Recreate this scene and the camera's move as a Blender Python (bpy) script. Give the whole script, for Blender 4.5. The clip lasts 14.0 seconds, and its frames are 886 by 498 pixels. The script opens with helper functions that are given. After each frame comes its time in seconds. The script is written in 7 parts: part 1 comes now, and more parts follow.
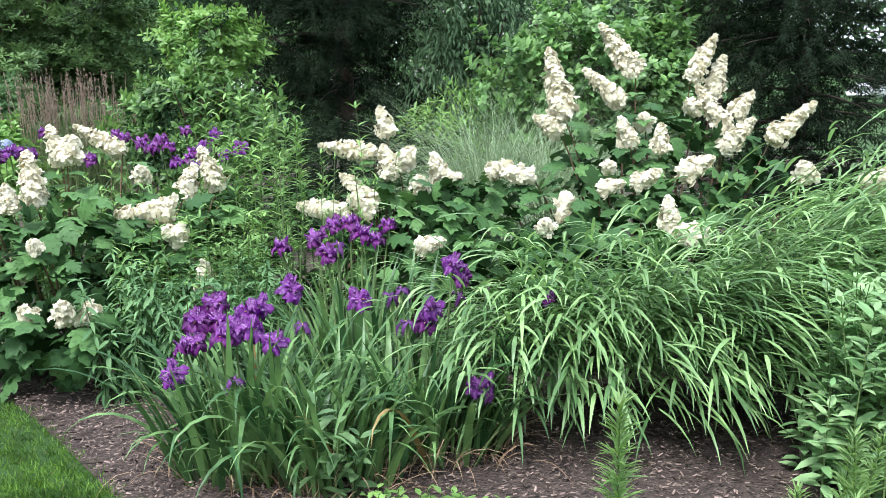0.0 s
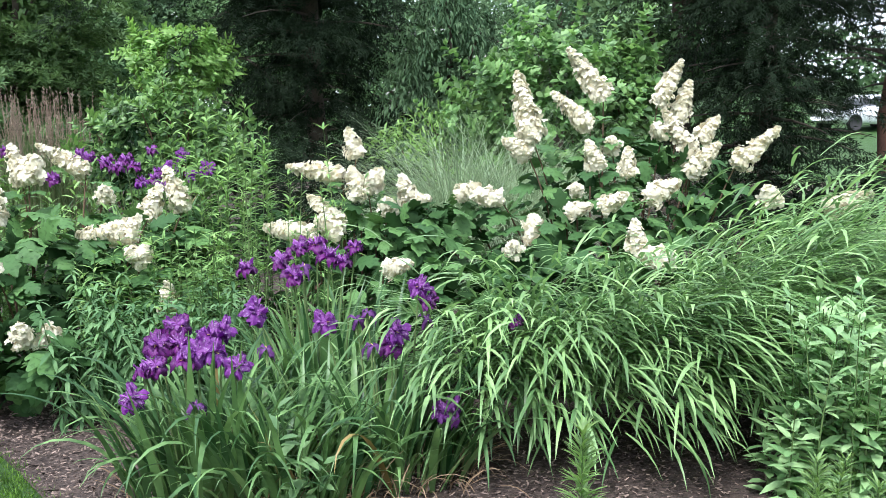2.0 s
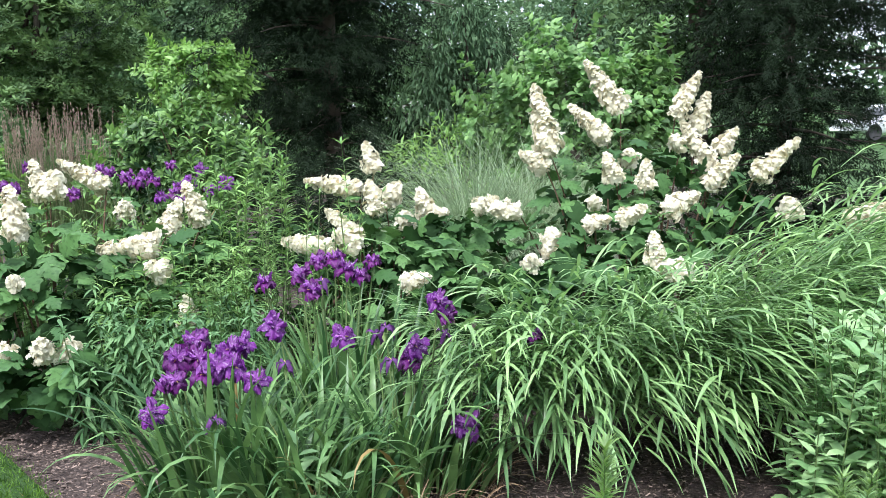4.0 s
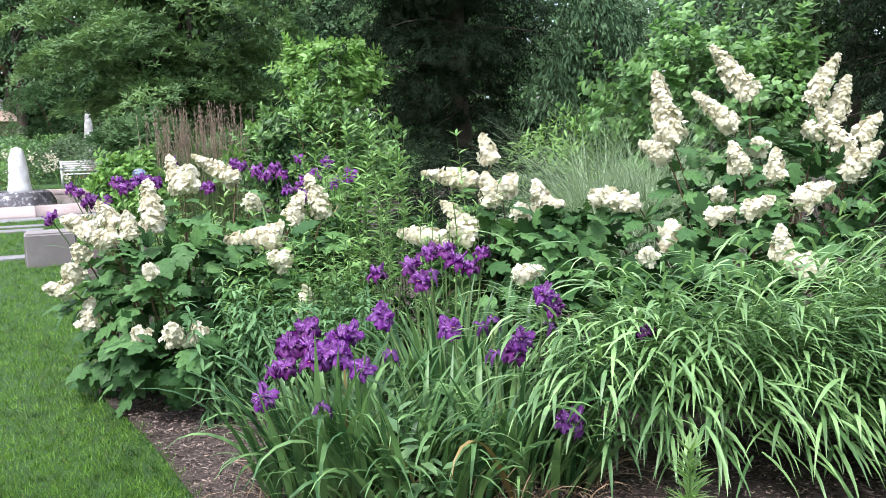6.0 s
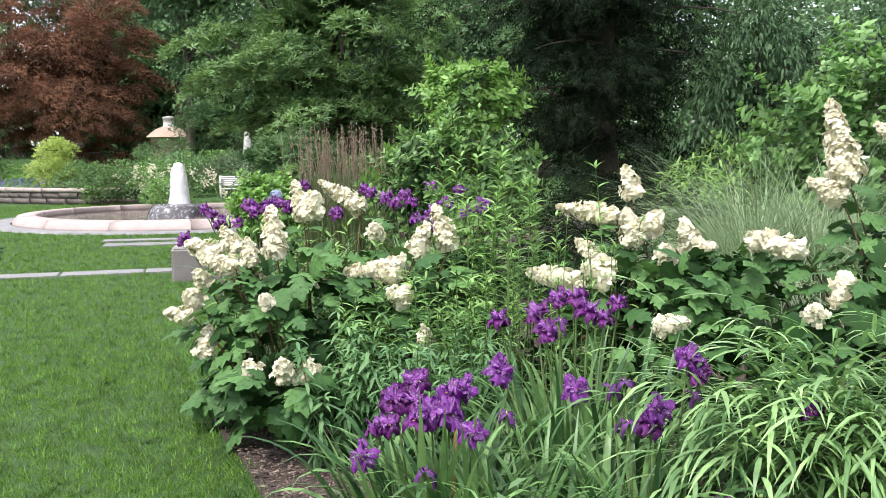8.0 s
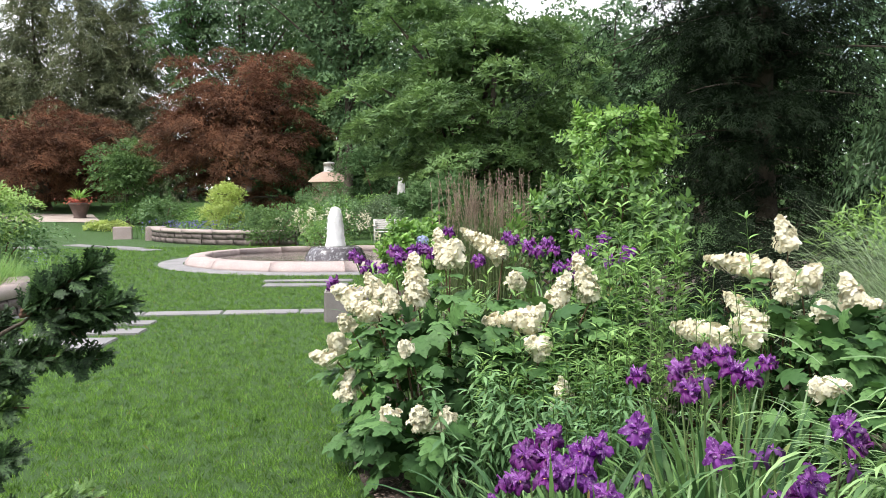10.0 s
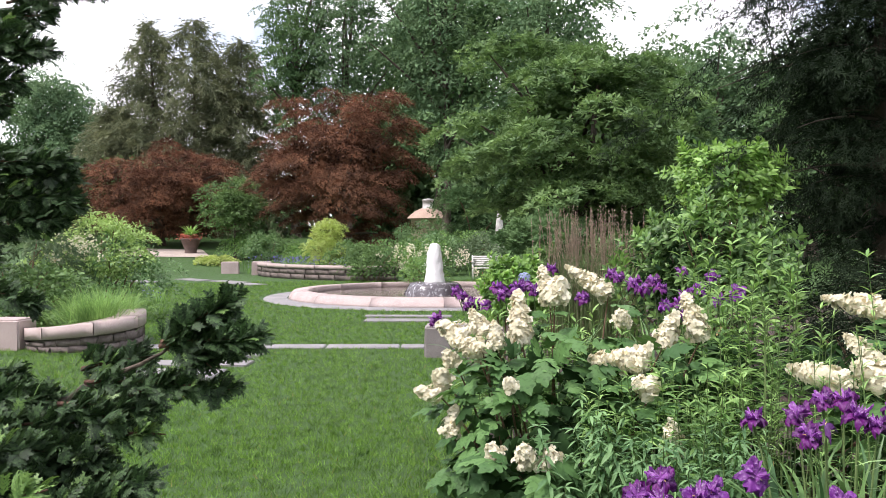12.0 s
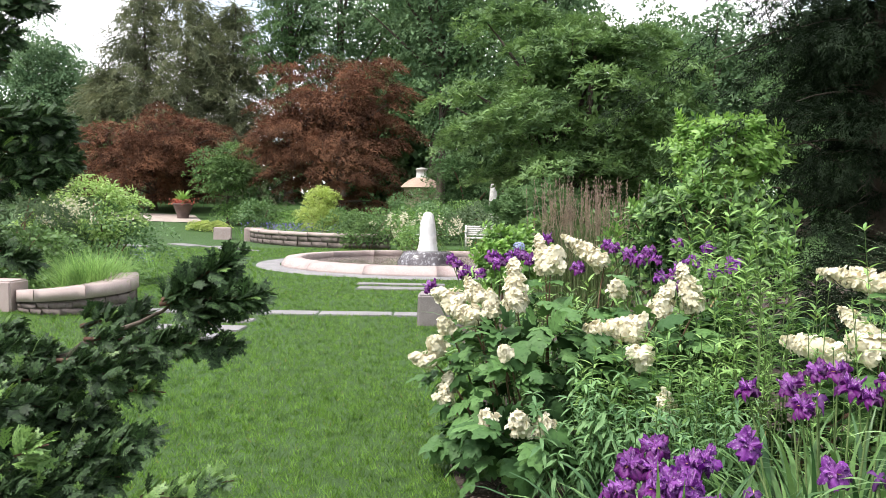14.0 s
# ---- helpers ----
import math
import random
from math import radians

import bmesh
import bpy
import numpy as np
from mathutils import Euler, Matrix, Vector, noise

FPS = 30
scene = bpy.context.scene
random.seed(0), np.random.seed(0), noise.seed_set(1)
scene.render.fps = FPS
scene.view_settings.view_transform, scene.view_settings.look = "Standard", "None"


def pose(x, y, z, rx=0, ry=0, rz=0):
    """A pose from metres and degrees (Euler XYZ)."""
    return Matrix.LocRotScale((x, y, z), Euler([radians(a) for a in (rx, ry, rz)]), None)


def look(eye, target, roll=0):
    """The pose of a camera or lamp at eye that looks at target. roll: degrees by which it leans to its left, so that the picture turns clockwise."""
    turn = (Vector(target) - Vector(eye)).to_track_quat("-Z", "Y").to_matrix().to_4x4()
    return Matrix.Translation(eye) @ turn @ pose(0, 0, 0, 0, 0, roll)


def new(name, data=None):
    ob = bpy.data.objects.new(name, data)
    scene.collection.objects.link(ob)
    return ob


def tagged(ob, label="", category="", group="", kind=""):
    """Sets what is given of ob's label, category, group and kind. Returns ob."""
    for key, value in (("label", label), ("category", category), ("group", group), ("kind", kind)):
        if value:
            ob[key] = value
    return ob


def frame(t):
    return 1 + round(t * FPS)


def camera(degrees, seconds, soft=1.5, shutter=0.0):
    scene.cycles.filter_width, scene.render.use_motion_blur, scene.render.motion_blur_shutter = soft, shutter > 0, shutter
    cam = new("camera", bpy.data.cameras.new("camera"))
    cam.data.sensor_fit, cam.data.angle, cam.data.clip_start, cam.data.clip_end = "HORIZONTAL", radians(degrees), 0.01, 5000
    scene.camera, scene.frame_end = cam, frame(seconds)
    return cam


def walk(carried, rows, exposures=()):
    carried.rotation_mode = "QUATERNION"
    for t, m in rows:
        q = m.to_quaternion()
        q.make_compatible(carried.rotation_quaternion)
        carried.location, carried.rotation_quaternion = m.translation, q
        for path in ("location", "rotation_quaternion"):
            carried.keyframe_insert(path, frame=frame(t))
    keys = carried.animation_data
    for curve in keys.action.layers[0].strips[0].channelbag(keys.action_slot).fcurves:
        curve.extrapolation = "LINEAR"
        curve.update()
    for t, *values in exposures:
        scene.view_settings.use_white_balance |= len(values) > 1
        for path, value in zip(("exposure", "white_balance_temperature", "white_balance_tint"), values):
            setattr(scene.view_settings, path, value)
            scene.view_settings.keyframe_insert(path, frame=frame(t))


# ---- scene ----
cam = camera(55.1, 14.0, soft=0.8)
PATH = [
    (0, (0.062, 0.028, 1.547), (0.065, 2.0, 1.21), -0.7),
    (0.5, (0.067, 0.033, 1.548), (0.079, 2.006, 1.22), -0.8),
    (1, (0.073, 0.042, 1.536), (0.101, 2.017, 1.224), -0.5),
    (1.5, (0.088, 0.05, 1.538), (0.136, 2.027, 1.241), -0.4),
    (2, (0.085, 0.05, 1.549), (0.155, 2.028, 1.261), -0.2),
    (4.5, (0.077, 0.06, 1.556), (0.072, 2.043, 1.299), -0.9),
    (5, (0.109, 0.064, 1.548), (0.031, 2.046, 1.285), -1.4),
    (5.5, (0.154, 0.049, 1.546), (-0.027, 2.023, 1.276), -1.2),
    (6, (0.211, 0.079, 1.551), (-0.079, 2.039, 1.279), -1.4),
    (6.5, (0.217, 0.19, 1.582), (-0.143, 2.139, 1.31), -1.6),
    (7, (0.178, 0.335, 1.587), (-0.269, 2.266, 1.324), -1.1),
    (9.5, (0.273, 0.539, 1.63), (-0.592, 2.337, 1.492), -0.1),
    (10, (0.261, 0.537, 1.633), (-0.686, 2.295, 1.516), -0.2),
    (10.5, (0.259, 0.53, 1.635), (-0.751, 2.254, 1.549), -0.3),
    (11, (0.256, 0.517, 1.638), (-0.808, 2.21, 1.589), -0.5),
    (11.5, (0.238, 0.509, 1.638), (-0.87, 2.174, 1.61), -0.3),
    (12, (0.236, 0.488, 1.637), (-0.906, 2.129, 1.606), -0.1),
    (12.5, (0.222, 0.486, 1.629), (-0.945, 2.109, 1.572), 0.2),
    (13, (0.222, 0.483, 1.624), (-0.944, 2.105, 1.54), 0.4),
    (13.5, (0.211, 0.487, 1.621), (-0.935, 2.123, 1.53), 0.6),
    (14, (0.208, 0.485, 1.62), (-0.918, 2.135, 1.518), 0.9),
]
walk(cam, [(t, look(eye, goal, lean)) for t, eye, goal, lean in PATH], exposures=[(0.0, 0.74, 5750, 12), (5.5, 0.76, 5800, 14), (9.5, 0.6, 6350, 12), (12.0, 0.51, 6350, 20), (14.0, 0.68, 6400, 14)])

# ---- daylight: bright haze, thin cloud with a few blue gaps ----
SUN_EL, SUN_AZ = 58.0, 205.0
world = bpy.data.worlds.new("world")
scene.world = world
world.use_nodes = True
wn, wl = world.node_tree.nodes, world.node_tree.links
wn.clear()
w_out = wn.new("ShaderNodeOutputWorld")
w_bg = wn.new("ShaderNodeBackground")
w_bg.inputs["Strength"].default_value = 0.15
w_sky = wn.new("ShaderNodeTexSky")
w_sky.sky_type, w_sky.sun_disc = "NISHITA", False
w_sky.sun_elevation, w_sky.sun_rotation = radians(SUN_EL), radians(SUN_AZ)
w_sky.air_density, w_sky.dust_density = 1.0, 1.5
w_co = wn.new("ShaderNodeTexCoord")
w_no = wn.new("ShaderNodeTexNoise")
w_no.inputs["Scale"].default_value, w_no.inputs["Detail"].default_value = 3.2, 6.0
w_ramp = wn.new("ShaderNodeValToRGB")
w_ramp.color_ramp.elements[0].position, w_ramp.color_ramp.elements[1].position = 0.36, 0.52
w_mix = wn.new("ShaderNodeMix")
w_mix.data_type = "RGBA"
w_mix.inputs["B"].default_value = (9.6, 9.7, 9.8, 1)
wl.new(w_co.outputs["Generated"], w_no.inputs["Vector"])
wl.new(w_no.outputs["Fac"], w_ramp.inputs["Fac"])
wl.new(w_ramp.outputs["Color"], w_mix.inputs["Factor"])
wl.new(w_sky.outputs["Color"], w_mix.inputs["A"])
wl.new(w_mix.outputs["Result"], w_bg.inputs["Color"])
wl.new(w_bg.outputs["Background"], w_out.inputs["Surface"])
sun = new("sun", bpy.data.lights.new("sun", "SUN"))
sun.data.energy, sun.data.angle, sun.data.color = 3.0, radians(12), (1.0, 0.95, 0.86)
sun_from = Vector((math.sin(radians(SUN_AZ)) * math.cos(radians(SUN_EL)), math.cos(radians(SUN_AZ)) * math.cos(radians(SUN_EL)), math.sin(radians(SUN_EL))))
sun.matrix_world = look(sun_from * 50, (0, 0, 0))

rng = np.random.default_rng(11)


# ---- mesh tools ----
def build_mesh(name, verts, loops, counts, smooth=True):
    me = bpy.data.meshes.new(name)
    verts = np.asarray(verts, np.float32)
    me.vertices.add(len(verts))
    me.vertices.foreach_set("co", verts.ravel())
    me.loops.add(len(loops))
    me.loops.foreach_set("vertex_index", np.asarray(loops, np.int32))
    me.polygons.add(len(counts))
    starts = np.concatenate(([0], np.cumsum(counts)[:-1])).astype(np.int32)
    me.polygons.foreach_set("loop_start", starts)
    me.update(calc_edges=True)
    if smooth:
        me.shade_smooth()
    return me


class Buf:
    """Collects verts and faces for one mesh."""

    def __init__(self):
        self.v, self.l, self.c, self.n = [], [], [], 0

    def add(self, verts, faces):
        """faces: array of equal-sized index rows, or a list of tuples."""
        verts = np.asarray(verts, float).reshape(-1, 3)
        groups = {}
        for f in faces:
            groups.setdefault(len(f), []).append(f)
        for k, fs in groups.items():
            a = np.asarray(fs, np.int64) + self.n
            self.l.append(a.ravel())
            self.c.append(np.full(len(a), k))
        self.v.append(verts)
        self.n += len(verts)

    def scatter(self, template, mats):
        """template (verts, faces) put at each 3x4 matrix."""
        tv, tf = template
        mats = np.asarray(mats, float)
        k, nv = len(mats), len(tv)
        if not k:
            return
        vs = np.einsum("kij,nj->kni", mats[:, :, :3], tv) + mats[:, None, :, 3]
        flat = np.concatenate([np.asarray(f) for f in tf])
        cnt = np.array([len(f) for f in tf])
        self.l.append((flat[None, :] + (np.arange(k) * nv)[:, None] + self.n).ravel())
        self.c.append(np.tile(cnt, k))
        self.v.append(vs.reshape(-1, 3))
        self.n += k * nv

    def box(self, lo, hi):
        (x0, y0, z0), (x1, y1, z1) = lo, hi
        self.add([(x0, y0, z0), (x1, y0, z0), (x1, y1, z0), (x0, y1, z0), (x0, y0, z1), (x1, y0, z1), (x1, y1, z1), (x0, y1, z1)],
                 [(0, 3, 2, 1), (4, 5, 6, 7), (0, 1, 5, 4), (1, 2, 6, 5), (2, 3, 7, 6), (3, 0, 4, 7)])

    def tube(self, pts, radii, sides=7):
        pts = np.asarray(pts, float)
        n = len(pts)
        tan = np.gradient(pts, axis=0)
        tan /= np.linalg.norm(tan, axis=1)[:, None] + 1e-9
        ref = np.array([0.3, 0.9, 0.1]) if abs(tan[0][2]) > 0.8 else np.array([0, 0, 1.0])
        a = np.cross(tan, ref)
        a /= np.linalg.norm(a, axis=1)[:, None] + 1e-9
        b = np.cross(tan, a)
        ang = np.linspace(0, 2 * np.pi, sides, endpoint=False)
        ring = a[:, None, :] * np.cos(ang)[None, :, None] + b[:, None, :] * np.sin(ang)[None, :, None]
        vs = pts[:, None, :] + ring * np.asarray(radii, float)[:, None, None]
        fs = [(i * sides + j, i * sides + (j + 1) % sides, (i + 1) * sides + (j + 1) % sides, (i + 1) * sides + j) for i in range(n - 1) for j in range(sides)]
        fs.append(tuple(range(sides)))
        fs.append(tuple(range(n * sides - 1, (n - 1) * sides - 1, -1)))
        self.add(vs.reshape(-1, 3), fs)

    def lathe(self, profile, sides=48, centre=(0, 0, 0)):
        pr = np.asarray(profile, float)
        ang = np.linspace(0, 2 * np.pi, sides, endpoint=False)
        n = len(pr)
        vs = np.stack([pr[:, 0][:, None] * np.cos(ang) + centre[0], pr[:, 0][:, None] * np.sin(ang) + centre[1], np.repeat(pr[:, 1][:, None], sides, 1) + centre[2]], -1)
        self.add(vs.reshape(-1, 3), [(i * sides + j, i * sides + (j + 1) % sides, (i + 1) * sides + (j + 1) % sides, (i + 1) * sides + j) for i in range(n - 1) for j in range(sides)])

    def mesh(self, name, smooth=True):
        return build_mesh(name, np.concatenate(self.v), np.concatenate(self.l), np.concatenate(self.c), smooth)


def unit(a):
    return a / (np.linalg.norm(a, axis=-1, keepdims=True) + 1e-9)


def frames_of(place, along, normal, size):
    """3x4 matrices: local y runs along, local z is the normal; size a number or one for each."""
    along, normal = unit(np.asarray(along, float)), np.asarray(normal, float)
    side = unit(np.cross(along, normal))
    up = np.cross(side, along)
    m = np.stack([side, along, up, np.zeros_like(side)], -1)
    m[:, :, :3] *= np.broadcast_to(np.asarray(size, float).reshape(-1, 1, 1), (len(m), 1, 1))
    m[:, :, 3] = place
    return m


def rand_dirs(n):
    return unit(rng.normal(size=(n, 3)))


def thing(name, base, label, category, group="", kind=""):
    ob = new(name)
    ob.location = base
    ob["base"] = [float(b) for b in base]
    ob.empty_display_size = 0.05
    return tagged(ob, label, category, group, kind)


def base_of(ob):
    top = ob
    while top.parent:
        top = top.parent
    return Vector(top["base"]) if "base" in top else Vector((0, 0, 0))


def part(name, mesh, material, parent, label="", m=None, kind=""):
    """One mesh object under a thing or under a part; m and the mesh are in world places."""
    ob = new(name, mesh)
    if material and not mesh.materials:
        mesh.materials.append(material)
    ob.parent = parent
    if parent.type == "EMPTY":
        ob.matrix_parent_inverse = Matrix.Translation(-base_of(parent))
    if m is not None:
        ob.matrix_basis = m if parent.type == "EMPTY" else parent.matrix_basis.inverted() @ m
    return tagged(ob, label, kind=kind)


def solo(name, mesh, material, label, category, group="", kind=""):
    ob = new(name, mesh)
    mesh.materials.append(material)
    return tagged(ob, label, category, group, kind)


# ---- leaf and blade shapes: length 1 along y, normal z ----
def leaf_shape(w=0.4, fold=0.2, droop=0.25, stops=(0.3, 0.65), belly=0.85):
    vs, fs = [(0, 0, 0)], []
    for s in stops:
        h = 0.5 * w * math.sin(math.pi * s ** belly)
        z = -droop * s * s
        vs += [(-h, s, z + fold * h), (0, s, z), (h, s, z + fold * h)]
    vs.append((0, 1, -droop))
    fs += [(0, 2, 1), (0, 3, 2)]
    for i in range(len(stops) - 1):
        a = 1 + 3 * i
        fs += [(a, a + 1, a + 4, a + 3), (a + 1, a + 2, a + 5, a + 4)]
    a, tip = 1 + 3 * (len(stops) - 1), len(vs) - 1
    fs += [(a, a + 1, tip), (a + 1, a + 2, tip)]
    return np.array(vs, float), fs


def diamond(w=0.5, bend=0.2):
    return np.array([(0, 0, 0), (-w / 2, 0.5, bend * 0.3), (0, 1, -bend), (w / 2, 0.5, bend * 0.3)], float), [(0, 3, 2), (0, 2, 1)]


def oak_leaf(wave):
    """A lobed leaf, deeply cut, puckered between the veins."""
    rim = [(0.03, 0.05), (0.06, 0.17), (0.15, 0.33), (0.25, 0.37), (0.27, 0.20), (0.36, 0.33), (0.48, 0.46), (0.60, 0.44), (0.57, 0.22), (0.68, 0.26), (0.79, 0.28), (0.82, 0.14), (0.93, 0.09)]
    r = random.Random(wave)
    vs, fs = [(0, 0, 0)], []
    for i, (s, h) in enumerate(rim):
        mid = max(0.0, s - 0.35 * h)
        z = -0.28 * s * s
        zl, zr = [z + 0.22 * h - 0.55 * h * h + r.uniform(-0.035, 0.035) for _ in (0, 1)]
        k = r.uniform(0.9, 1.08)
        vs += [(-h * k, s, zl), (-h * 0.5, (s + mid) / 2, z + 0.11 * h + 0.015), (0, mid, -0.28 * mid * mid), (h * 0.5, (s + mid) / 2, z + 0.11 * h + 0.015), (h * r.uniform(0.9, 1.08), s, zr)]
    vs.append((0, 1, -0.3))
    for i in range(len(rim) - 1):
        a = 1 + 5 * i
        for j in range(4):
            fs.append((a + j, a + j + 1, a + j + 6, a + j + 5))
    a, tip = 1 + 5 * (len(rim) - 1), len(vs) - 1
    fs += [(a + j, a + j + 1, tip) for j in range(4)]
    fs += [(0, 2, 1), (0, 3, 2), (0, 4, 3), (0, 5, 4)]
    return np.array(vs, float), fs


def add_blades(buf, base, azim, length, width, lean, bend, seg=5, fold=0.25, late=1.4):
    """Arching strips: lean from upright at the foot, plus bend on the way, in radians."""
    n = len(base)
    s = np.linspace(0, 1, seg + 1)
    th = lean[:, None] + bend[:, None] * s[None, :] ** late
    step = length[:, None] / seg
    out = np.concatenate([np.zeros((n, 1)), np.cumsum(np.sin(th[:, 1:]) * step, 1)], 1)
    up = np.concatenate([np.zeros((n, 1)), np.cumsum(np.cos(th[:, 1:]) * step, 1)], 1)
    dx, dy = np.cos(azim), np.sin(azim)
    mid = np.stack([base[:, 0:1] + out * dx[:, None], base[:, 1:2] + out * dy[:, None], base[:, 2:3] + up], -1)
    prof = np.minimum(1.0, (1 - s) * 1.7) ** 0.85 * (0.55 + 0.45 * np.minimum(1, s * 4))
    prof[-1] = 0.04
    half = 0.5 * width[:, None] * prof[None, :]
    twist = rng.uniform(-0.5, 0.5, n)[:, None] * s[None, :]
    sx = np.stack([-dy[:, None] * np.cos(twist), dx[:, None] * np.cos(twist), np.sin(twist)], -1)
    lift = np.zeros_like(mid)
    lift[..., 2] = fold * half
    a = mid - sx * half[..., None] + lift
    b = mid + sx * half[..., None] + lift
    vs = np.stack([a, mid, b], 2).reshape(-1, 3)
    row = 3 * (seg + 1)
    f = []
    for i in range(seg):
        f += [(3 * i, 3 * i + 1, 3 * i + 4, 3 * i + 3), (3 * i + 1, 3 * i + 2, 3 * i + 5, 3 * i + 4)]
    f = np.array(f)
    faces = (f[None] + (np.arange(n) * row)[:, None, None]).reshape(-1, 4)
    buf.v.append(vs)
    buf.l.append((faces + buf.n).ravel())
    buf.c.append(np.full(len(faces), 4))
    buf.n += len(vs)


# ---- materials ----
def nodes_of(name):
    m = bpy.data.materials.new(name)
    m.use_nodes = True
    nt = m.node_tree
    return m, nt.nodes, nt.links, nt.nodes["Principled BSDF"], nt.nodes["Material Output"]


def mixed(n, l, a, b, fac):
    mx = n.new("ShaderNodeMix")
    mx.data_type = "RGBA"
    for key, v in (("A", a), ("B", b)):
        if isinstance(v, tuple):
            mx.inputs[key].default_value = (*v, 1)
        else:
            l.new(v, mx.inputs[key])
    if isinstance(fac, (int, float)):
        mx.inputs["Factor"].default_value = fac
    else:
        l.new(fac, mx.inputs["Factor"])
    return mx.outputs["Result"]


def ramped(n, l, src, lo, hi):
    r = n.new("ShaderNodeMapRange")
    r.inputs["From Min"].default_value, r.inputs["From Max"].default_value = lo, hi
    l.new(src, r.inputs["Value"])
    return r.outputs["Result"]


def noise_of(n, l, scale, detail=4.0, rough=0.55, coord="Object"):
    c = n.new("ShaderNodeTexCoord")
    t = n.new("ShaderNodeTexNoise")
    t.inputs["Scale"].default_value, t.inputs["Detail"].default_value, t.inputs["Roughness"].default_value = scale, detail, rough
    l.new(c.outputs[coord], t.inputs["Vector"])
    return t.outputs["Fac"]


def leaf_mat(name, dark, light, rough=0.5, glow=0.3, old=None, patch=6.0, single=False, even=0.0, shine=0.5, stain=0.62):
    """Leaf: each leaf its own shade between dark and light, light passing through it."""
    if max(light) < 0.45:
        dark, light = [tuple(1.35 * (0.86 * c + 0.14 * q) for c, q in zip(v, (0.8 * v[1], v[1], 0.75 * v[1]))) if v[1] == max(v) else tuple(1.35 * c for c in v) for v in (dark, light)]
    m, n, l, p, out = nodes_of(name)
    if single:
        ran = n.new("ShaderNodeObjectInfo").outputs["Random"]
    else:
        ran = n.new("ShaderNodeNewGeometry").outputs["Random Per Island"]
    shade = ran
    if even:
        sh = n.new("ShaderNodeMix")
        sh.inputs[0].default_value = even
        l.new(ran, sh.inputs[2])
        l.new(ramped(n, l, noise_of(n, l, patch * 2.2, 3), 0.3, 0.7), sh.inputs[3])
        shade = sh.outputs[0]
    col = mixed(n, l, dark, light, shade)
    col = mixed(n, l, col, tuple(stain * c for c in dark), ramped(n, l, noise_of(n, l, patch), 0.5, 0.75))
    if old:
        col = mixed(n, l, col, old, ramped(n, l, ran, 0.985, 0.995))
    l.new(col, p.inputs["Base Color"])
    p.inputs["Roughness"].default_value = rough
    p.inputs["Specular IOR Level"].default_value = shine
    t = n.new("ShaderNodeBsdfTranslucent")
    hs = n.new("ShaderNodeHueSaturation")
    hs.inputs["Hue"].default_value, hs.inputs["Saturation"].default_value, hs.inputs["Value"].default_value = 0.485, 1.1, 1.35
    l.new(col, hs.inputs["Color"])
    l.new(hs.outputs["Color"], t.inputs["Color"])
    mx = n.new("ShaderNodeMixShader")
    mx.inputs["Fac"].default_value = glow
    l.new(p.outputs["BSDF"], mx.inputs[1])
    l.new(t.outputs["BSDF"], mx.inputs[2])
    l.new(mx.outputs["Shader"], out.inputs["Surface"])
    return m


def rough_mat(name, a, b, scale, fine, rough=0.85, bump=0.3, dist=0.01, speck=None, single=False):
    """Stone, bark, soil: two shades in large patches, fine grain and relief."""
    m, n, l, p, out = nodes_of(name)
    big, small = noise_of(n, l, scale, 5), noise_of(n, l, fine, 6, 0.65)
    col = mixed(n, l, a, b, ramped(n, l, big, 0.35, 0.65))
    col = mixed(n, l, col, tuple(0.6 * c for c in a), ramped(n, l, small, 0.5, 0.72))
    if speck:
        col = mixed(n, l, col, speck, ramped(n, l, noise_of(n, l, fine * 2.3, 2), 0.6, 0.68))
    if single:
        ran = n.new("ShaderNodeObjectInfo").outputs["Random"]
        col = mixed(n, l, col, tuple(0.7 * c for c in b), ramped(n, l, ran, 0.2, 1.6))
    l.new(col, p.inputs["Base Color"])
    p.inputs["Roughness"].default_value = rough
    bp = n.new("ShaderNodeBump")
    bp.inputs["Strength"].default_value, bp.inputs["Distance"].default_value = bump, dist
    l.new(small, bp.inputs["Height"])
    l.new(bp.outputs["Normal"], p.inputs["Normal"])
    return m


M_OAK = leaf_mat("oakleaf", (0.028, 0.082, 0.02), (0.085, 0.185, 0.045), 0.55, 0.18, None, 5, single=True, shine=0.2)
# shaded copy of the oak leaf: the bush's inner shade is in its colour
M_OAK_SHADE = leaf_mat("oakleaf_shaded", (0.014, 0.04, 0.011), (0.036, 0.09, 0.022), 0.75, 0.2, None, 5, shine=0.1)
M_PETAL = leaf_mat("cream_sepal", (0.68, 0.64, 0.475), (0.79, 0.76, 0.62), 0.75, 0.25, (0.6, 0.5, 0.3), 9, shine=0.2, stain=0.88)
M_STEM = rough_mat("green_stem", (0.11, 0.19, 0.055), (0.16, 0.22, 0.08), 6, 60, 0.6, 0.1)
M_WOODY = rough_mat("woody_stem", (0.12, 0.07, 0.04), (0.2, 0.13, 0.08), 8, 70, 0.85)
M_IRIS = leaf_mat("iris_blade", (0.024, 0.078, 0.022), (0.14, 0.26, 0.07), 0.38, 0.2, (0.3, 0.22, 0.08), 5, single=True, shine=0.3)
M_PURPLE = leaf_mat("purple_petal", (0.036, 0.002, 0.048), (0.12, 0.008, 0.14), 0.55, 0.25, None, 30)
M_LILAC = leaf_mat("lilac_petal", (0.07, 0.008, 0.11), (0.19, 0.035, 0.26), 0.55, 0.3, None, 24)


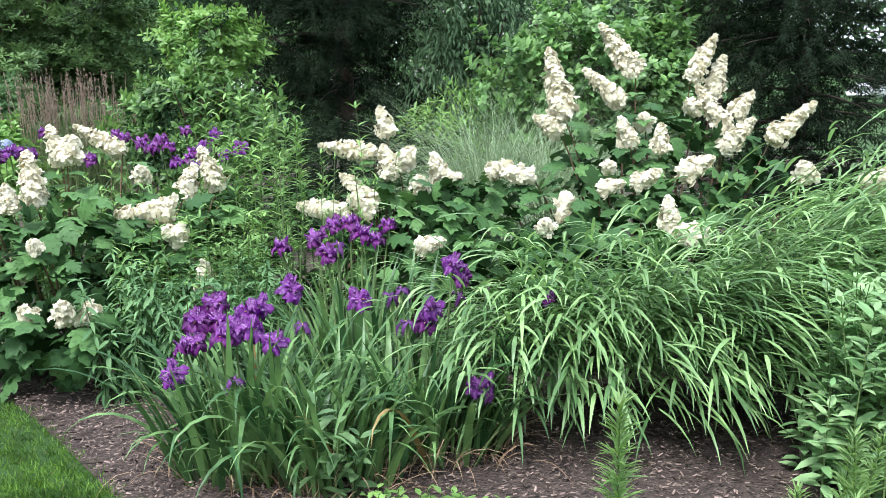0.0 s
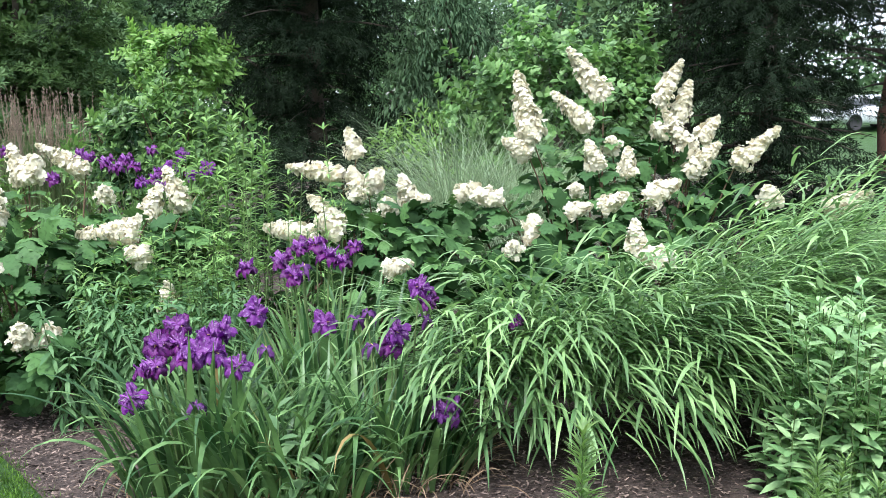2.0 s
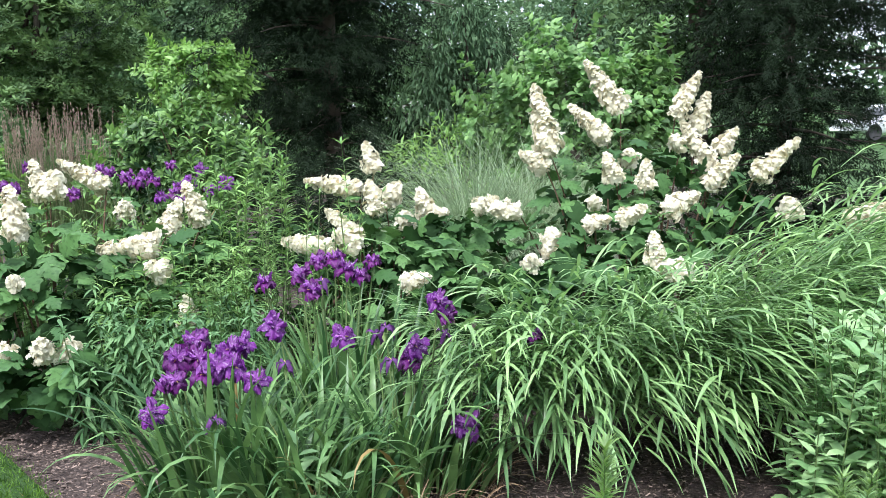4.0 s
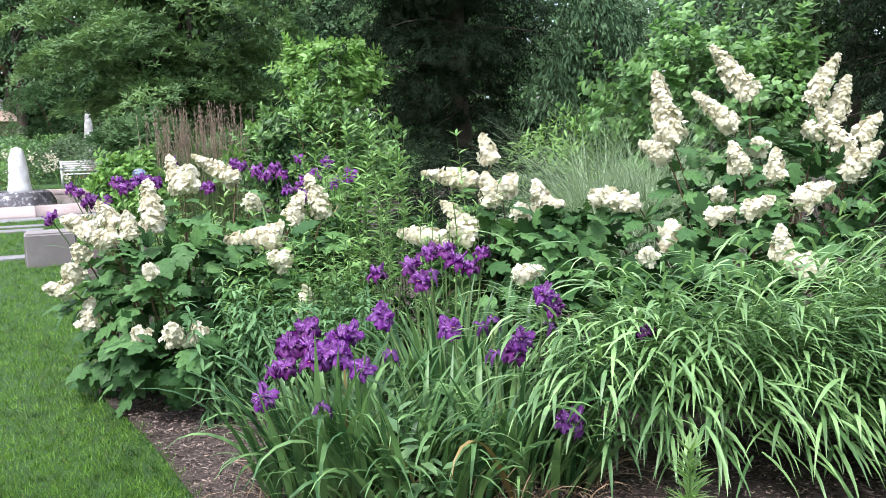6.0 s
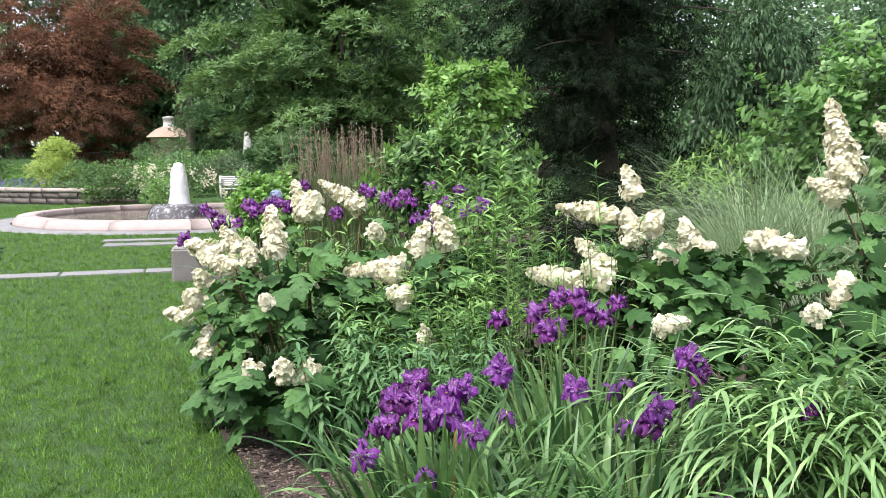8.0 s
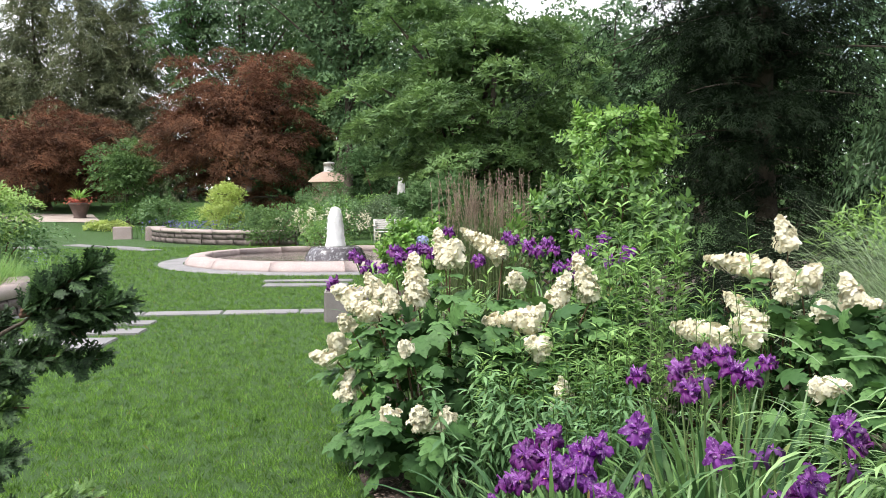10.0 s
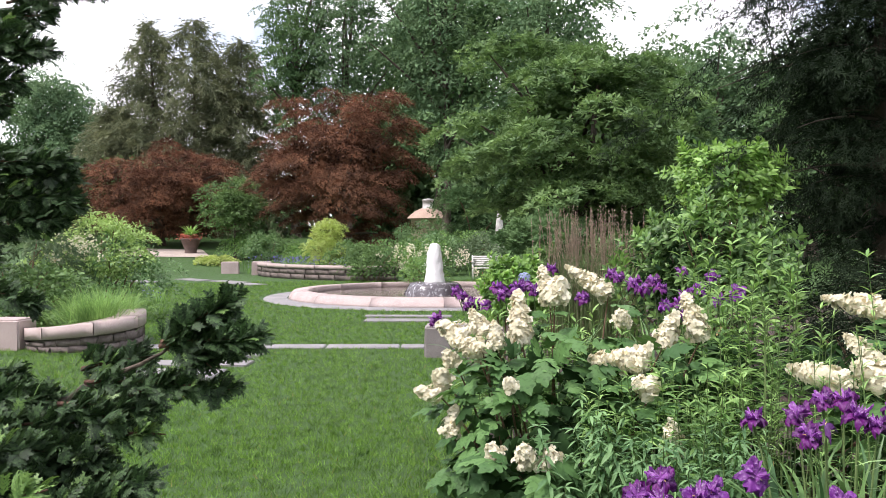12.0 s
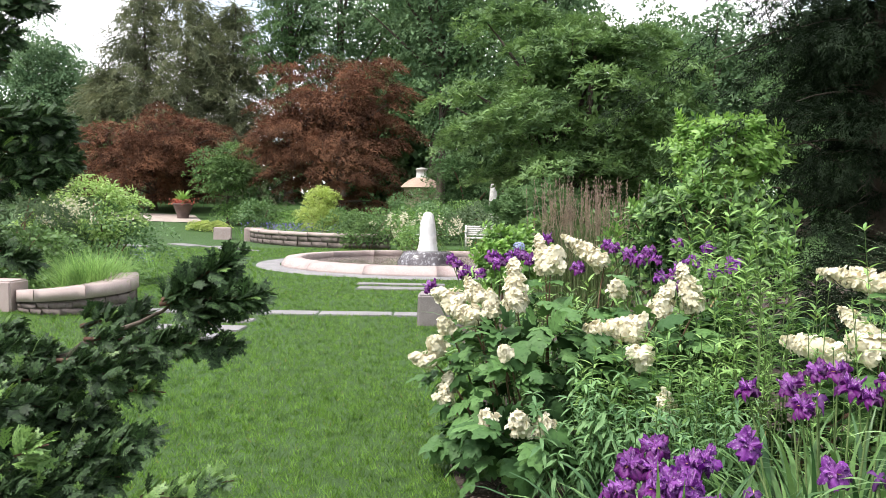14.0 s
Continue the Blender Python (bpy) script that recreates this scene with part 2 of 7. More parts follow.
def veined(mat, pale, scale, lo=0.5, hi=0.72):
    """Pale fine veins and blotches over a petal."""
    n, l = mat.node_tree.nodes, mat.node_tree.links
    p = n["Principled BSDF"]
    src = p.inputs["Base Color"].links[0].from_socket
    f = ramped(n, l, noise_of(n, l, scale, 5, 0.7), lo, hi)
    col = mixed(n, l, src, pale, f)
    l.new(col, p.inputs["Base Color"])


veined(M_PURPLE, (0.36, 0.14, 0.46), 85, 0.56, 0.8)
veined(M_LILAC, (0.6, 0.42, 0.68), 75, 0.54, 0.76)
M_CREST = leaf_mat("pale_crest", (0.09, 0.01, 0.12), (0.3, 0.1, 0.38), 0.55, 0.3, None, 24)
veined(M_CREST, (0.72, 0.62, 0.76), 80, 0.54, 0.74)
M_WILT = leaf_mat("wilted_petal", (0.05, 0.012, 0.08), (0.1, 0.03, 0.14), 0.7, 0.15, None, 30)
M_SIGNAL = leaf_mat("yellow_signal", (0.6, 0.42, 0.06), (0.7, 0.6, 0.2), 0.6, 0.2)
M_HAKONE = leaf_mat("cascade_grass", (0.055, 0.13, 0.036), (0.265, 0.43, 0.145), 0.42, 0.22, None, 3, shine=0.5)
M_STRAW = leaf_mat("dried_blade", (0.13, 0.085, 0.05), (0.34, 0.24, 0.15), 0.8, 0.15, None, 8)
M_FEATHER = leaf_mat("narrow_leaf", (0.08, 0.18, 0.04), (0.235, 0.39, 0.105), 0.6, 0.28, None, 3, shine=0.2)
M_SOFT = leaf_mat("soft_narrow_leaf", (0.05, 0.125, 0.045), (0.15, 0.28, 0.105), 0.6, 0.25, None, 3, shine=0.25)
M_ASTER = leaf_mat("aster_leaf", (0.18, 0.34, 0.13), (0.4, 0.58, 0.28), 0.5, 0.25, None, 4)
M_SHOOT = leaf_mat("shoot_leaf", (0.1, 0.2, 0.04), (0.18, 0.3, 0.07), 0.5, 0.35, None, 8)
M_WEIGELA = leaf_mat("weigela_leaf", (0.085, 0.19, 0.05), (0.22, 0.38, 0.11), 0.5, 0.35, None, 2)
M_LIME = leaf_mat("lime_leaf", (0.1, 0.215, 0.033), (0.225, 0.39, 0.078), 0.5, 0.35, None, 2)
M_SOFTLIME = leaf_mat("soft_lime_leaf", (0.15, 0.25, 0.055), (0.3, 0.43, 0.12), 0.55, 0.3, None, 2)
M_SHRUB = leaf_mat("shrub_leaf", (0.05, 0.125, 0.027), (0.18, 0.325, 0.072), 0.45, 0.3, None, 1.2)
M_SHRUB2 = leaf_mat("soft_shrub_leaf", (0.07, 0.15, 0.05), (0.13, 0.23, 0.08), 0.5, 0.3, None, 1.2)
# darker than the needles alone: shade among the dense boughs is in the colour
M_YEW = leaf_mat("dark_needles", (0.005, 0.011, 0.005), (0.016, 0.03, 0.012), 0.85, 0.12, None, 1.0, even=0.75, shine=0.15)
M_HINOKI = leaf_mat("cypress_scale", (0.007, 0.02, 0.007), (0.05, 0.105, 0.03), 0.6, 0.14, None, 9, shine=0.3)
M_HINOKI_NEW = leaf_mat("cypress_fresh", (0.07, 0.15, 0.026), (0.14, 0.25, 0.05), 0.5, 0.2, None, 6)
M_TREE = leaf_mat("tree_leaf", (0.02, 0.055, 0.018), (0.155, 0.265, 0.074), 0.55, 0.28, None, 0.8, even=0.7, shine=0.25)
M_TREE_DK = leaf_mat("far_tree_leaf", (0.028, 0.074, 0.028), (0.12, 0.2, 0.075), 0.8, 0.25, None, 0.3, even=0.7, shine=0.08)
M_TREE_BL = leaf_mat("bluish_tree_leaf", (0.04, 0.09, 0.045), (0.15, 0.235, 0.11), 0.8, 0.25, None, 0.3, even=0.7, shine=0.08)
M_LARCH = leaf_mat("larch_needles", (0.06, 0.08, 0.042), (0.17, 0.18, 0.09), 0.7, 0.25, None, 0.35, even=0.6, shine=0.3)
M_MAPLE = leaf_mat("red_maple_leaf", (0.018, 0.012, 0.01), (0.215, 0.108, 0.062), 0.75, 0.2, None, 0.6, even=0.85, shine=0.08)
M_GOLD = leaf_mat("gold_foliage", (0.24, 0.32, 0.06), (0.37, 0.44, 0.11), 0.55, 0.3, None, 1.0)
M_GREY = leaf_mat("greygreen_leaf", (0.06, 0.1, 0.05), (0.125, 0.175, 0.09), 0.7, 0.25, None, 1.0, shine=0.2)
M_MISC = leaf_mat("variegated_grass", (0.16, 0.23, 0.12), (0.29, 0.37, 0.22), 0.5, 0.3, None, 2)
M_REED = leaf_mat("reed_plume", (0.22, 0.165, 0.125), (0.36, 0.295, 0.225), 0.8, 0.25, None, 3)
M_REED_LEAF = leaf_mat("reed_leaf", (0.07, 0.11, 0.035), (0.13, 0.18, 0.06), 0.5, 0.25, None, 3)
M_BARK = rough_mat("bark", (0.06, 0.045, 0.035), (0.11, 0.085, 0.065), 3, 25, 0.9, 0.6, 0.03)
M_BARK_RED = rough_mat("reddish_bark", (0.11, 0.055, 0.04), (0.17, 0.09, 0.06), 3, 25, 0.9, 0.6, 0.03)
M_LAWN_BLADE = leaf_mat("lawn_blade", (0.01, 0.048, 0.002), (0.18, 0.345, 0.032), 0.5, 0.22, (0.3, 0.26, 0.1), 4.5, even=0.3, shine=0.3)
M_GRANITE = rough_mat("pink_granite", (0.38, 0.295, 0.28), (0.45, 0.36, 0.34), 3, 140, 0.7, 0.15, 0.003, (0.6, 0.55, 0.52))
M_GRANITE_GREY = rough_mat("grey_granite", (0.2, 0.175, 0.17), (0.27, 0.24, 0.235), 3, 140, 0.75, 0.2, 0.003, (0.4, 0.38, 0.37))
M_ROCKFACE = rough_mat("rockface_stone", (0.13, 0.105, 0.095), (0.22, 0.18, 0.165), 4, 30, 0.9, 0.8, 0.03, None, True)
M_SLAB = rough_mat("bluestone", (0.19, 0.185, 0.19), (0.27, 0.26, 0.26), 2, 50, 0.8, 0.2, 0.004, None, True)
M_PATH = rough_mat("gravel_path", (0.36, 0.3, 0.26), (0.44, 0.38, 0.33), 2, 90, 0.95, 0.4, 0.01)
M_WHITE = rough_mat("weathered_white_paint", (0.62, 0.6, 0.58), (0.72, 0.7, 0.68), 2, 40, 0.6, 0.1)
M_STONEPALE = rough_mat("weathered_pale_stone", (0.3, 0.29, 0.27), (0.55, 0.54, 0.51), 5, 40, 0.85, 0.3)
M_TERRA = rough_mat("urn_bronze", (0.085, 0.056, 0.048), (0.13, 0.085, 0.07), 3, 40, 0.7, 0.2)
M_REDFL = leaf_mat("coral_flower", (0.5, 0.1, 0.07), (0.65, 0.25, 0.17), 0.6, 0.25)
M_BLUEFL = leaf_mat("blue_flower", (0.16, 0.14, 0.42), (0.3, 0.26, 0.6), 0.6, 0.25)
M_BLUEHEAD = leaf_mat("pale_blue_sepal", (0.34, 0.38, 0.58), (0.46, 0.5, 0.7), 0.7, 0.25)
M_STUCCO = rough_mat("salmon_stucco", (0.5, 0.36, 0.29), (0.58, 0.43, 0.35), 1, 20, 0.9)
M_ROOF = rough_mat("grey_roof", (0.3, 0.3, 0.31), (0.4, 0.4, 0.41), 1, 12, 0.85)

# mulch: shredded bark, brown-grey with pale chips
m, n, l, p, out = nodes_of("bark_mulch")
co = n.new("ShaderNodeTexCoord")
vo = n.new("ShaderNodeTexVoronoi")
vo.inputs["Scale"].default_value = 55
mp = n.new("ShaderNodeMapping")
mp.inputs["Scale"].default_value = (1, 2.2, 1)
l.new(co.outputs["Object"], mp.inputs["Vector"])
l.new(mp.outputs["Vector"], vo.inputs["Vector"])
col = mixed(n, l, (0.032, 0.023, 0.02), (0.125, 0.09, 0.074), vo.outputs["Color"])
col = mixed(n, l, col, (0.22, 0.17, 0.145), ramped(n, l, noise_of(n, l, 60, 3), 0.62, 0.72))
col = mixed(n, l, col, (0.04, 0.028, 0.022), ramped(n, l, noise_of(n, l, 3, 4), 0.5, 0.8))
l.new(col, p.inputs["Base Color"])
p.inputs["Roughness"].default_value = 0.95
bp = n.new("ShaderNodeBump")
bp.inputs["Strength"].default_value, bp.inputs["Distance"].default_value = 0.9, 0.015
l.new(vo.outputs["Distance"], bp.inputs["Height"])
l.new(bp.outputs["Normal"], p.inputs["Normal"])
M_MULCH = m
M_CHIP = leaf_mat("bark_chip", (0.032, 0.022, 0.018), (0.26, 0.195, 0.16), 0.95, 0.0, None, 30)

# lawn: mown turf, soft mowing bands and fine grain
m, n, l, p, out = nodes_of("lawn_turf")
fine, mid, big = noise_of(n, l, 90, 4), noise_of(n, l, 7, 5), noise_of(n, l, 0.35, 3)
col = mixed(n, l, (0.008, 0.03, 0.003), (0.05, 0.12, 0.014), ramped(n, l, fine, 0.3, 0.7))
col = mixed(n, l, col, (0.065, 0.145, 0.028), ramped(n, l, mid, 0.45, 0.9))
col = mixed(n, l, col, (0.04, 0.11, 0.016), ramped(n, l, big, 0.4, 0.9))
l.new(col, p.inputs["Base Color"])
p.inputs["Roughness"].default_value = 0.8
bp = n.new("ShaderNodeBump")
bp.inputs["Strength"].default_value, bp.inputs["Distance"].default_value = 0.8, 0.03
l.new(fine, bp.inputs["Height"])
l.new(bp.outputs["Normal"], p.inputs["Normal"])
M_LAWN = m

# water: clear pool, and white aerated water
m, n, l, p, out = nodes_of("pool_water")
l.new(mixed(n, l, (0.24, 0.2, 0.18), (0.1, 0.09, 0.085), ramped(n, l, noise_of(n, l, 1.3, 4), 0.45, 0.65)), p.inputs["Base Color"])
p.inputs["Roughness"].default_value, p.inputs["IOR"].default_value = 0.06, 1.33
bp = n.new("ShaderNodeBump")
bp.inputs["Strength"].default_value, bp.inputs["Distance"].default_value = 0.5, 0.02
l.new(noise_of(n, l, 9, 3), bp.inputs["Height"])
l.new(bp.outputs["Normal"], p.inputs["Normal"])
M_WATER = m
m, n, l, p, out = nodes_of("foaming_water")
l.new(mixed(n, l, (0.93, 0.94, 0.95), (0.98, 0.98, 0.98), noise_of(n, l, 14)), p.inputs["Base Color"])
p.inputs["Roughness"].default_value = 0.5
p.inputs["Subsurface Weight"].default_value, p.inputs["Subsurface Scale"].default_value = 1.0, 0.4
p.inputs["Subsurface Radius"].default_value = (1.0, 1.0, 1.0)
M_FOAM = m
m, n, l, p, out = nodes_of("running_water_on_stone")
l.new(mixed(n, l, (0.1, 0.09, 0.1), (0.75, 0.76, 0.8), ramped(n, l, noise_of(n, l, 11, 6, 0.7), 0.52, 0.78)), p.inputs["Base Color"])
p.inputs["Roughness"].default_value = 0.25
M_RUN = m


# ---- ground ----
def ground_z(x, y):
    """Level round the fountain; the land climbs gently behind it and to the east."""
    r = np.hypot(x, y)
    z = 0.06 * np.clip(r - 38, 0, 40)
    z = z + 0.06 * np.clip(r - 20, 0, 40) * np.clip((x - 3) / 8, 0, 1)
    return z


def gz(x, y):
    return float(ground_z(np.array(x, float), np.array(y, float)))


ring_r = np.concatenate([np.linspace(0.5, 40, 80), np.geomspace(42, 1500, 24)])
ring_a = np.linspace(0, 2 * np.pi, 97)[:-1]
gx = np.concatenate([[0], (ring_r[:, None] * np.cos(ring_a)).ravel()])
gy = np.concatenate([[0], (ring_r[:, None] * np.sin(ring_a)).ravel()])
g = Buf()
gf = [(0, 1 + j, 1 + (j + 1) % 96) for j in range(96)]
gf += [(1 + i * 96 + j, 1 + (i + 1) * 96 + j, 1 + (i + 1) * 96 + (j + 1) % 96, 1 + i * 96 + (j + 1) % 96) for i in range(len(ring_r) - 1) for j in range(96)]
g.add(np.stack([gx, gy, ground_z(gx, gy)], -1), gf)
solo("ground", g.mesh("ground"), M_LAWN, "mown green lawn spreading round the flower bed", "lawn", kind="structure")

# the flower bed's edge against the lawn, from the camera's side round to the far end
BED = [(6, 0.2), (2.4, 1.0), (1.2, 1.25), (0.3, 1.65), (-0.45, 2.3), (-1.0, 2.92), (-1.38, 3.36), (-1.72, 3.78), (-2.12, 4.24), (-2.5, 4.6), (-2.9, 5.1),
       (-3.3, 5.9), (-3.75, 6.9), (-4.6, 8.2), (-5.6, 9.3), (-7.4, 12.4), (-8, 16), (-7, 22), (2, 26), (14, 22), (16, 8), (12, 1)]


def inside(x, y, poly):
    x, y = np.asarray(x, float), np.asarray(y, float)
    res = np.zeros(x.shape, bool)
    for (x0, y0), (x1, y1) in zip(poly, poly[1:] + poly[:1]):
        hit = ((y0 > y) != (y1 > y)) & (x < (x1 - x0) * (y - y0) / (y1 - y0 + 1e-12) + x0)
        res ^= hit
    return res


def smooth_ring(poly, times=2):
    p = np.array(poly, float)
    for _ in range(times):
        q = np.roll(p, -1, 0)
        p = np.stack([0.75 * p + 0.25 * q, 0.25 * p + 0.75 * q], 1).reshape(-1, 2)
    return [tuple(a) for a in p]


BED_FINE = smooth_ring(BED)
bm = bmesh.new()
ring = [bm.verts.new((x, y, -0.02)) for x, y in BED_FINE]
bm.faces.new(ring)
bmesh.ops.triangulate(bm, faces=bm.faces[:])
for v in bm.verts:
    v.co.z = 0.012 + max(0.0, gz(v.co.x, v.co.y))
# the bare stretch before the plants is raked into soft humps
side = [bm.verts.new((-2.6 + 0.09 * i, 1.2 + 0.09 * j, 0.03 + 0.03 * noise.noise(Vector((i * 0.21, j * 0.21, 0))) + 0.012 * noise.noise(Vector((i * 0.9, j * 0.9, 4))))) for j in range(45) for i in range(70)]
okay = inside([v.co.x for v in side], [v.co.y for v in side], BED_FINE)
near = sum(np.array(inside([v.co.x + 0.2 * math.cos(q) for v in side], [v.co.y + 0.2 * math.sin(q) for v in side], BED_FINE), float) for q in np.arange(8) * 0.785) / 8
for v, o in zip(side, near):
    v.co.z = 0.0145 + max(0.0, v.co.z - 0.0145) * max(0.0, o * 2 - 1) * min(1.0, max(0.0, (3.55 - v.co.x) / 0.5))
for j in range(44):
    for i in range(69):
        q = (j * 70 + i, j * 70 + i + 1, (j + 1) * 70 + i + 1, (j + 1) * 70 + i)
        if all(okay[k_] for k_ in q):
            bm.faces.new([side[k_] for k_ in q]).smooth = True
for v, o in zip(side, okay):
    if not v.link_faces:
        bm.verts.remove(v)
me = bpy.data.meshes.new("mulch_bed")
bm.to_mesh(me)
bm.free()
solo("mulch_bed", me, M_MULCH, "brown shredded bark mulch of the flower bed", "mulch bed", kind="structure")

# loose bark chips where the soil lies bare
chips = Buf()
k = 17000
cx = np.concatenate([rng.uniform(-2.3, -0.3, k // 2), rng.uniform(-0.6, 2.6, k // 2)])
cy = np.concatenate([rng.uniform(2.6, 4.6, k // 2), rng.uniform(2.4, 4.3, k // 2)])
ok = inside(cx, cy, BED_FINE)
cx, cy = cx[ok], cy[ok]
along = rng.normal(size=(len(cx), 3)) * (1, 1, 0.18)
nor = np.array([0, 0, 1.0]) + 0.3 * rng.normal(size=(len(cx), 3))
chip = (np.array([(-0.12, 0, 0), (0.2, 0.1, 0), (0.14, 0.8, 0.05), (-0.1, 1, 0), (-0.08, 0.05, 0.07), (0.18, 0.12, 0.06), (0.1, 0.8, 0.12), (-0.08, 0.9, 0.05)], float),
        [(4, 5, 6, 7), (0, 1, 5, 4), (1, 2, 6, 5)])
chips.scatter(chip, frames_of(np.stack([cx, cy, 0.035 + 0.02 * rng.random(len(cx))], -1), along, nor, rng.uniform(0.01, 0.034, len(cx))))
solo("mulch_chips", chips.mesh("mulch_chips", False), M_CHIP, "loose bark chips lying on the mulch bed", "mulch", kind="stuff")

# ---- stone works round the fountain ----
SLABS = []


def slab(x0, y0, x1, y1, wide, thick, name, label, group=""):
    """A flat stone from one end to the other, slightly uneven."""
    a, b = np.array([x0, y0]), np.array([x1, y1])
    d = (b - a) / np.linalg.norm(b - a)
    q = np.array([-d[1], d[0]]) * wide / 2
    SLABS.append(((x0 + x1) / 2, (y0 + y1) / 2, d[0], d[1], np.linalg.norm(b - a) / 2 + 0.02, wide / 2 + 0.02))
    bm = bmesh.new()
    z0 = gz(x0, y0)
    cs = [a - q, b - q, b + q, a + q]
    lo = [bm.verts.new((*c, z0 - 0.03)) for c in cs]
    hi = [bm.verts.new((*c, z0 + thick)) for c in cs]
    bm.faces.new(hi)
    bm.faces.new(lo[::-1])
    for i in range(4):
        bm.faces.new((lo[i], lo[(i + 1) % 4], hi[(i + 1) % 4], hi[i]))
    bmesh.ops.bevel(bm, geom=bm.edges[:], offset=0.012, segments=2, affect="EDGES")
    me = bpy.data.meshes.new(name)
    bm.to_mesh(me)
    bm.free()
    return solo(name, me, M_SLAB, label, "paving slab", group, kind="structure")


for i in range(6):
    t0, t1 = i / 6, (i + 1) / 6 - 0.004
    slab(-11.9 + 5.4 * t0, 7.25 + 3.75 * t0, -11.9 + 5.4 * t1, 7.25 + 3.75 * t1, 0.42, 0.02, "paving_strip", "pale stone paving strip set flush in the lawn", "strip across the lawn")
for x0, y0, x1, y1, w in [(-8.75, 6.45, -7.62, 7.15, 0.72), (-9.0, 7.28, -7.95, 7.95, 0.42), (-9.3, 7.98, -8.4, 8.55, 0.36), (-10.35, 13.05, -9.0, 13.9, 0.5), (-10.9, 13.7, -9.4, 14.65, 0.4),
                          (-26.4, 21.4, -24.6, 21.0, 0.7), (-24.2, 21.2, -22.4, 20.8, 0.7), (-22.6, 20.5, -20.9, 20.2, 0.7), (-26.9, 19.6, -25.2, 19.2, 0.6)]:
    slab(x0, y0, x1, y1, w, 0.025, "stepping_stone", "flat grey stepping stone set in the lawn", "stepping stones")


# turf blades, dense near the camera
turf = Buf()
k = 132000
rr = 2.9 + 28 * rng.random(k) ** 2.1
aa = radians(90) + np.radians(np.where(rr < 6, rng.uniform(14, 78, k), rng.uniform(24, 66, k)) + rng.normal(size=k) * 2.5)
tx, ty = 0.2 + rr * np.cos(aa), 0.3 + rr * np.sin(aa)
# thinner turf round the rest of the lawn
r2, a2 = 7.5 * rng.random(14000) ** 0.6, rng.uniform(0, 2 * np.pi, 14000)
tx, ty, rr = np.append(tx, 0.2 + r2 * np.cos(a2)), np.append(ty, 0.3 + r2 * np.sin(a2)), np.append(rr, r2 + 4)
ok = ~inside(tx - 0.03 + 0.035 * rng.normal(size=len(tx)), ty + 0.03 * rng.normal(size=len(ty)), BED_FINE)
ok &= ~((np.hypot(tx + 13.1, ty - 19.3) < 4.7))
for sx, sy, dx_, dy_, hl, hw in SLABS:
    ok &= ~((np.abs((tx - sx) * dx_ + (ty - sy) * dy_) < hl) & (np.abs(-(tx - sx) * dy_ + (ty - sy) * dx_) < hw))
tx, ty, rr = tx[ok], ty[ok], rr[ok]
az = rng.uniform(0, 2 * np.pi, len(tx))
al = np.stack([np.cos(az) * 0.8, np.sin(az) * 0.8, np.ones(len(tx))], -1)
nr = np.stack([-np.sin(az), np.cos(az), np.full(len(tx), 0.3)], -1)
tuft = (np.array([(-0.09, 0, 0), (0.09, 0, 0), (0.02, 1, 0.1), (-0.38, 0, 0.15), (-0.22, 0, 0.1), (-0.7, 0.85, 0.3), (0.22, 0, -0.1), (0.38, 0, -0.15), (0.72, 0.8, -0.3)], float), [(0, 1, 2), (3, 4, 5), (6, 7, 8)])
hgt = rng.uniform(0.016, 0.036, len(tx)) * (1 + 0.06 * rr)
turf.scatter(tuft, frames_of(np.stack([tx, ty, np.zeros(len(tx))], -1), al, nr, hgt))
solo("lawn_grass", turf.mesh("lawn_grass", False), M_LAWN_BLADE, "short mown grass blades of the lawn", "grass", kind="stuff")



def block(cx, cy, w, d, h, turn, name, label, mat, category="stone block"):
    z0 = gz(cx, cy)
    bm = bmesh.new()
    bmesh.ops.create_cube(bm, size=1.0)
    for v in bm.verts:
        top = v.co.z > 0
        v.co = Vector((v.co.x * w * (0.97 if top else 1), v.co.y * d * (0.97 if top else 1), (v.co.z + 0.5) * (h + 0.05) - 0.05))
    bmesh.ops.bevel(bm, geom=bm.edges[:], offset=0.025, segments=3, affect="EDGES")
    bmesh.ops.transform(bm, matrix=pose(cx, cy, z0, 0, 0, turn), verts=bm.verts)
    me = bpy.data.meshes.new(name)
    bm.to_mesh(me)
    bm.free()
    return solo(name, me, mat, label, category, kind="")


block(-6.35, 10.05, 0.62, 0.55, 0.42, 34, "granite_block", "grey granite block with eased edges at the bed's corner", M_GRANITE_GREY)
block(-12.1, 7.05, 0.62, 0.5, 0.44, 30, "granite_post", "pinkish granite end block of the low curved wall", M_GRANITE)
block(-28.55, 25.6, 0.75, 0.6, 0.5, 44, "granite_post", "small pink granite post standing on the lawn", M_GRANITE)
block(-26.6, 25.6, 0.8, 0.8, 0.56, 44, "granite_post", "pink granite end post of the far wall", M_GRANITE)


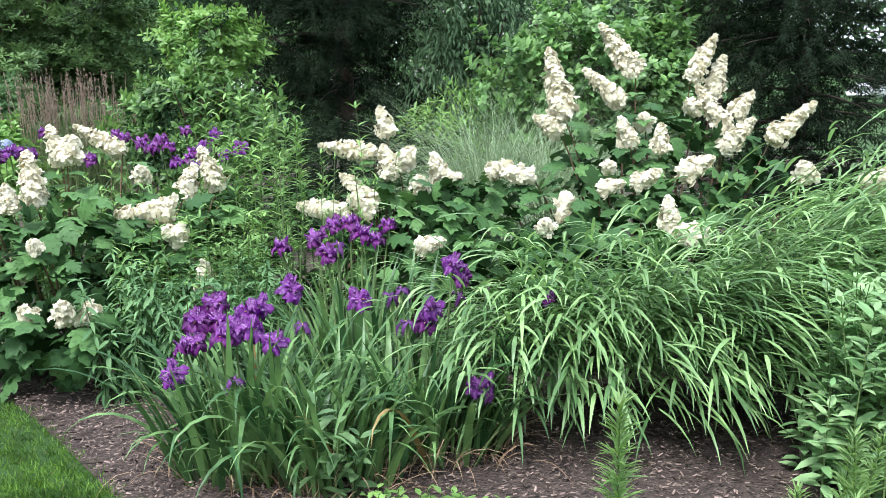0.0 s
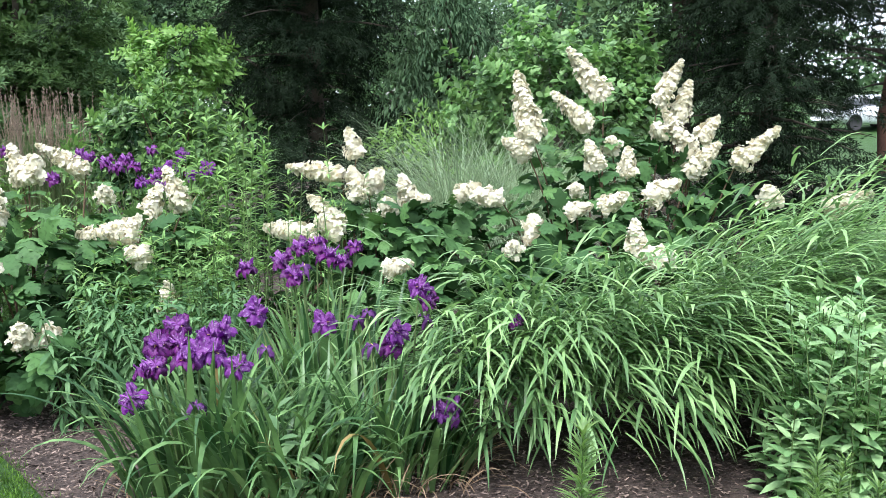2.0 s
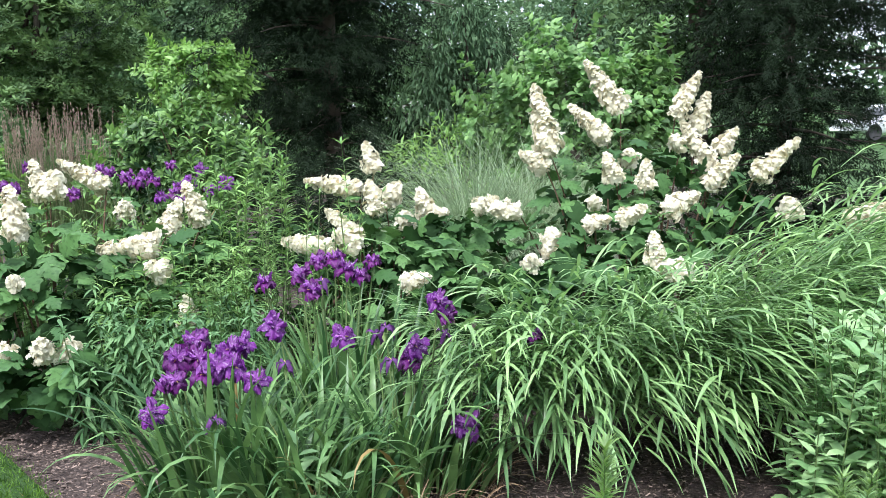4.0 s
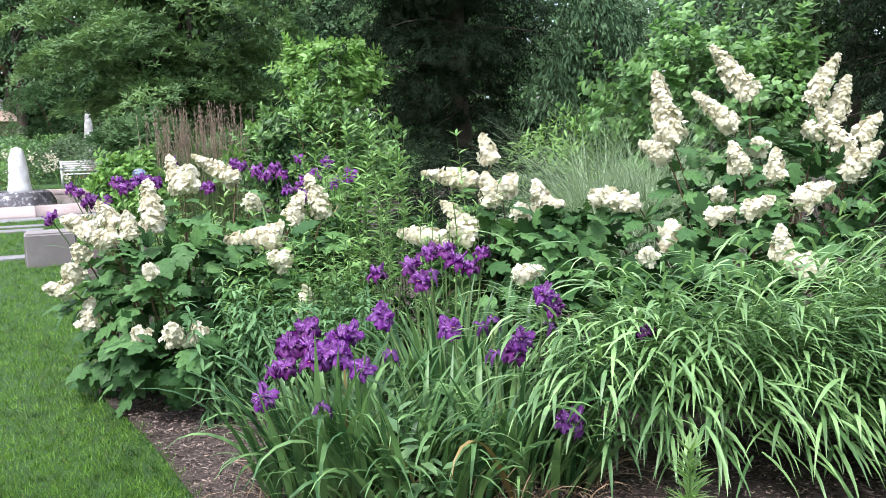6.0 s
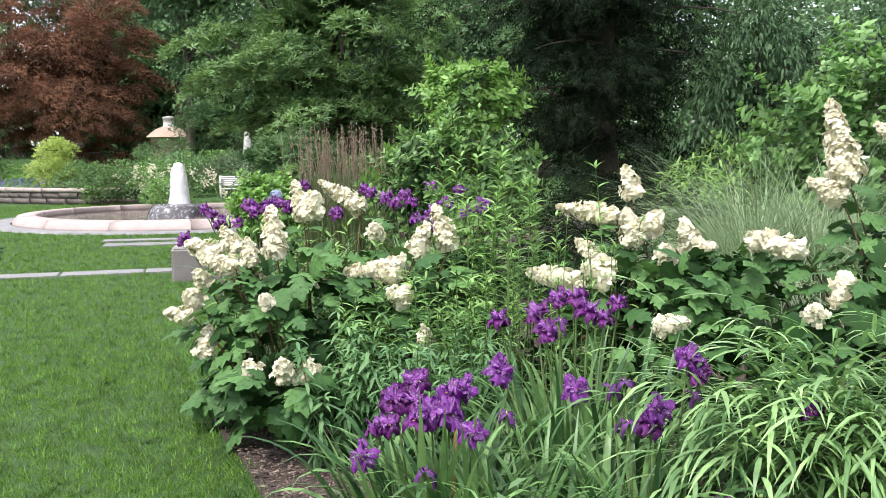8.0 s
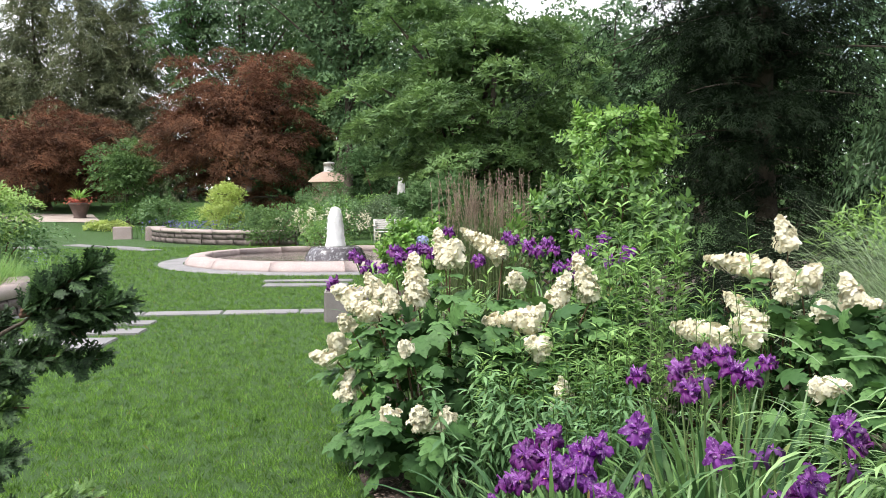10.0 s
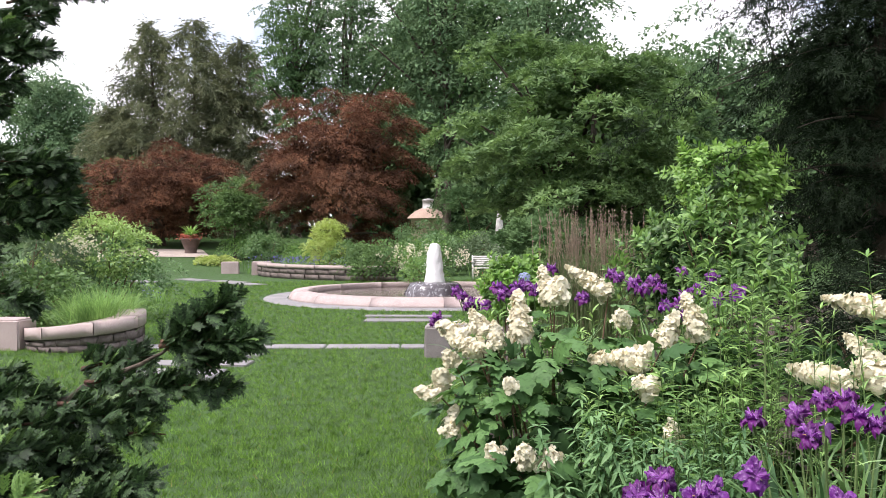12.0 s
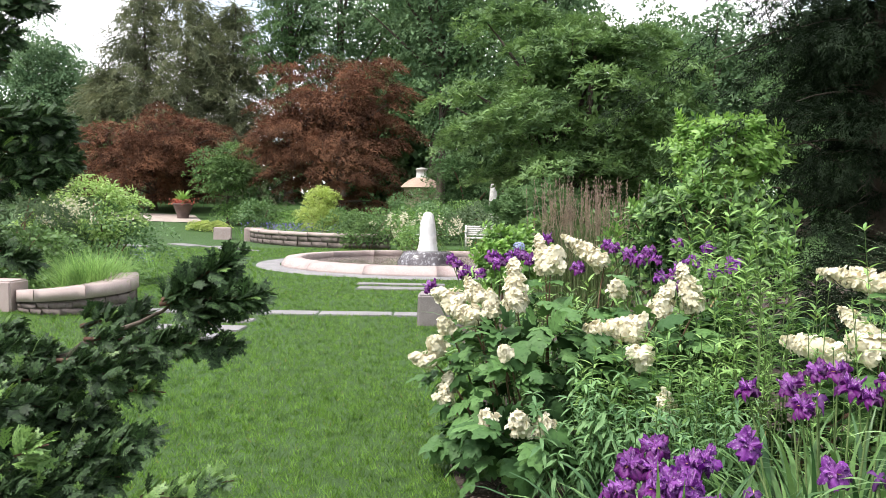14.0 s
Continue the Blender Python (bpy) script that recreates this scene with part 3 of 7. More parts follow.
def curved_wall(p0, pm, p1, h0, h1, thick, name, label, stones, cope_h=0.13, inward=False):
    """Low wall on an arc through three places, with a granite coping and rock-faced stones below it."""
    (ax, ay), (bx, by), (cx, cy) = p0, pm, p1
    dd = 2 * (ax * (by - cy) + bx * (cy - ay) + cx * (ay - by))
    ux = ((ax * ax + ay * ay) * (by - cy) + (bx * bx + by * by) * (cy - ay) + (cx * cx + cy * cy) * (ay - by)) / dd
    uy = ((ax * ax + ay * ay) * (cx - bx) + (bx * bx + by * by) * (ax - cx) + (cx * cx + cy * cy) * (bx - ax)) / dd
    rad = math.hypot(ax - ux, ay - uy)
    a0, a1 = math.atan2(ay - uy, ax - ux), math.atan2(cy - uy, cx - ux)
    am, turn = math.atan2(by - uy, bx - ux), 2 * math.pi
    sweep = (a1 - a0) % turn
    if (am - a0) % turn > sweep:
        sweep -= turn
    a1 = a0 + sweep
    away = -1 if inward or math.hypot(ux, uy) >= math.hypot(ax, ay) else 1
    wall = thing(name, (ax, ay, gz(ax, ay)), label, "stone wall")

    def arc_box(t0, t1, n, r0, r1, z0a, z0b, z1a, z1b):
        vs = []
        for i in range(n + 1):
            f = i / n
            a = a0 + (a1 - a0) * (t0 + (t1 - t0) * f)
            zz = gz(ux + rad * math.cos(a), uy + rad * math.sin(a))
            lo, hi = z0a + (z0b - z0a) * f + zz, z1a + (z1b - z1a) * f + zz
            for r, z in ((r0, lo), (r1, lo), (r1, hi), (r0, hi)):
                vs.append((ux + r * math.cos(a), uy + r * math.sin(a), z))
        fs = []
        for i in range(n):
            for j in range(4):
                fs.append((4 * i + j, 4 * i + (j + 1) % 4, 4 * i + 4 + (j + 1) % 4, 4 * i + 4 + j))
        fs += [(0, 1, 2, 3), (4 * n + 3, 4 * n + 2, 4 * n + 1, 4 * n)]
        return vs, fs

    hh = lambda t: h0 + (h1 - h0) * t
    core = Buf()
    core.add(*arc_box(0, 1, 32, rad + away * 0.04, rad + away * thick, -0.05, -0.05, h0 - cope_h, h1 - cope_h))
    part("core", core.mesh("core", False), M_GRANITE_GREY, wall)
    n_cope = max(2, stones // 5)
    for i in range(n_cope):
        t0, t1 = i / n_cope, (i + 1) / n_cope - 0.003
        cope = Buf()
        cope.add(*arc_box(t0, t1, 6, rad - away * 0.04, rad + away * (thick + 0.04), hh(t0) - cope_h, hh(t1) - cope_h, hh(t0), hh(t1)))
        part("coping", cope.mesh("coping", False), M_GRANITE, wall, "smooth pink granite coping" if i == 0 else "")
    r = random.Random(5)
    for row in range(2):
        t = 0.0
        while t < 0.995:
            step = min(r.uniform(0.7, 1.5) / stones * 2, 1 - t)
            za, zb = (row / 2) * (hh(t) - cope_h - 0.01) + 0.004, ((row + 1) / 2) * (hh(t) - cope_h - 0.01) - 0.008
            st = Buf()
            vs, fs = arc_box(t + 0.002, t + step - 0.002, 3, rad - away * r.uniform(0.0, 0.025), rad + away * 0.06, za, za, zb, zb)
            vs = [(x + r.uniform(-0.012, 0.012), y + r.uniform(-0.012, 0.012), z) for x, y, z in vs]
            st.add(vs, fs)
            part("stone", st.mesh("stone", False), M_ROCKFACE, wall)
            t += step
    return wall


curved_wall((-11.85, 7.2), (-10.72, 7.38), (-11.15, 8.62), 0.3, 0.52, 0.32, "curved_wall", "low curved retaining wall of rock-faced stone under granite coping", 22, 0.17, True)
curved_wall((-26.3, 25.1), (-22.9, 23.75), (-18.6, 24.6), 0.54, 0.54, 0.45, "curved_wall", "long low curved stone wall with smooth granite coping", 26)

# fountain: a round basin with a coping kerb, a stone mound and a foaming jet
FX, FY, FR = -13.1, 19.25, 3.92
fountain = thing("fountain", (FX, FY, 0), "round granite fountain basin with a foaming white jet", "fountain")
for i in range(14):
    a0, a1 = 2 * math.pi * i / 14, 2 * math.pi * (i + 1) / 14 - 0.0012
    kerb = Buf()
    prof = [(FR, -0.03), (FR - 0.03, 0.06), (FR - 0.14, 0.2), (FR - 0.52, 0.22), (FR - 0.55, 0.19), (FR - 0.55, -0.02)]
    vs, fs, nn = [], [], 6
    for s in range(nn + 1):
        a = a0 + (a1 - a0) * s / nn
        vs += [(FX + rr_ * math.cos(a), FY + rr_ * math.sin(a), zz_) for rr_, zz_ in prof]
    for s in range(nn):
        for j in range(6):
            fs.append((6 * s + j, 6 * s + (j + 1) % 6, 6 * s + 6 + (j + 1) % 6, 6 * s + 6 + j))
    fs += [tuple(range(6)), tuple(range(6 * nn + 5, 6 * nn - 1, -1))]
    kerb.add(vs, fs)
    part("kerb", kerb.mesh("kerb", False), M_GRANITE, fountain, "pale pink granite kerb" if i == 0 else "")
w = Buf()
w.lathe([(0.001, 0.06), (FR - 0.56, 0.06)], 64, (FX, FY, 0))
part("water", w.mesh("water"), M_WATER, fountain, "shallow clear pool water over granite")
mound = Buf()
prof = [(0.8, 0.04), (0.76, 0.14), (0.72, 0.24), (0.69, 0.32), (0.64, 0.36), (0.55, 0.38), (0.3, 0.39), (0.02, 0.4)]
mound.lathe(prof, 40, (FX, FY, 0))
mv = mound.v[0]
mv[:, :2] += 0.03 * np.sin(mv[:, :2] * 23.0)
part("mound", mound.mesh("mound"), M_RUN, fountain, "stone mound with water running over it")
jet = Buf()
zs = np.linspace(0.38, 1.42, 26)
prof_r = (0.24 - 0.055 * (zs - 0.38)) * np.sqrt(np.clip(1 - ((zs - 0.38) / 1.08) ** 7, 0.08, 1)) + 0.05 * np.exp(-(zs - 0.38) * 9)
jet.lathe(np.stack([np.append(prof_r, 0.01), np.append(zs, 1.45)], -1), 36, (FX, FY, 0))
jv = jet.v[0]
for q in range(len(jv)):
    x, y, z = jv[q]
    jv[q, 0] += noise.noise(Vector((x * 30, y * 30, z * 9))) * 0.035 + noise.noise(Vector((x * 70, y * 70, z * 45))) * 0.018
    jv[q, 1] += noise.noise(Vector((x * 30 + 9, y * 30, z * 9))) * 0.035 + noise.noise(Vector((x * 70 + 5, y * 70, z * 45))) * 0.018
drops = rng.normal(size=(900, 3)) * (0.13, 0.13, 0.27) + (FX, FY, 0.85)
spray_buf = Buf()
spray_buf.scatter(diamond(0.7, 0.3), frames_of(drops, rand_dirs(900), rand_dirs(900), rng.uniform(0.015, 0.045, 900)))
part("droplets", spray_buf.mesh("droplets"), M_FOAM, fountain, kind="stuff")
part("jet", jet.mesh("jet"), M_FOAM, fountain, "white foaming column of water")
apron = Buf()
apron.lathe([(FR + 0.02, 0.02), (FR + 0.62, 0.015), (FR + 0.66, -0.03)], 64, (FX, FY, 0))
solo("fountain_apron", apron.mesh("fountain_apron", False), M_SLAB, "grey stone paving ring round the fountain basin", "paving", kind="structure")
path = Buf()
pts = [(-42.9, 27.9), (-40.9, 29.4), (-38.8, 30.8), (-37.5, 31.7)]
pv, pf = [], []
for i, (x, y) in enumerate(pts):
    for s in (-2.8, 2.8):
        xx, yy = x - s * 0.82, y + s * 0.57
        pv.append((xx, yy, gz(xx, yy) + 0.03))
pf = [(2 * i, 2 * i + 1, 2 * i + 3, 2 * i + 2) for i in range(len(pts) - 1)]
path.add(pv, pf)
solo("path", path.mesh("path"), M_PATH, "pale gravel garden path", "path", kind="structure")


# ---- trees and shrubs ----
def crown_frames(centre, radii, clumps, leaves, clump_r, size, flat=0.55, shell=0.45, seed=1, hang=0.2, lift=0.7, rough=0.25, keep=None, mess=0.45):
    """Leaf matrices: leaves gathered in flattened clumps over an uneven, gappy crown."""
    r = np.random.default_rng(seed)
    d = unit(r.normal(size=(clumps, 3)))
    rad = (shell + (1 - shell) * r.random(clumps) ** 0.6) * (1 + rough * np.array([noise.noise(Vector(v) * 2.1 + Vector((seed, 0, 0))) for v in d]) * 1.6)
    cc = np.asarray(centre) + d * rad[:, None] * np.asarray(radii)
    if keep is not None:
        ok = keep(cc)
        cc, d = cc[ok], d[ok]
    wgt = r.uniform(0.5, 1.5, len(cc))
    idx = r.choice(len(cc), leaves, p=wgt / wgt.sum())
    q, a = r.random(leaves) ** 0.5, r.uniform(0, 2 * np.pi, leaves)
    ox, oy = q * np.cos(a), q * np.sin(a)
    oz = flat * (0.8 - 1.3 * q * q) - 0.4 * (ox * d[idx, 0] + oy * d[idx, 1]) + 0.07 * r.normal(size=leaves)
    off = np.stack([ox, oy, oz], -1)
    pl = cc[idx] + off * (clump_r * r.uniform(0.55, 1.1, len(cc)))[idx][:, None]
    al = np.stack([ox, oy, np.zeros(leaves)], -1) + 0.35 * d[idx] + 0.45 * r.normal(size=(leaves, 3)) - np.array([0, 0, 1]) * (hang * q)[:, None]
    nr = np.stack([0.9 * ox, 0.9 * oy, np.full(leaves, 0.75 + 0.4 * lift)], -1) + mess * r.normal(size=(leaves, 3)) + 0.35 * d[idx]
    return frames_of(pl, al, nr, r.uniform(0.65, 1.25, leaves) * size), cc


def trunk_buf(base, top, r0, r1, seed=0, wob=0.06):
    b = Buf()
    r = random.Random(seed)
    base, top = np.array(base, float), np.array(top, float)
    n = 9
    L = np.linalg.norm(top - base)
    pts = [base + (top - base) * i / n + np.array([r.uniform(-1, 1), r.uniform(-1, 1), 0]) * wob * L * 0.12 * (i > 0) for i in range(n + 1)]
    rad = [r0 * (1.35 if i == 0 else 1) * (1 - i / n) + r1 * i / n for i in range(n + 1)]
    b.tube(pts, rad, 9)
    return b


def tree(name, x, y, height, low, radii, leaf, size, leaves, clumps, clump_r, mat, label, category="tree", bark=None, trunk_r=0.18, limbs=14, seed=1, flat=0.55, shell=0.45, hang=0.2, rough=0.3, lift=0.7, keep=None, multi=1, mess=0.45, fill=0.15):
    z0 = gz(x, y)
    t = thing(name, (x, y, z0), label, category)
    cz = z0 + low + radii[2]
    fr, cc = crown_frames((x, y, cz), radii, clumps, leaves, clump_r, size, flat, shell, seed, hang, lift, rough, keep, mess)
    bark = bark or M_BARK
    for q in range(multi):
        off = (0.0, 0.0) if multi == 1 else (0.25 * math.cos(q * 2.1 + seed), 0.25 * math.sin(q * 2.1 + seed))
        top = (x + off[0] * 5, y + off[1] * 5, z0 + low + radii[2] * 1.5)
        part("trunk", trunk_buf((x + off[0], y + off[1], z0 - 0.06), top, trunk_r, trunk_r * 0.25, seed + q).mesh("trunk"), bark, t)
    r = random.Random(seed)
    for i in range(limbs):
        c = cc[r.randrange(len(cc))]
        s = np.array([x, y, z0 + low + max(0.1, (c[2] - z0 - low) * 0.45)])
        b = Buf()
        mid = (s + c) / 2 + np.array([r.uniform(-0.1, 0.1), r.uniform(-0.1, 0.1), 0.12]) * np.linalg.norm(c - s)
        ts = np.linspace(0, 1, 6)[:, None]
        b.tube((1 - ts) ** 2 * s + 2 * ts * (1 - ts) * mid + ts ** 2 * c, np.linspace(trunk_r * 0.45, trunk_r * 0.08, 6), 6)
        part("limb", b.mesh("limb"), bark, t)
    b = Buf()
    b.scatter(leaf, fr)
    k = int(leaves * fill)
    dd = rand_dirs(k) * rng.random((k, 1)) ** 0.4 * (0.62 if fill < 0.2 else 0.8) * np.asarray(radii)
    b.scatter(DIAMOND, frames_of(dd + (x, y, cz), rand_dirs(k), rand_dirs(k) + (0, 0, 0.5), size * rng.uniform(1.0, 1.5, k)))
    part("crown", b.mesh("crown"), mat, t, kind="stuff")
    return t


def shrub(name, x, y, low, radii, leaf, size, leaves, clumps, clump_r, mat, label, category="shrub", seed=1, stems=7, flat=0.6, shell=0.5, hang=0.0, lift=0.7, rough=0.25, wood=None):
    z0 = gz(x, y)
    t = thing(name, (x, y, z0), label, category)
    fr, cc = crown_frames((x, y, z0 + low + radii[2]), radii, clumps, leaves, clump_r, size, flat, shell, seed, hang, lift, rough, lambda c: c[:, 2] > z0 + 0.05)
    fr = fr[fr[:, 2, 3] > z0 + 0.02]
    b = Buf()
    b.scatter(leaf, fr)
    part("foliage", b.mesh("foliage"), mat, t, kind="stuff")
    r = random.Random(seed)
    for i in range(stems):
        c = cc[r.randrange(len(cc))]
        s = np.array([x + r.uniform(-0.25, 0.25) * radii[0], y + r.uniform(-0.25, 0.25) * radii[1], z0 - 0.03])
        ts = np.linspace(0, 1, 6)[:, None]
        mid = np.array([s[0] * 0.7 + c[0] * 0.3, s[1] * 0.7 + c[1] * 0.3, z0 + (c[2] - z0) * 0.7])
        sb = Buf()
        rs = 0.02 * max(radii)
        sb.tube((1 - ts) ** 2 * s + 2 * ts * (1 - ts) * mid + ts ** 2 * c, np.linspace(rs, rs * 0.4, 6), 6)
        part("stem", sb.mesh("stem"), wood or M_WOODY, t)
    return t


def needle_spray(pairs=4, need=0.42, droop=0.2, wid=0.05):
    """A bent twig with slim pointed needles in pairs, lying flat."""
    vs, fs = [], []
    for i in range(pairs):
        s = 0.05 + 0.75 * i / (pairs - 1)
        for sd in (-1, 1):
            L = need * (1 - 0.45 * s) + 0.1
            a, z = len(vs), -droop * s * s
            vs += [(0, s - wid, z), (0, s + wid, z), (sd * L * 0.75, s + L * 0.75, z - 0.12 - 0.2 * L)]
            fs.append((a, a + 1, a + 2) if sd < 0 else (a, a + 2, a + 1))
    a = len(vs)
    vs += [(-0.035, 0, 0), (0.035, 0, 0), (0, 1.15, -droop * 1.2)]
    fs.append((a, a + 1, a + 2))
    return np.array(vs, float), fs


def rosette_shape(n=6, wide=0.34, rise=0.55):
    """Leaves spread round the end of a shoot, turned up; the shoot runs along z."""
    vs, fs = [], []
    for i in range(n):
        a = i * 2.4
        L = 0.75 + 0.25 * ((i * 7) % 4) / 3
        up = rise * (0.5 + 0.8 * ((i * 3) % n) / n)
        ca, sa = math.cos(a), math.sin(a)
        q = len(vs)
        for x, y, z in ((0, 0.02, 0), (-wide / 2 * L, 0.5 * L, up * 0.55 * L), (0, L, up * 0.75 * L), (wide / 2 * L, 0.5 * L, up * 0.55 * L)):
            vs.append((x * ca - y * sa, x * sa + y * ca, z))
        fs += [(q, q + 3, q + 2), (q, q + 2, q + 1)]
    return np.array(vs, float), fs


NEEDLES = needle_spray(3, 0.5, 0.2, 0.07)
TRIO = (np.array([(0, 0, 0), (-0.22, 0.3, 0.03), (0.05, 0.55, -0.05), (0.3, 0.1, 0.1), (0.55, 0.35, 0.05), (0.22, 0.5, 0.12), (-0.1, 0.55, -0.1), (0.15, 0.75, -0.05), (-0.15, 1.05, -0.2)], float), [(0, 2, 1), (3, 4, 5), (6, 7, 8)])
NEEDLES_LONG = needle_spray(3, 0.34, 0.45, 0.055)
ROSETTE = rosette_shape()
LEAF = leaf_shape(0.42, 0.25, 0.25)
LEAF_BROAD = leaf_shape(0.58, 0.2, 0.22)
LEAF_SLIM = leaf_shape(0.2, 0.25, 0.3)
LEAF_THIN = leaf_shape(0.11, 0.3, 0.35)
DIAMOND = diamond(0.55)
DIAMOND_SLIM = diamond(0.3, 0.3)


def whorl_shrub(name, x, y, low, radii, shoots, leaf, size, mat, label, seed=1, levels=3, each=4, dark=None, inner=1500, rise=0.5, face=-1.2):
    """Shrub of upright shoots, each ending in whorls of leaves; leaves of a darker material fill the inside, its shade
    put into colour.
    """
    z0 = gz(x, y)
    r = np.random.default_rng(seed)
    t = thing(name, (x, y, z0), label, "shrub")
    d = unit(r.normal(size=(shoots, 3)) + np.array((0, 0.35 * face, 0.35)))
    lump = 1 + 0.6 * np.array([noise.noise(Vector(v) * 2.4 + Vector((seed, 2, 0))) for v in d])
    tip = np.array((x, y, z0 + low + radii[2])) + d * np.asarray(radii) * (lump * r.uniform(0.75, 1.05, shoots))[:, None]
    tip[:, 2] = np.maximum(tip[:, 2], z0 + 0.12)
    axis = unit(d * (0.7, 0.7, 0.4) + (0, 0, rise) + 0.2 * r.normal(size=(shoots, 3)))
    b = Buf()
    for lv in range(levels):
        for q in range(each):
            a = r.uniform(0, 0.8, shoots) + q * 2 * np.pi / each + lv * 0.8
            p1 = unit(np.cross(axis, r.normal(size=3) + (0.1, 0.2, 0.3)))
            p2 = np.cross(axis, p1)
            rad = p1 * np.cos(a)[:, None] + p2 * np.sin(a)[:, None]
            open_ = (0.5, 1.1, 1.6, 2.0)[lv]
            al = axis + rad * open_ + 0.15 * r.normal(size=(shoots, 3)) - np.array((0, 0, 0.12 * lv))
            nr = axis - 0.4 * rad
            b.scatter(leaf, frames_of(tip - axis * size * 0.5 * lv, al, nr, size * r.uniform(0.7, 1.15, shoots) * (0.7, 1.0, 1.1, 1.1)[lv]))
    part("leaves", b.mesh("leaves"), mat, t, kind="stuff")
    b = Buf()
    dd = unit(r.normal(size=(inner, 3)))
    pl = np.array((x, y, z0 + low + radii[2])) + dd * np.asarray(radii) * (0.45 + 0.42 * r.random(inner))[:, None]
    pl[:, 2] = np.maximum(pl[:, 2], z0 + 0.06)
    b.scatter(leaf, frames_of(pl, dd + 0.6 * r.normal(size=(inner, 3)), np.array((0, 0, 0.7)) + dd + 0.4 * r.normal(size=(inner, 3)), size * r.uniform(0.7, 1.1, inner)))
    # dark, where given, is a darker leaf colour that imitates shade between shoots
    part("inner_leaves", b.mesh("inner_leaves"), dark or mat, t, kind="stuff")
    for i in range(9):
        e = tip[i]
        s0 = np.array([x + r.uniform(-0.2, 0.2), y + r.uniform(-0.1, 0.1), z0 - 0.02])
        ts = np.linspace(0, 1, 6)[:, None]
        mid = np.array([s0[0] * 0.6 + e[0] * 0.4, s0[1] * 0.6 + e[1] * 0.4, z0 + (e[2] - z0) * 0.7])
        sb = Buf()
        sb.tube((1 - ts) ** 2 * s0 + 2 * ts * (1 - ts) * mid + ts ** 2 * e, np.linspace(0.018, 0.005, 6), 6)
        part("stem", sb.mesh("stem"), M_WOODY, t)
    return t


def conifer(name, x, y, height, low, spread, size, tiers, sprays, mat, label, seed=1, power=0.8, droop=0.25, bark=None, trunk_r=0.2, jag=0.3, keep=None, spray=None, lean=(0, 0), core=0, belly=None):
    """Layered conifer: boughs in tiers round a trunk, each bough clothed in needle sprays."""
    z0 = gz(x, y)
    r = np.random.default_rng(seed)
    t = thing(name, (x, y, z0), label, "conifer tree")
    part("trunk", trunk_buf((x, y, z0 - 0.06), (x + lean[0], y + lean[1], z0 + height), trunk_r, 0.02, seed).mesh("trunk"), bark or M_BARK_RED, t)
    foliage, mats = Buf(), []
    n_b = tiers * 7
    for i in range(n_b):
        f = (i + r.random()) / n_b
        zb = z0 + low + (height - low) * f
        L = spread * ((1 - f) ** power) * (1 + jag * r.normal()) + 0.15
        L = max(0.25, L) * (np.interp(f, *belly) if belly else 1)
        per = int(sprays / n_b * (0.3 + 0.7 * L / (spread / (1 + power))))
        a = r.uniform(0, 2 * np.pi)
        ax = np.array([x + lean[0] * f, y + lean[1] * f])
        ts = np.linspace(0, 1, 6)
        rise = r.uniform(0.0, 0.35)
        zz = zb + L * (rise * ts - (rise + droop) * ts ** 2)
        pts = np.stack([ax[0] + np.cos(a) * L * ts, ax[1] + np.sin(a) * L * ts, zz], -1)
        if keep is not None and not keep(pts[-1:])[0]:
            continue
        if L > 0.5:
            bb = Buf()
            bb.tube(np.stack([np.interp(np.linspace(0, 0.55, 6), ts, pts[:, q]) for q in range(3)], -1), np.linspace(0.008 + 0.006 * L, 0.004, 6), 5)
            part("bough", bb.mesh("bough"), M_BARK, t)
        knots = max(3, int(L * 3.2))
        kn = r.integers(0, knots, per)
        u = np.clip((r.random(knots) ** 0.7)[kn] + 0.05 * r.normal(size=per), 0.02, 1.03)
        pos = np.stack([np.interp(u, ts, pts[:, q]) for q in range(3)], -1)
        wside = ((r.uniform(-1, 1, knots) * 0.28)[kn] + 0.09 * r.normal(size=per)) * L * (1.2 - u)
        side = np.array([-np.sin(a), np.cos(a), 0])
        pos = pos + side * wside[:, None] + np.array([0, 0, 1]) * (0.025 * r.normal(size=per) - 0.25 * np.abs(wside) + 0.05 * r.normal(size=knots)[kn] * L)[:, None]
        out = np.array([np.cos(a), np.sin(a), -droop * 0.8])
        al = out + side * (wside * 2.5 / max(L, 0.3))[:, None] + 0.65 * r.normal(size=(per, 3))
        nr = np.array([0, 0, 1.0]) + 0.35 * r.normal(size=(per, 3))
        mats.append(frames_of(pos, al, nr, r.uniform(0.6, 1.2, per) * size))
    if core:
        fr, _ = crown_frames((x, y, z0 + 4.2), (spread * 0.8, spread * 0.75, 4.0), 240, core, 0.48, 0.14, 0.45, 0.15, seed, 0.3)
        foliage.scatter(NEEDLES, fr[fr[:, 2, 3] > z0 + 0.3])
    foliage.scatter(spray or NEEDLES, np.concatenate(mats))
    part("foliage", foliage.mesh("foliage"), mat, t, kind="stuff")
    return t


# ---- distance: the trees behind the garden ----
tree("maple_tree", -28.6, 32.5, 9.2, 1.1, (4.0, 4.2, 3.65), TRIO, 0.19, 46000, 170, 0.95, M_MAPLE, "large red Japanese maple with layered crimson-brown foliage", limbs=18, seed=21, flat=0.34, shell=0.62, hang=0.6, trunk_r=0.22, multi=3, rough=0.3, mess=0.12)
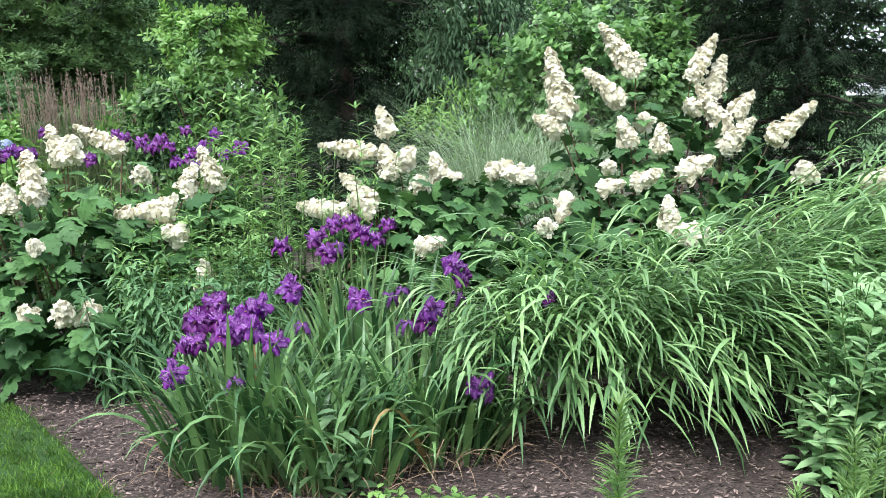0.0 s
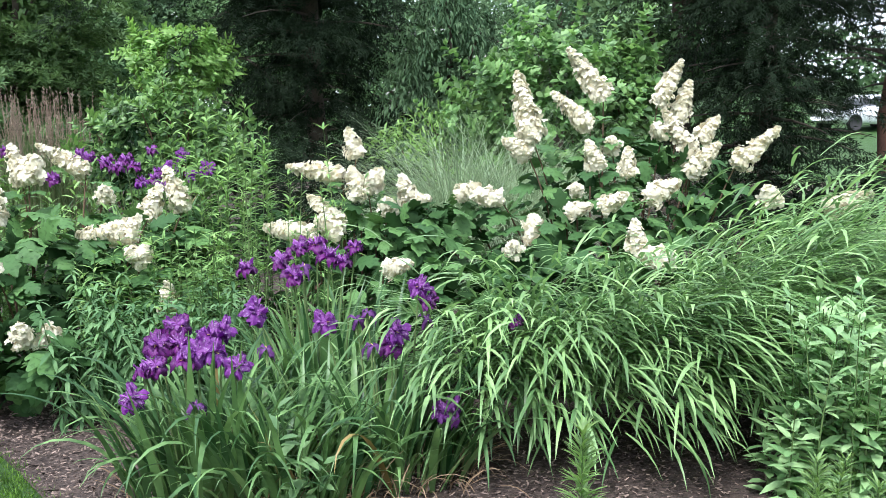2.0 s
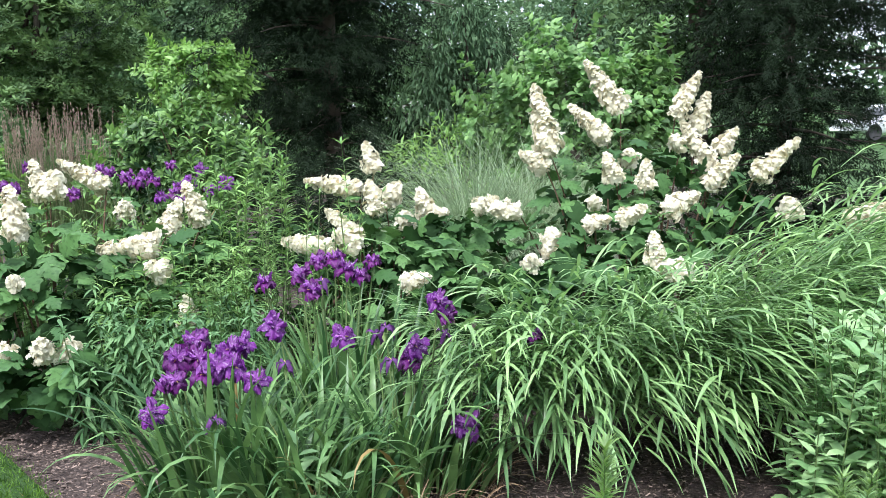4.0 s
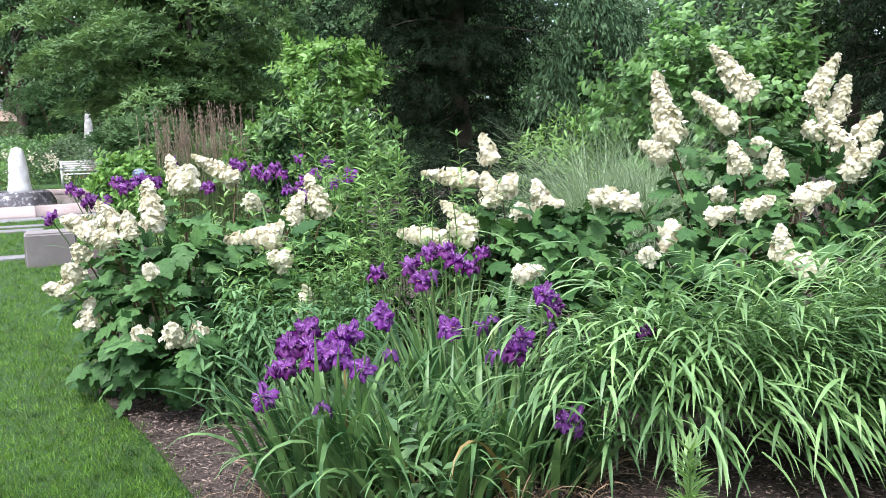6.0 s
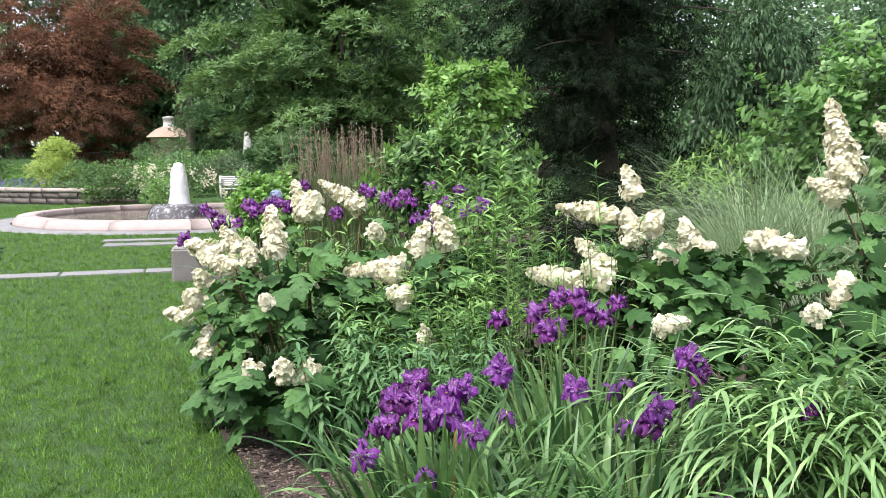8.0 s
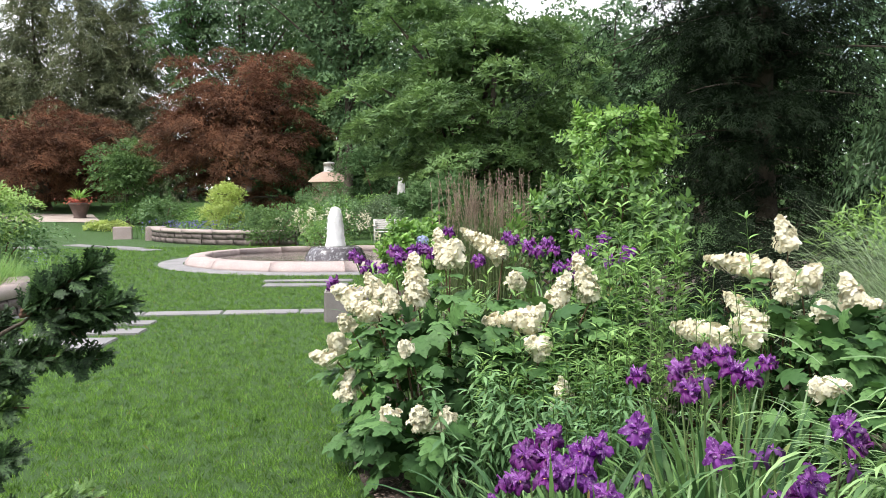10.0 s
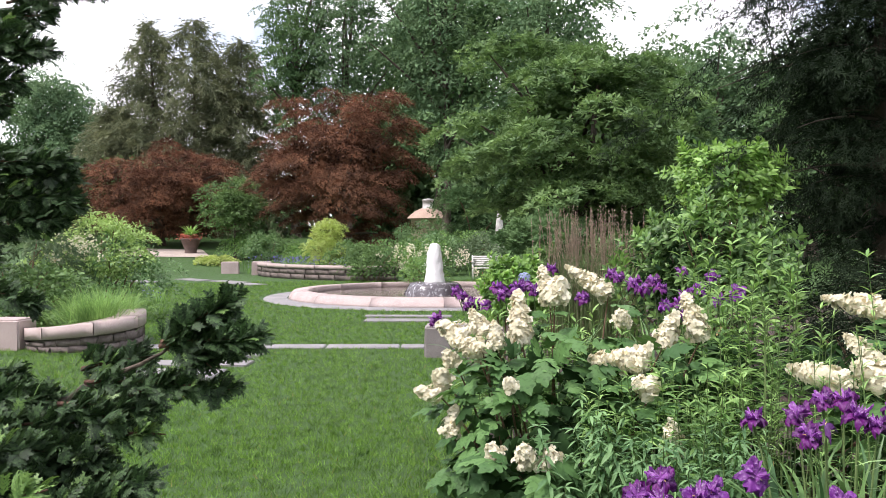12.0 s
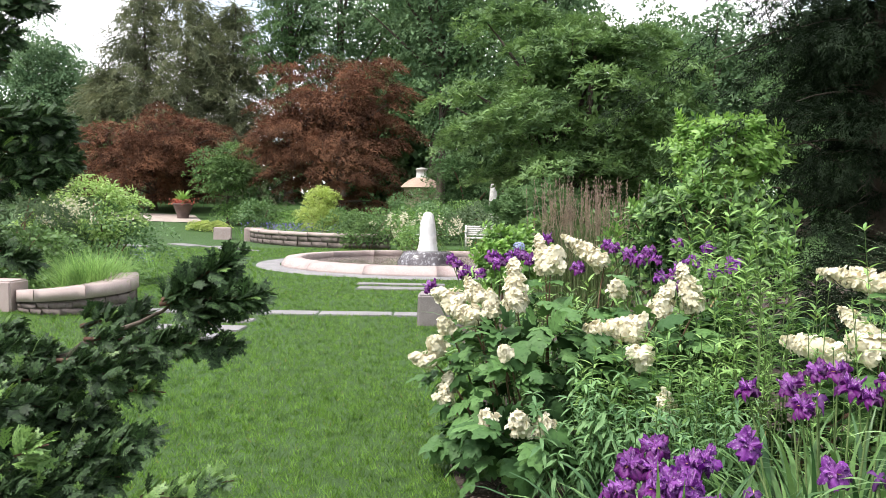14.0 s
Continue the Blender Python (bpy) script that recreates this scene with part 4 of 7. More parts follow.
tree("maple_tree", -44.3, 34.0, 7.0, 0.4, (5.0, 4.7, 2.75), TRIO, 0.24, 28000, 150, 1.1, M_MAPLE, "broad low red Japanese maple with weeping layers", limbs=14, seed=22, flat=0.34, shell=0.62, hang=0.6, trunk_r=0.22, multi=2, rough=0.3, mess=0.12)
tree("maple_tree", -52.5, 31.0, 4, 0.3, (3.4, 4, 1.9), TRIO, 0.26, 7000, 70, 1.0, M_MAPLE, "low red Japanese maple at the lawn's far edge", limbs=7, seed=23, flat=0.3, shell=0.5, hang=0.3, trunk_r=0.15)
tree("garden_tree", -9.95, 21.2, 8.5, 0.5, (3.2, 3.2, 3.3), ROSETTE, 0.18, 15000, 140, 0.95, M_TREE, "broad-leaved green tree with tiered boughs and upturned leaf tufts", limbs=26, seed=35, flat=0.26, hang=0.2, multi=3, rough=0.22, mess=0.3, shell=0.4)
tree("garden_tree", -6.4, 14.7, 3, 0.3, (1.15, 1.0, 0.75), ROSETTE, 0.15, 1500, 30, 0.42, M_TREE, "dark green broad-leaved small tree at the bed's back", limbs=8, seed=32, flat=0.4, trunk_r=0.06, rough=0.6)
far = [
    (-25.5, 47, 22, 0.5, (6.0, 6.0, 9.6), M_TREE_DK, 0.4, 15000, 41), (-17, 50, 20, 0.5, (5.0, 5, 6.4), M_TREE_DK, 0.4, 12000, 42), (-31.5, 46.5, 22, 5, (4.6, 4.5, 8.4), M_TREE_BL, 0.36, 14000, 53), (-22.5, 43.5, 19, 1, (4.0, 4, 8.6), M_TREE_BL, 0.34, 12000, 54), (-36, 52, 24, 3, (4.8, 5.5, 10), M_TREE_DK, 0.42, 12000, 43),
    (-9.5, 55, 16, 0.5, (5.2, 6, 6.1), M_TREE_BL, 0.42, 10140, 44), (-70, 42, 14, 0.5, (5.2, 5, 7.0), M_TREE_BL, 0.36, 27000, 45), (0.5, 40, 13, 0.3, (6, 5, 6), M_TREE_BL, 0.36, 11000, 46), (-13.4, 45.6, 12, 0.5, (4.3, 3.6, 5.6), M_TREE_BL, 0.34, 14000, 56), (-8.6, 44.5, 14, 0.5, (3.2, 3.2, 6.0), M_TREE_DK, 0.3, 10000, 60),
    (-13.5, 38, 13, 0.5, (3.2, 3.2, 4.6), M_TREE_DK, 0.32, 9360, 47), (9, 44, 14, 0.3, (7, 5, 7), M_TREE_DK, 0.4, 9500, 48), (-90, 30, 16, 0.5, (10, 8, 8), M_TREE_DK, 0.6, 9000, 49), (-44.2, 45.5, 22, 6, (3.0, 3.0, 7.4), M_TREE_DK, 0.28, 13000, 57), (-41.1, 47.6, 22, 3, (3.6, 3.5, 9.5), M_TREE_BL, 0.28, 16000, 58),
    (-44, 60, 20, 0.5, (8, 6, 10), M_TREE_DK, 0.6, 9000, 55), (22, 52, 15, 2.6, (8, 6, 8), M_TREE_DK, 0.45, 8000, 50), (-3, 26, 7, 0.3, (3.2, 2.5, 3.4), M_TREE_DK, 0.2, 10000, 51), (4.5, 26, 8, 0.2, (3.4, 2.5, 3.6), M_TREE_BL, 0.2, 10000, 52), (4.6, 14.6, 7, 0.2, (2.0, 1.4, 3.3), M_TREE_DK, 0.17, 8000, 59),
]
for x, y, h, low, rad, mat, size, nl, sd in far:
    tree("tall_tree", x, y, h, low, rad, DIAMOND, size * 0.78, int(nl * 0.9), 170, rad[0] * 0.27, mat, "tall dark green tree of the woodland edge" if mat is M_TREE_DK else "tall blue-green tree of the woodland edge", limbs=12, seed=sd, flat=0.5, shell=0.35, hang=0.5, trunk_r=0.3, rough=0.4, mess=0.2, fill=0.4)
for x, y, h, s, sd in [(-56.1, 41.9, 16.4, 5.3, 61), (-53.4, 43.8, 16.6, 6.2, 62), (-50.2, 45.6, 15.0, 5.4, 65), (-58.4, 40.4, 9.8, 4.6, 63)]:
    conifer("larch_tree", x, y, h, 0.6, s, 0.9, 30, 7500, M_LARCH, "tall olive-green conifer with drooping feathery boughs", sd, 0.62, 0.3, M_BARK, 0.25, 0.35, spray=NEEDLES_LONG)
# woodland behind the camera and to the sides closes the garden
for i in range(14):
    a = radians(166 + 15 * i)
    rr_ = 42 + 6 * math.sin(i * 2.3)
    tree("tall_tree", rr_ * math.cos(a), rr_ * math.sin(a), 13, 0.3, (6.5, 6.5, 6.3), DIAMOND, 0.8, 2200, 60, 3.2, M_TREE_DK, "tall dark green tree of the woodland edge", limbs=4, seed=80 + i, trunk_r=0.3)

# low woodland growth below the far trees
b = Buf()
k = 24000
ua, ur = np.radians(rng.uniform(55, 175, k)), rng.uniform(62, 78, k)
ux_, uy_ = ur * np.cos(ua), ur * np.sin(ua)
okk = ~((np.degrees(ua) > 123.5) & (np.degrees(ua) < 128.5) & (ur < 64))
ux_, uy_, ua = ux_[okk], uy_[okk], ua[okk]
k = len(ux_)
uz_ = ground_z(ux_, uy_) + rng.random(k) ** 1.3 * (4.2 + 1.6 * np.sin(ua * 23))
wa = np.radians(rng.uniform(112, 131, 9000))
wr = rng.uniform(66, 76, 9000)
ux_, uy_, uz_ = np.append(ux_, wr * np.cos(wa)), np.append(uy_, wr * np.sin(wa)), np.append(uz_, 1.5 + rng.random(9000) * 9)
k += 9000
b.scatter(DIAMOND, frames_of(np.stack([ux_, uy_, uz_], -1), rand_dirs(k), rand_dirs(k) + (0, 0, 0.6), np.append(rng.uniform(0.4, 0.75, k - 9000), rng.uniform(0.8, 1.2, 9000))))
solo("woodland_understory", b.mesh("woodland_understory"), M_TREE_DK, "dense dark undergrowth along the woodland edge", "undergrowth", kind="stuff")

# house beyond the garden: a salmon dome-roofed pavilion with a white lantern
px, py = -34.9, 49.1
pz = gz(-34.9, 49.1) - 0.05
pav = thing("garden_pavilion", (px, py, pz), "distant salmon-walled pavilion with a white roof lantern", "pavilion")
b = Buf()
b.lathe([(1.2, 0), (1.2, 1.5), (1.32, 1.54), (1.32, 1.64)], 12, (px, py, pz))
part("wall", b.mesh("wall", False), M_STUCCO, pav)
b = Buf()
b.lathe([(1.5, 1.58), (1.25, 1.83), (0.9, 2.09), (0.5, 2.27), (0.3, 2.31)], 24, (px, py, pz))
part("roof", b.mesh("roof"), M_STUCCO, pav)
b = Buf()
b.lathe([(0.58, 2.2), (0.58, 2.3), (0.46, 2.32), (0.46, 2.78), (0.52, 2.82), (0.52, 2.9), (0.4, 2.94), (0.01, 3.0)], 4, (px, py, pz))
lantern = part("lantern", b.mesh("lantern", False), M_WHITE, pav, "white square roof lantern")
b = Buf()
b.box((px - 0.07, py - 0.36, pz + 2.42), (px + 0.07, py + 0.36, pz + 2.7))
part("louvre", b.mesh("louvre", False), M_GRANITE_GREY, lantern, "grey lantern opening")
b = Buf()
b.box((px - 0.14, py - 1.28, pz + 0.8), (px + 0.14, py - 1.15, pz + 1.25))
part("window", b.mesh("window", False), M_GRANITE_GREY, pav)
ox, oy = -18.43, 31.52
ob = thing("obelisk", (ox, oy, gz(ox, oy)), "slim weathered pale stone obelisk among shrubs", "obelisk")
b = Buf()
b.box((ox - 0.25, oy - 0.25, gz(ox, oy) - 0.03), (ox + 0.25, oy + 0.25, 0.9))
part("plinth", b.mesh("plinth", False), M_STONEPALE, ob)
b = Buf()
b.lathe([(0.24, 0.9), (0.22, 1.0), (0.15, 2.3), (0.13, 2.34), (0.1, 2.7), (0.01, 2.98)], 8, (ox, oy, 0))
part("spire", b.mesh("spire", False), M_STONEPALE, ob)

# house with a pale roof far behind the green shrub
hx, hy = 5.2, 60
hz = gz(hx, hy)
house = thing("house", (hx, hy, hz), "distant house with a pale grey roof behind the trees", "house")
b = Buf()
b.box((hx - 7, hy - 3, hz - 0.1), (hx + 7, hy + 3, hz + 5.0))
part("wall", b.mesh("wall", False), M_WHITE, house)
b = Buf()
b.add([(hx - 7.4, hy - 3.5, hz + 5.0), (hx + 7.4, hy - 3.5, hz + 5.0), (hx + 7.4, hy + 3.5, hz + 5.0), (hx - 7.4, hy + 3.5, hz + 5.0), (hx - 6.5, hy, hz + 6.6), (hx + 6.5, hy, hz + 6.6)],
      [(0, 1, 5, 4), (1, 2, 5), (2, 3, 4, 5), (3, 0, 4), (0, 3, 2, 1)])
part("roof", b.mesh("roof", False), M_ROOF, house)

# white car parked up the slope behind the conifers
def parked_car(x, y, turn):
    z = gz(x, y)
    car = thing("parked_car", (x, y, z), "white saloon car parked beyond the dark conifers", "car")
    place = pose(x, y, z, 0, 0, turn)
    m, n, l, p, out = nodes_of("car_paint")
    p.inputs["Base Color"].default_value = (0.78, 0.8, 0.82, 1)
    p.inputs["Roughness"].default_value, p.inputs["Coat Weight"].default_value = 0.35, 0.6
    glass, n, l, p, out = nodes_of("car_glass")
    p.inputs["Base Color"].default_value = (0.02, 0.025, 0.03, 1)
    p.inputs["Roughness"].default_value = 0.05
    rubber, n, l, p, out = nodes_of("tyre_rubber")
    p.inputs["Base Color"].default_value = (0.02, 0.02, 0.02, 1)
    p.inputs["Roughness"].default_value = 0.8

    def hull(name, sections, mat, parent=car):
        b = Buf()
        k = len(sections[0])
        b.add([v for s in sections for v in s], [(i * k + j, i * k + (j + 1) % k, (i + 1) * k + (j + 1) % k, (i + 1) * k + j) for i in range(len(sections) - 1) for j in range(k)] + [tuple(range(k)), tuple(range(len(sections) * k - 1, (len(sections) - 1) * k - 1, -1))])
        me = b.mesh(name)
        me.transform(place)
        return part(name, me, mat, parent)

    def sec(x, w, z0, z1, r=0.12):
        return [(x, -w, z0 + r), (x, -w, z1 - r), (x, -w + r, z1), (x, w - r, z1), (x, w, z1 - r), (x, w, z0 + r), (x, w - r, z0), (x, -w + r, z0)]

    hull("body", [sec(-2.25, 0.7, 0.4, 0.75), sec(-2.1, 0.85, 0.3, 0.95), sec(-1.2, 0.9, 0.25, 1.0), sec(0.8, 0.9, 0.25, 0.98), sec(1.9, 0.85, 0.3, 0.85), sec(2.25, 0.7, 0.4, 0.7)], m)
    hull("roof", [sec(-1.5, 0.68, 0.9, 1.15, 0.1), sec(-1.0, 0.68, 1.0, 1.42, 0.1), sec(0.2, 0.68, 1.0, 1.45, 0.1), sec(0.6, 0.68, 1.0, 1.3, 0.1)], m)
    hull("side_glass", [sec(-1.35, 0.72, 0.98, 1.15, 0.05), sec(-0.9, 0.72, 0.98, 1.34, 0.05), sec(0.25, 0.72, 0.98, 1.36, 0.05), sec(0.95, 0.72, 0.96, 1.02, 0.02)], glass)
    for wx in (-1.4, 1.4):
        for wy in (-0.82, 0.82):
            b = Buf()
            b.tube([(wx, wy - 0.1, 0.32), (wx, wy, 0.32), (wx, wy + 0.1, 0.32)], [0.32, 0.33, 0.32], 20)
            me = b.mesh("tyre")
            me.transform(place)
            wheel = part("wheel", me, rubber, car)
    return car


parked_car(18.9, 35.0, 196)

# planting behind and before the far wall
shrub("golden_shrub", -24.6, 27.4, 0.2, (0.8, 0.8, 1.0), TRIO, 0.15, 4600, 60, 0.36, M_GOLD, "rounded golden-yellow conifer shrub behind the wall", seed=3)
for x, y, rx, rz, mat, sd, lab in [
    (-21.2, 25.4, 1.3, 0.62, M_TREE, 4, "mid-green leafy shrub beside the far wall"), (-19.2, 23.9, 0.95, 0.75, M_TREE, 5, "green shrub growing before the stone wall"), (-18.0, 25.0, 1.1, 0.7, M_SHRUB, 6, "green hydrangea shrub behind the fountain"),
    (-27.5, 29.5, 1.4, 0.55, M_SHRUB, 7, "low green perennial clump"), (-30.5, 29.6, 1.3, 0.7, M_SHRUB2, 8, "low green perennial clump"), (-31.8, 27.6, 1.0, 0.18, M_GOLD, 9, "low golden groundcover on the lawn's edge"),
    (-21.8, 33.5, 1.8, 0.85, M_SHRUB, 10, "tall green shrub beyond the fountain"), (-18.5, 31.5, 2.1, 0.85, M_GREY, 11, "grey-green feathery shrub beyond the fountain"), (-15.8, 29.0, 1.7, 1.1, M_GREY, 12, "grey-green shrub behind the bench"),
    (-33.5, 31.0, 1.3, 0.6, M_SHRUB, 13, "round green shrub beside the urn"), (-15.3, 21.9, 0.8, 0.5, M_SHRUB, 14, "small green shrub by the fountain"), (-23.5, 28.8, 1.3, 0.5, M_SHRUB2, 15, "low green perennial clump"),
    (-26.2, 27.8, 1.2, 0.45, M_SHRUB, 16, "low green perennial clump"), (-11.3, 25.0, 1.5, 0.95, M_TREE, 17, "dark leafy shrub behind the bed"), (-20.2, 29.0, 1.5, 0.9, M_SHRUB2, 19, "green shrub behind the wall"), (-29.2, 40.8, 1.7, 0.9, M_SHRUB2, 20, "round green shrub before the pavilion")]:
    shrub("shrub", x, y, 0.02, (rx, rx * 0.9, rz), DIAMOND, 0.125 if rx > 1 else 0.1, int(2300 * rx), 55, rx * 0.33, mat, lab, seed=sd, stems=4)
tree("dogwood_tree", -33.8, 30.5, 4, 1.3, (1.6, 1.6, 1.45), DIAMOND, 0.16, 6000, 90, 0.6, M_TREE, "small green tree with tiered branches under the maples", limbs=7, seed=33, flat=0.3, trunk_r=0.09)


def flower_drift(name, x, y, rx, ry, z, count, size, mat, label):
    b = Buf()
    pl = np.stack([x + rng.normal(size=count) * rx, y + rng.normal(size=count) * ry, np.zeros(count)], -1)
    pl[:, 2] = ground_z(pl[:, 0], pl[:, 1]) + rng.uniform(0.3, 1, count) * z
    b.scatter(DIAMOND, frames_of(pl, rand_dirs(count), rand_dirs(count), rng.uniform(0.6, 1.3, count) * size))
    low = pl.copy()
    low[:, 2] = ground_z(pl[:, 0], pl[:, 1])
    b2 = Buf()
    add_blades(b2, low, rng.uniform(0, 6.28, count), rng.uniform(0.7, 1.0, count) * z, np.full(count, 0.03), rng.uniform(0, 0.4, count), rng.uniform(0.2, 0.9, count), 3)
    t = thing(name, (x, y, gz(x, y)), label, "flowers")
    part("blossom", b.mesh("blossom"), mat, t, kind="stuff")
    part("leaves", b2.mesh("leaves"), M_FEATHER, t, kind="stuff")


flower_drift("catmint_drift", -25.0, 26.0, 1.3, 0.35, 0.8, 420, 0.09, M_BLUEFL, "drift of blue-violet catmint behind the wall")
flower_drift("blue_flowers", -17.3, 13.2, 0.18, 0.2, 0.5, 70, 0.06, M_BLUEFL, "clump of pale blue flowers on the lawn")
flower_drift("red_flowers", -16.4, 28.3, 0.6, 0.3, 0.75, 90, 0.09, M_REDFL, "red flowers behind the bench")
for x, y, n_f, w_f in [(-17.9, 24.2, 20, 0.9), (-14.2, 22.3, 6, 0.5)]:
    b = Buf()
    k = n_f * 26
    c = np.stack([x + rng.normal(size=n_f) * w_f * 0.5, y + rng.normal(size=n_f) * 0.35, rng.uniform(0.5, 1.35, n_f)], -1)
    b.scatter(DIAMOND, frames_of(np.repeat(c, 26, 0) + rng.normal(size=(k, 3)) * (0.055, 0.055, 0.075), rand_dirs(k), rand_dirs(k), np.full(k, 0.085)))
    solo("hydrangea_blooms", b.mesh("hydrangea_blooms"), M_PETAL, "creamy hydrangea blooms beyond the fountain", "flowers", kind="stuff")

# urn with coral flowers and a fern-like top on the path
ux, uy = -38.2, 31.2
uz = gz(ux, uy)
urn = thing("planter_urn", (ux, uy, uz), "large dark bronze urn planted with coral flowers", "planter")
b = Buf()
b.lathe([(0.32, 0), (0.34, 0.06), (0.3, 0.1), (0.42, 0.45), (0.52, 0.72), (0.58, 0.78), (0.56, 0.84), (0.48, 0.82), (0.46, 0.7), (0.01, 0.7)], 28, (ux, uy, uz))
part("pot", b.mesh("pot"), M_TERRA, urn)
b = Buf()
c = np.stack([ux + rng.normal(size=260) * 0.3, uy + rng.normal(size=260) * 0.3, uz + rng.uniform(0.8, 1.08, 260)], -1)
b.scatter(DIAMOND, frames_of(c, rand_dirs(260), rand_dirs(260), np.full(260, 0.12)))
part("blossom", b.mesh("blossom"), M_REDFL, urn, "mass of coral blossom", kind="stuff")
b = Buf()
add_blades(b, np.tile([[ux, uy, uz + 0.75]], (90, 1)), rng.uniform(0, 6.28, 90), rng.uniform(0.6, 1.2, 90), np.full(90, 0.09), rng.uniform(0, 0.5, 90), rng.uniform(0.6, 1.6, 90), 5)
part("fronds", b.mesh("fronds"), M_LIME, urn)

# white garden bench beyond the fountain
def garden_bench(x, y, turn):
    z = gz(x, y)
    bench = thing("garden_bench", (x, y, z), "weathered white wooden slatted garden bench", "bench")
    place = pose(x, y, z, 0, 0, turn)

    def bar(name, lo, hi):
        b = Buf()
        b.box(lo, hi)
        me = b.mesh(name, False)
        me.transform(place)
        part(name, me, M_WHITE, bench)

    for i in range(5):
        bar("seat_slat", (-0.85, -0.28 + i * 0.11, 0.42), (0.85, -0.19 + i * 0.11, 0.45))
    for i in range(5):
        bar("back_slat", (-0.85, 0.26 + 0.012 * i, 0.52 + i * 0.075), (0.85, 0.285 + 0.012 * i, 0.582 + i * 0.075))
    for sx in (-0.85, 0.79):
        bar("leg", (sx, -0.28, -0.01), (sx + 0.06, -0.21, 0.64))
        bar("leg", (sx, 0.2, -0.01), (sx + 0.06, 0.26, 0.9))
        bar("armrest", (sx - 0.02, -0.32, 0.64), (sx + 0.08, 0.26, 0.68))
    return bench


garden_bench(-16.25, 27.55, 34)

# raised planting behind the near curved wall
shrub("panicle_shrub", -14.7, 10.5, 0.1, (1.1, 1.0, 0.75), LEAF, 0.09, 6500, 80, 0.4, M_SHRUB2, "fresh green leafy shrub with cream flowers behind the wall", seed=71)
shrub("lime_shrub", -14.9, 10.25, 0.65, (1.2, 1.0, 0.68), LEAF, 0.08, 6800, 110, 0.3, M_SOFTLIME, "yellow-green leafy shrub above the curved wall", seed=72)
shrub("grey_shrub", -14.5, 8.6, 0.1, (1.0, 1.0, 1.05), DIAMOND_SLIM, 0.12, 3200, 60, 0.4, M_GREY, "silvery grey-green shrub behind the wall", seed=73)
shrub("border_shrub", -13.1, 7.9, 0.1, (0.8, 0.8, 0.5), LEAF_BROAD, 0.1, 2600, 50, 0.35, M_TREE, "green broad-leaved border plants behind the wall", seed=74)
b = Buf()
k = 30 * 14
c = np.stack([-14.35 + rng.normal(size=30) * 0.22, 9.5 + rng.normal(size=30) * 0.25, rng.uniform(1.2, 1.6, 30)], -1)
b.scatter(DIAMOND, frames_of(np.repeat(c, 14, 0) + rng.normal(size=(k, 3)) * 0.05, rand_dirs(k), rand_dirs(k), np.full(k, 0.06)))
solo("cream_blooms", b.mesh("cream_blooms"), M_PETAL, "cream flower clusters on the green shrub", "flowers", kind="stuff")


def fountain_grass(name, x, y, height, count, spread, width, mat, label, category="ornamental grass", lean=0.6, bend=1.2, plume=None, plume_n=0):
    z = gz(x, y)
    t = thing(name, (x, y, z), label, category)
    b = Buf()
    base = np.stack([x + rng.normal(size=count) * spread, y + rng.normal(size=count) * spread, np.full(count, z + 0.02)], -1)
    add_blades(b, base, rng.uniform(0, 6.28, count), rng.uniform(0.7, 1.15, count) * height, np.full(count, width), rng.uniform(0, lean, count), rng.uniform(0.3, 1, count) * bend, 6)
    part("leaves", b.mesh("leaves"), mat, t, kind="stuff")
    if plume:
        b = Buf()
        base = np.stack([x + rng.normal(size=plume_n) * spread, y + rng.normal(size=plume_n) * spread, np.full(plume_n, z + 0.3)], -1)
        hh = rng.uniform(0.85, 1.1, plume_n) * height * 1.15
        az = rng.uniform(0, 6.28, plume_n)
        for q in range(plume_n):
            ln = abs(rng.normal()) * 0.15
            top = base[q] + np.array([math.cos(az[q]) * ln, math.sin(az[q]) * ln, 1]) * hh[q]
            ts = np.linspace(0, 1, 7)[:, None]
            b.tube(base[q] * (1 - ts) + top * ts, [0.002, 0.002, 0.002, 0.003, 0.003, 0.003, 0.001], 4)
            k = 30
            u = rng.uniform(0.62, 1.0, k)[:, None]
            b.scatter(DIAMOND_SLIM, frames_of(base[q] * (1 - u) + top * u, np.array([0, 0, 1.0]) + 0.3 * rng.normal(size=(k, 3)), rand_dirs(k), rng.uniform(0.02, 0.045, k)))
        part("plumes", b.mesh("plumes"), plume, t, "brown upright flower plumes", kind="stuff")
    return t


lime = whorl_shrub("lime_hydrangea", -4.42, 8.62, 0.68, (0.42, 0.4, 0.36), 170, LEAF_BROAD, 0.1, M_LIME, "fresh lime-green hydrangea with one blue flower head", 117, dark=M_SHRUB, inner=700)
b = Buf()
dd = rand_dirs(90)
b.scatter(DIAMOND, frames_of(np.array((-3.91, 7.85, 1.22)) + dd * (0.06, 0.06, 0.05), np.cross(dd, rand_dirs(90)), dd, rng.uniform(0.028, 0.04, 90)))
part("flower_head", b.mesh("flower_head"), M_BLUEHEAD, lime, "round pale blue flower head")
b = Buf()
b.tube([(-4.1, 8.2, 0.3), (-3.98, 7.95, 0.85), (-3.91, 7.85, 1.2)], [0.006, 0.005, 0.004], 6)
part("stem", b.mesh("stem"), M_STEM, lime)
shrub("dark_leaf_shrub", -7.95, 15.6, 1.15, (0.8, 0.7, 0.42), ROSETTE, 0.13, 1200, 40, 0.3, M_TREE_DK, "dark green broad-leaved shrub with hanging boughs", seed=141, stems=6)
fountain_grass("fountain_grass", -11.4, 8.05, 1.0, 1200, 0.2, 0.011, M_FEATHER, "arching green fountain grass above the curved wall", lean=0.5, bend=1.6)
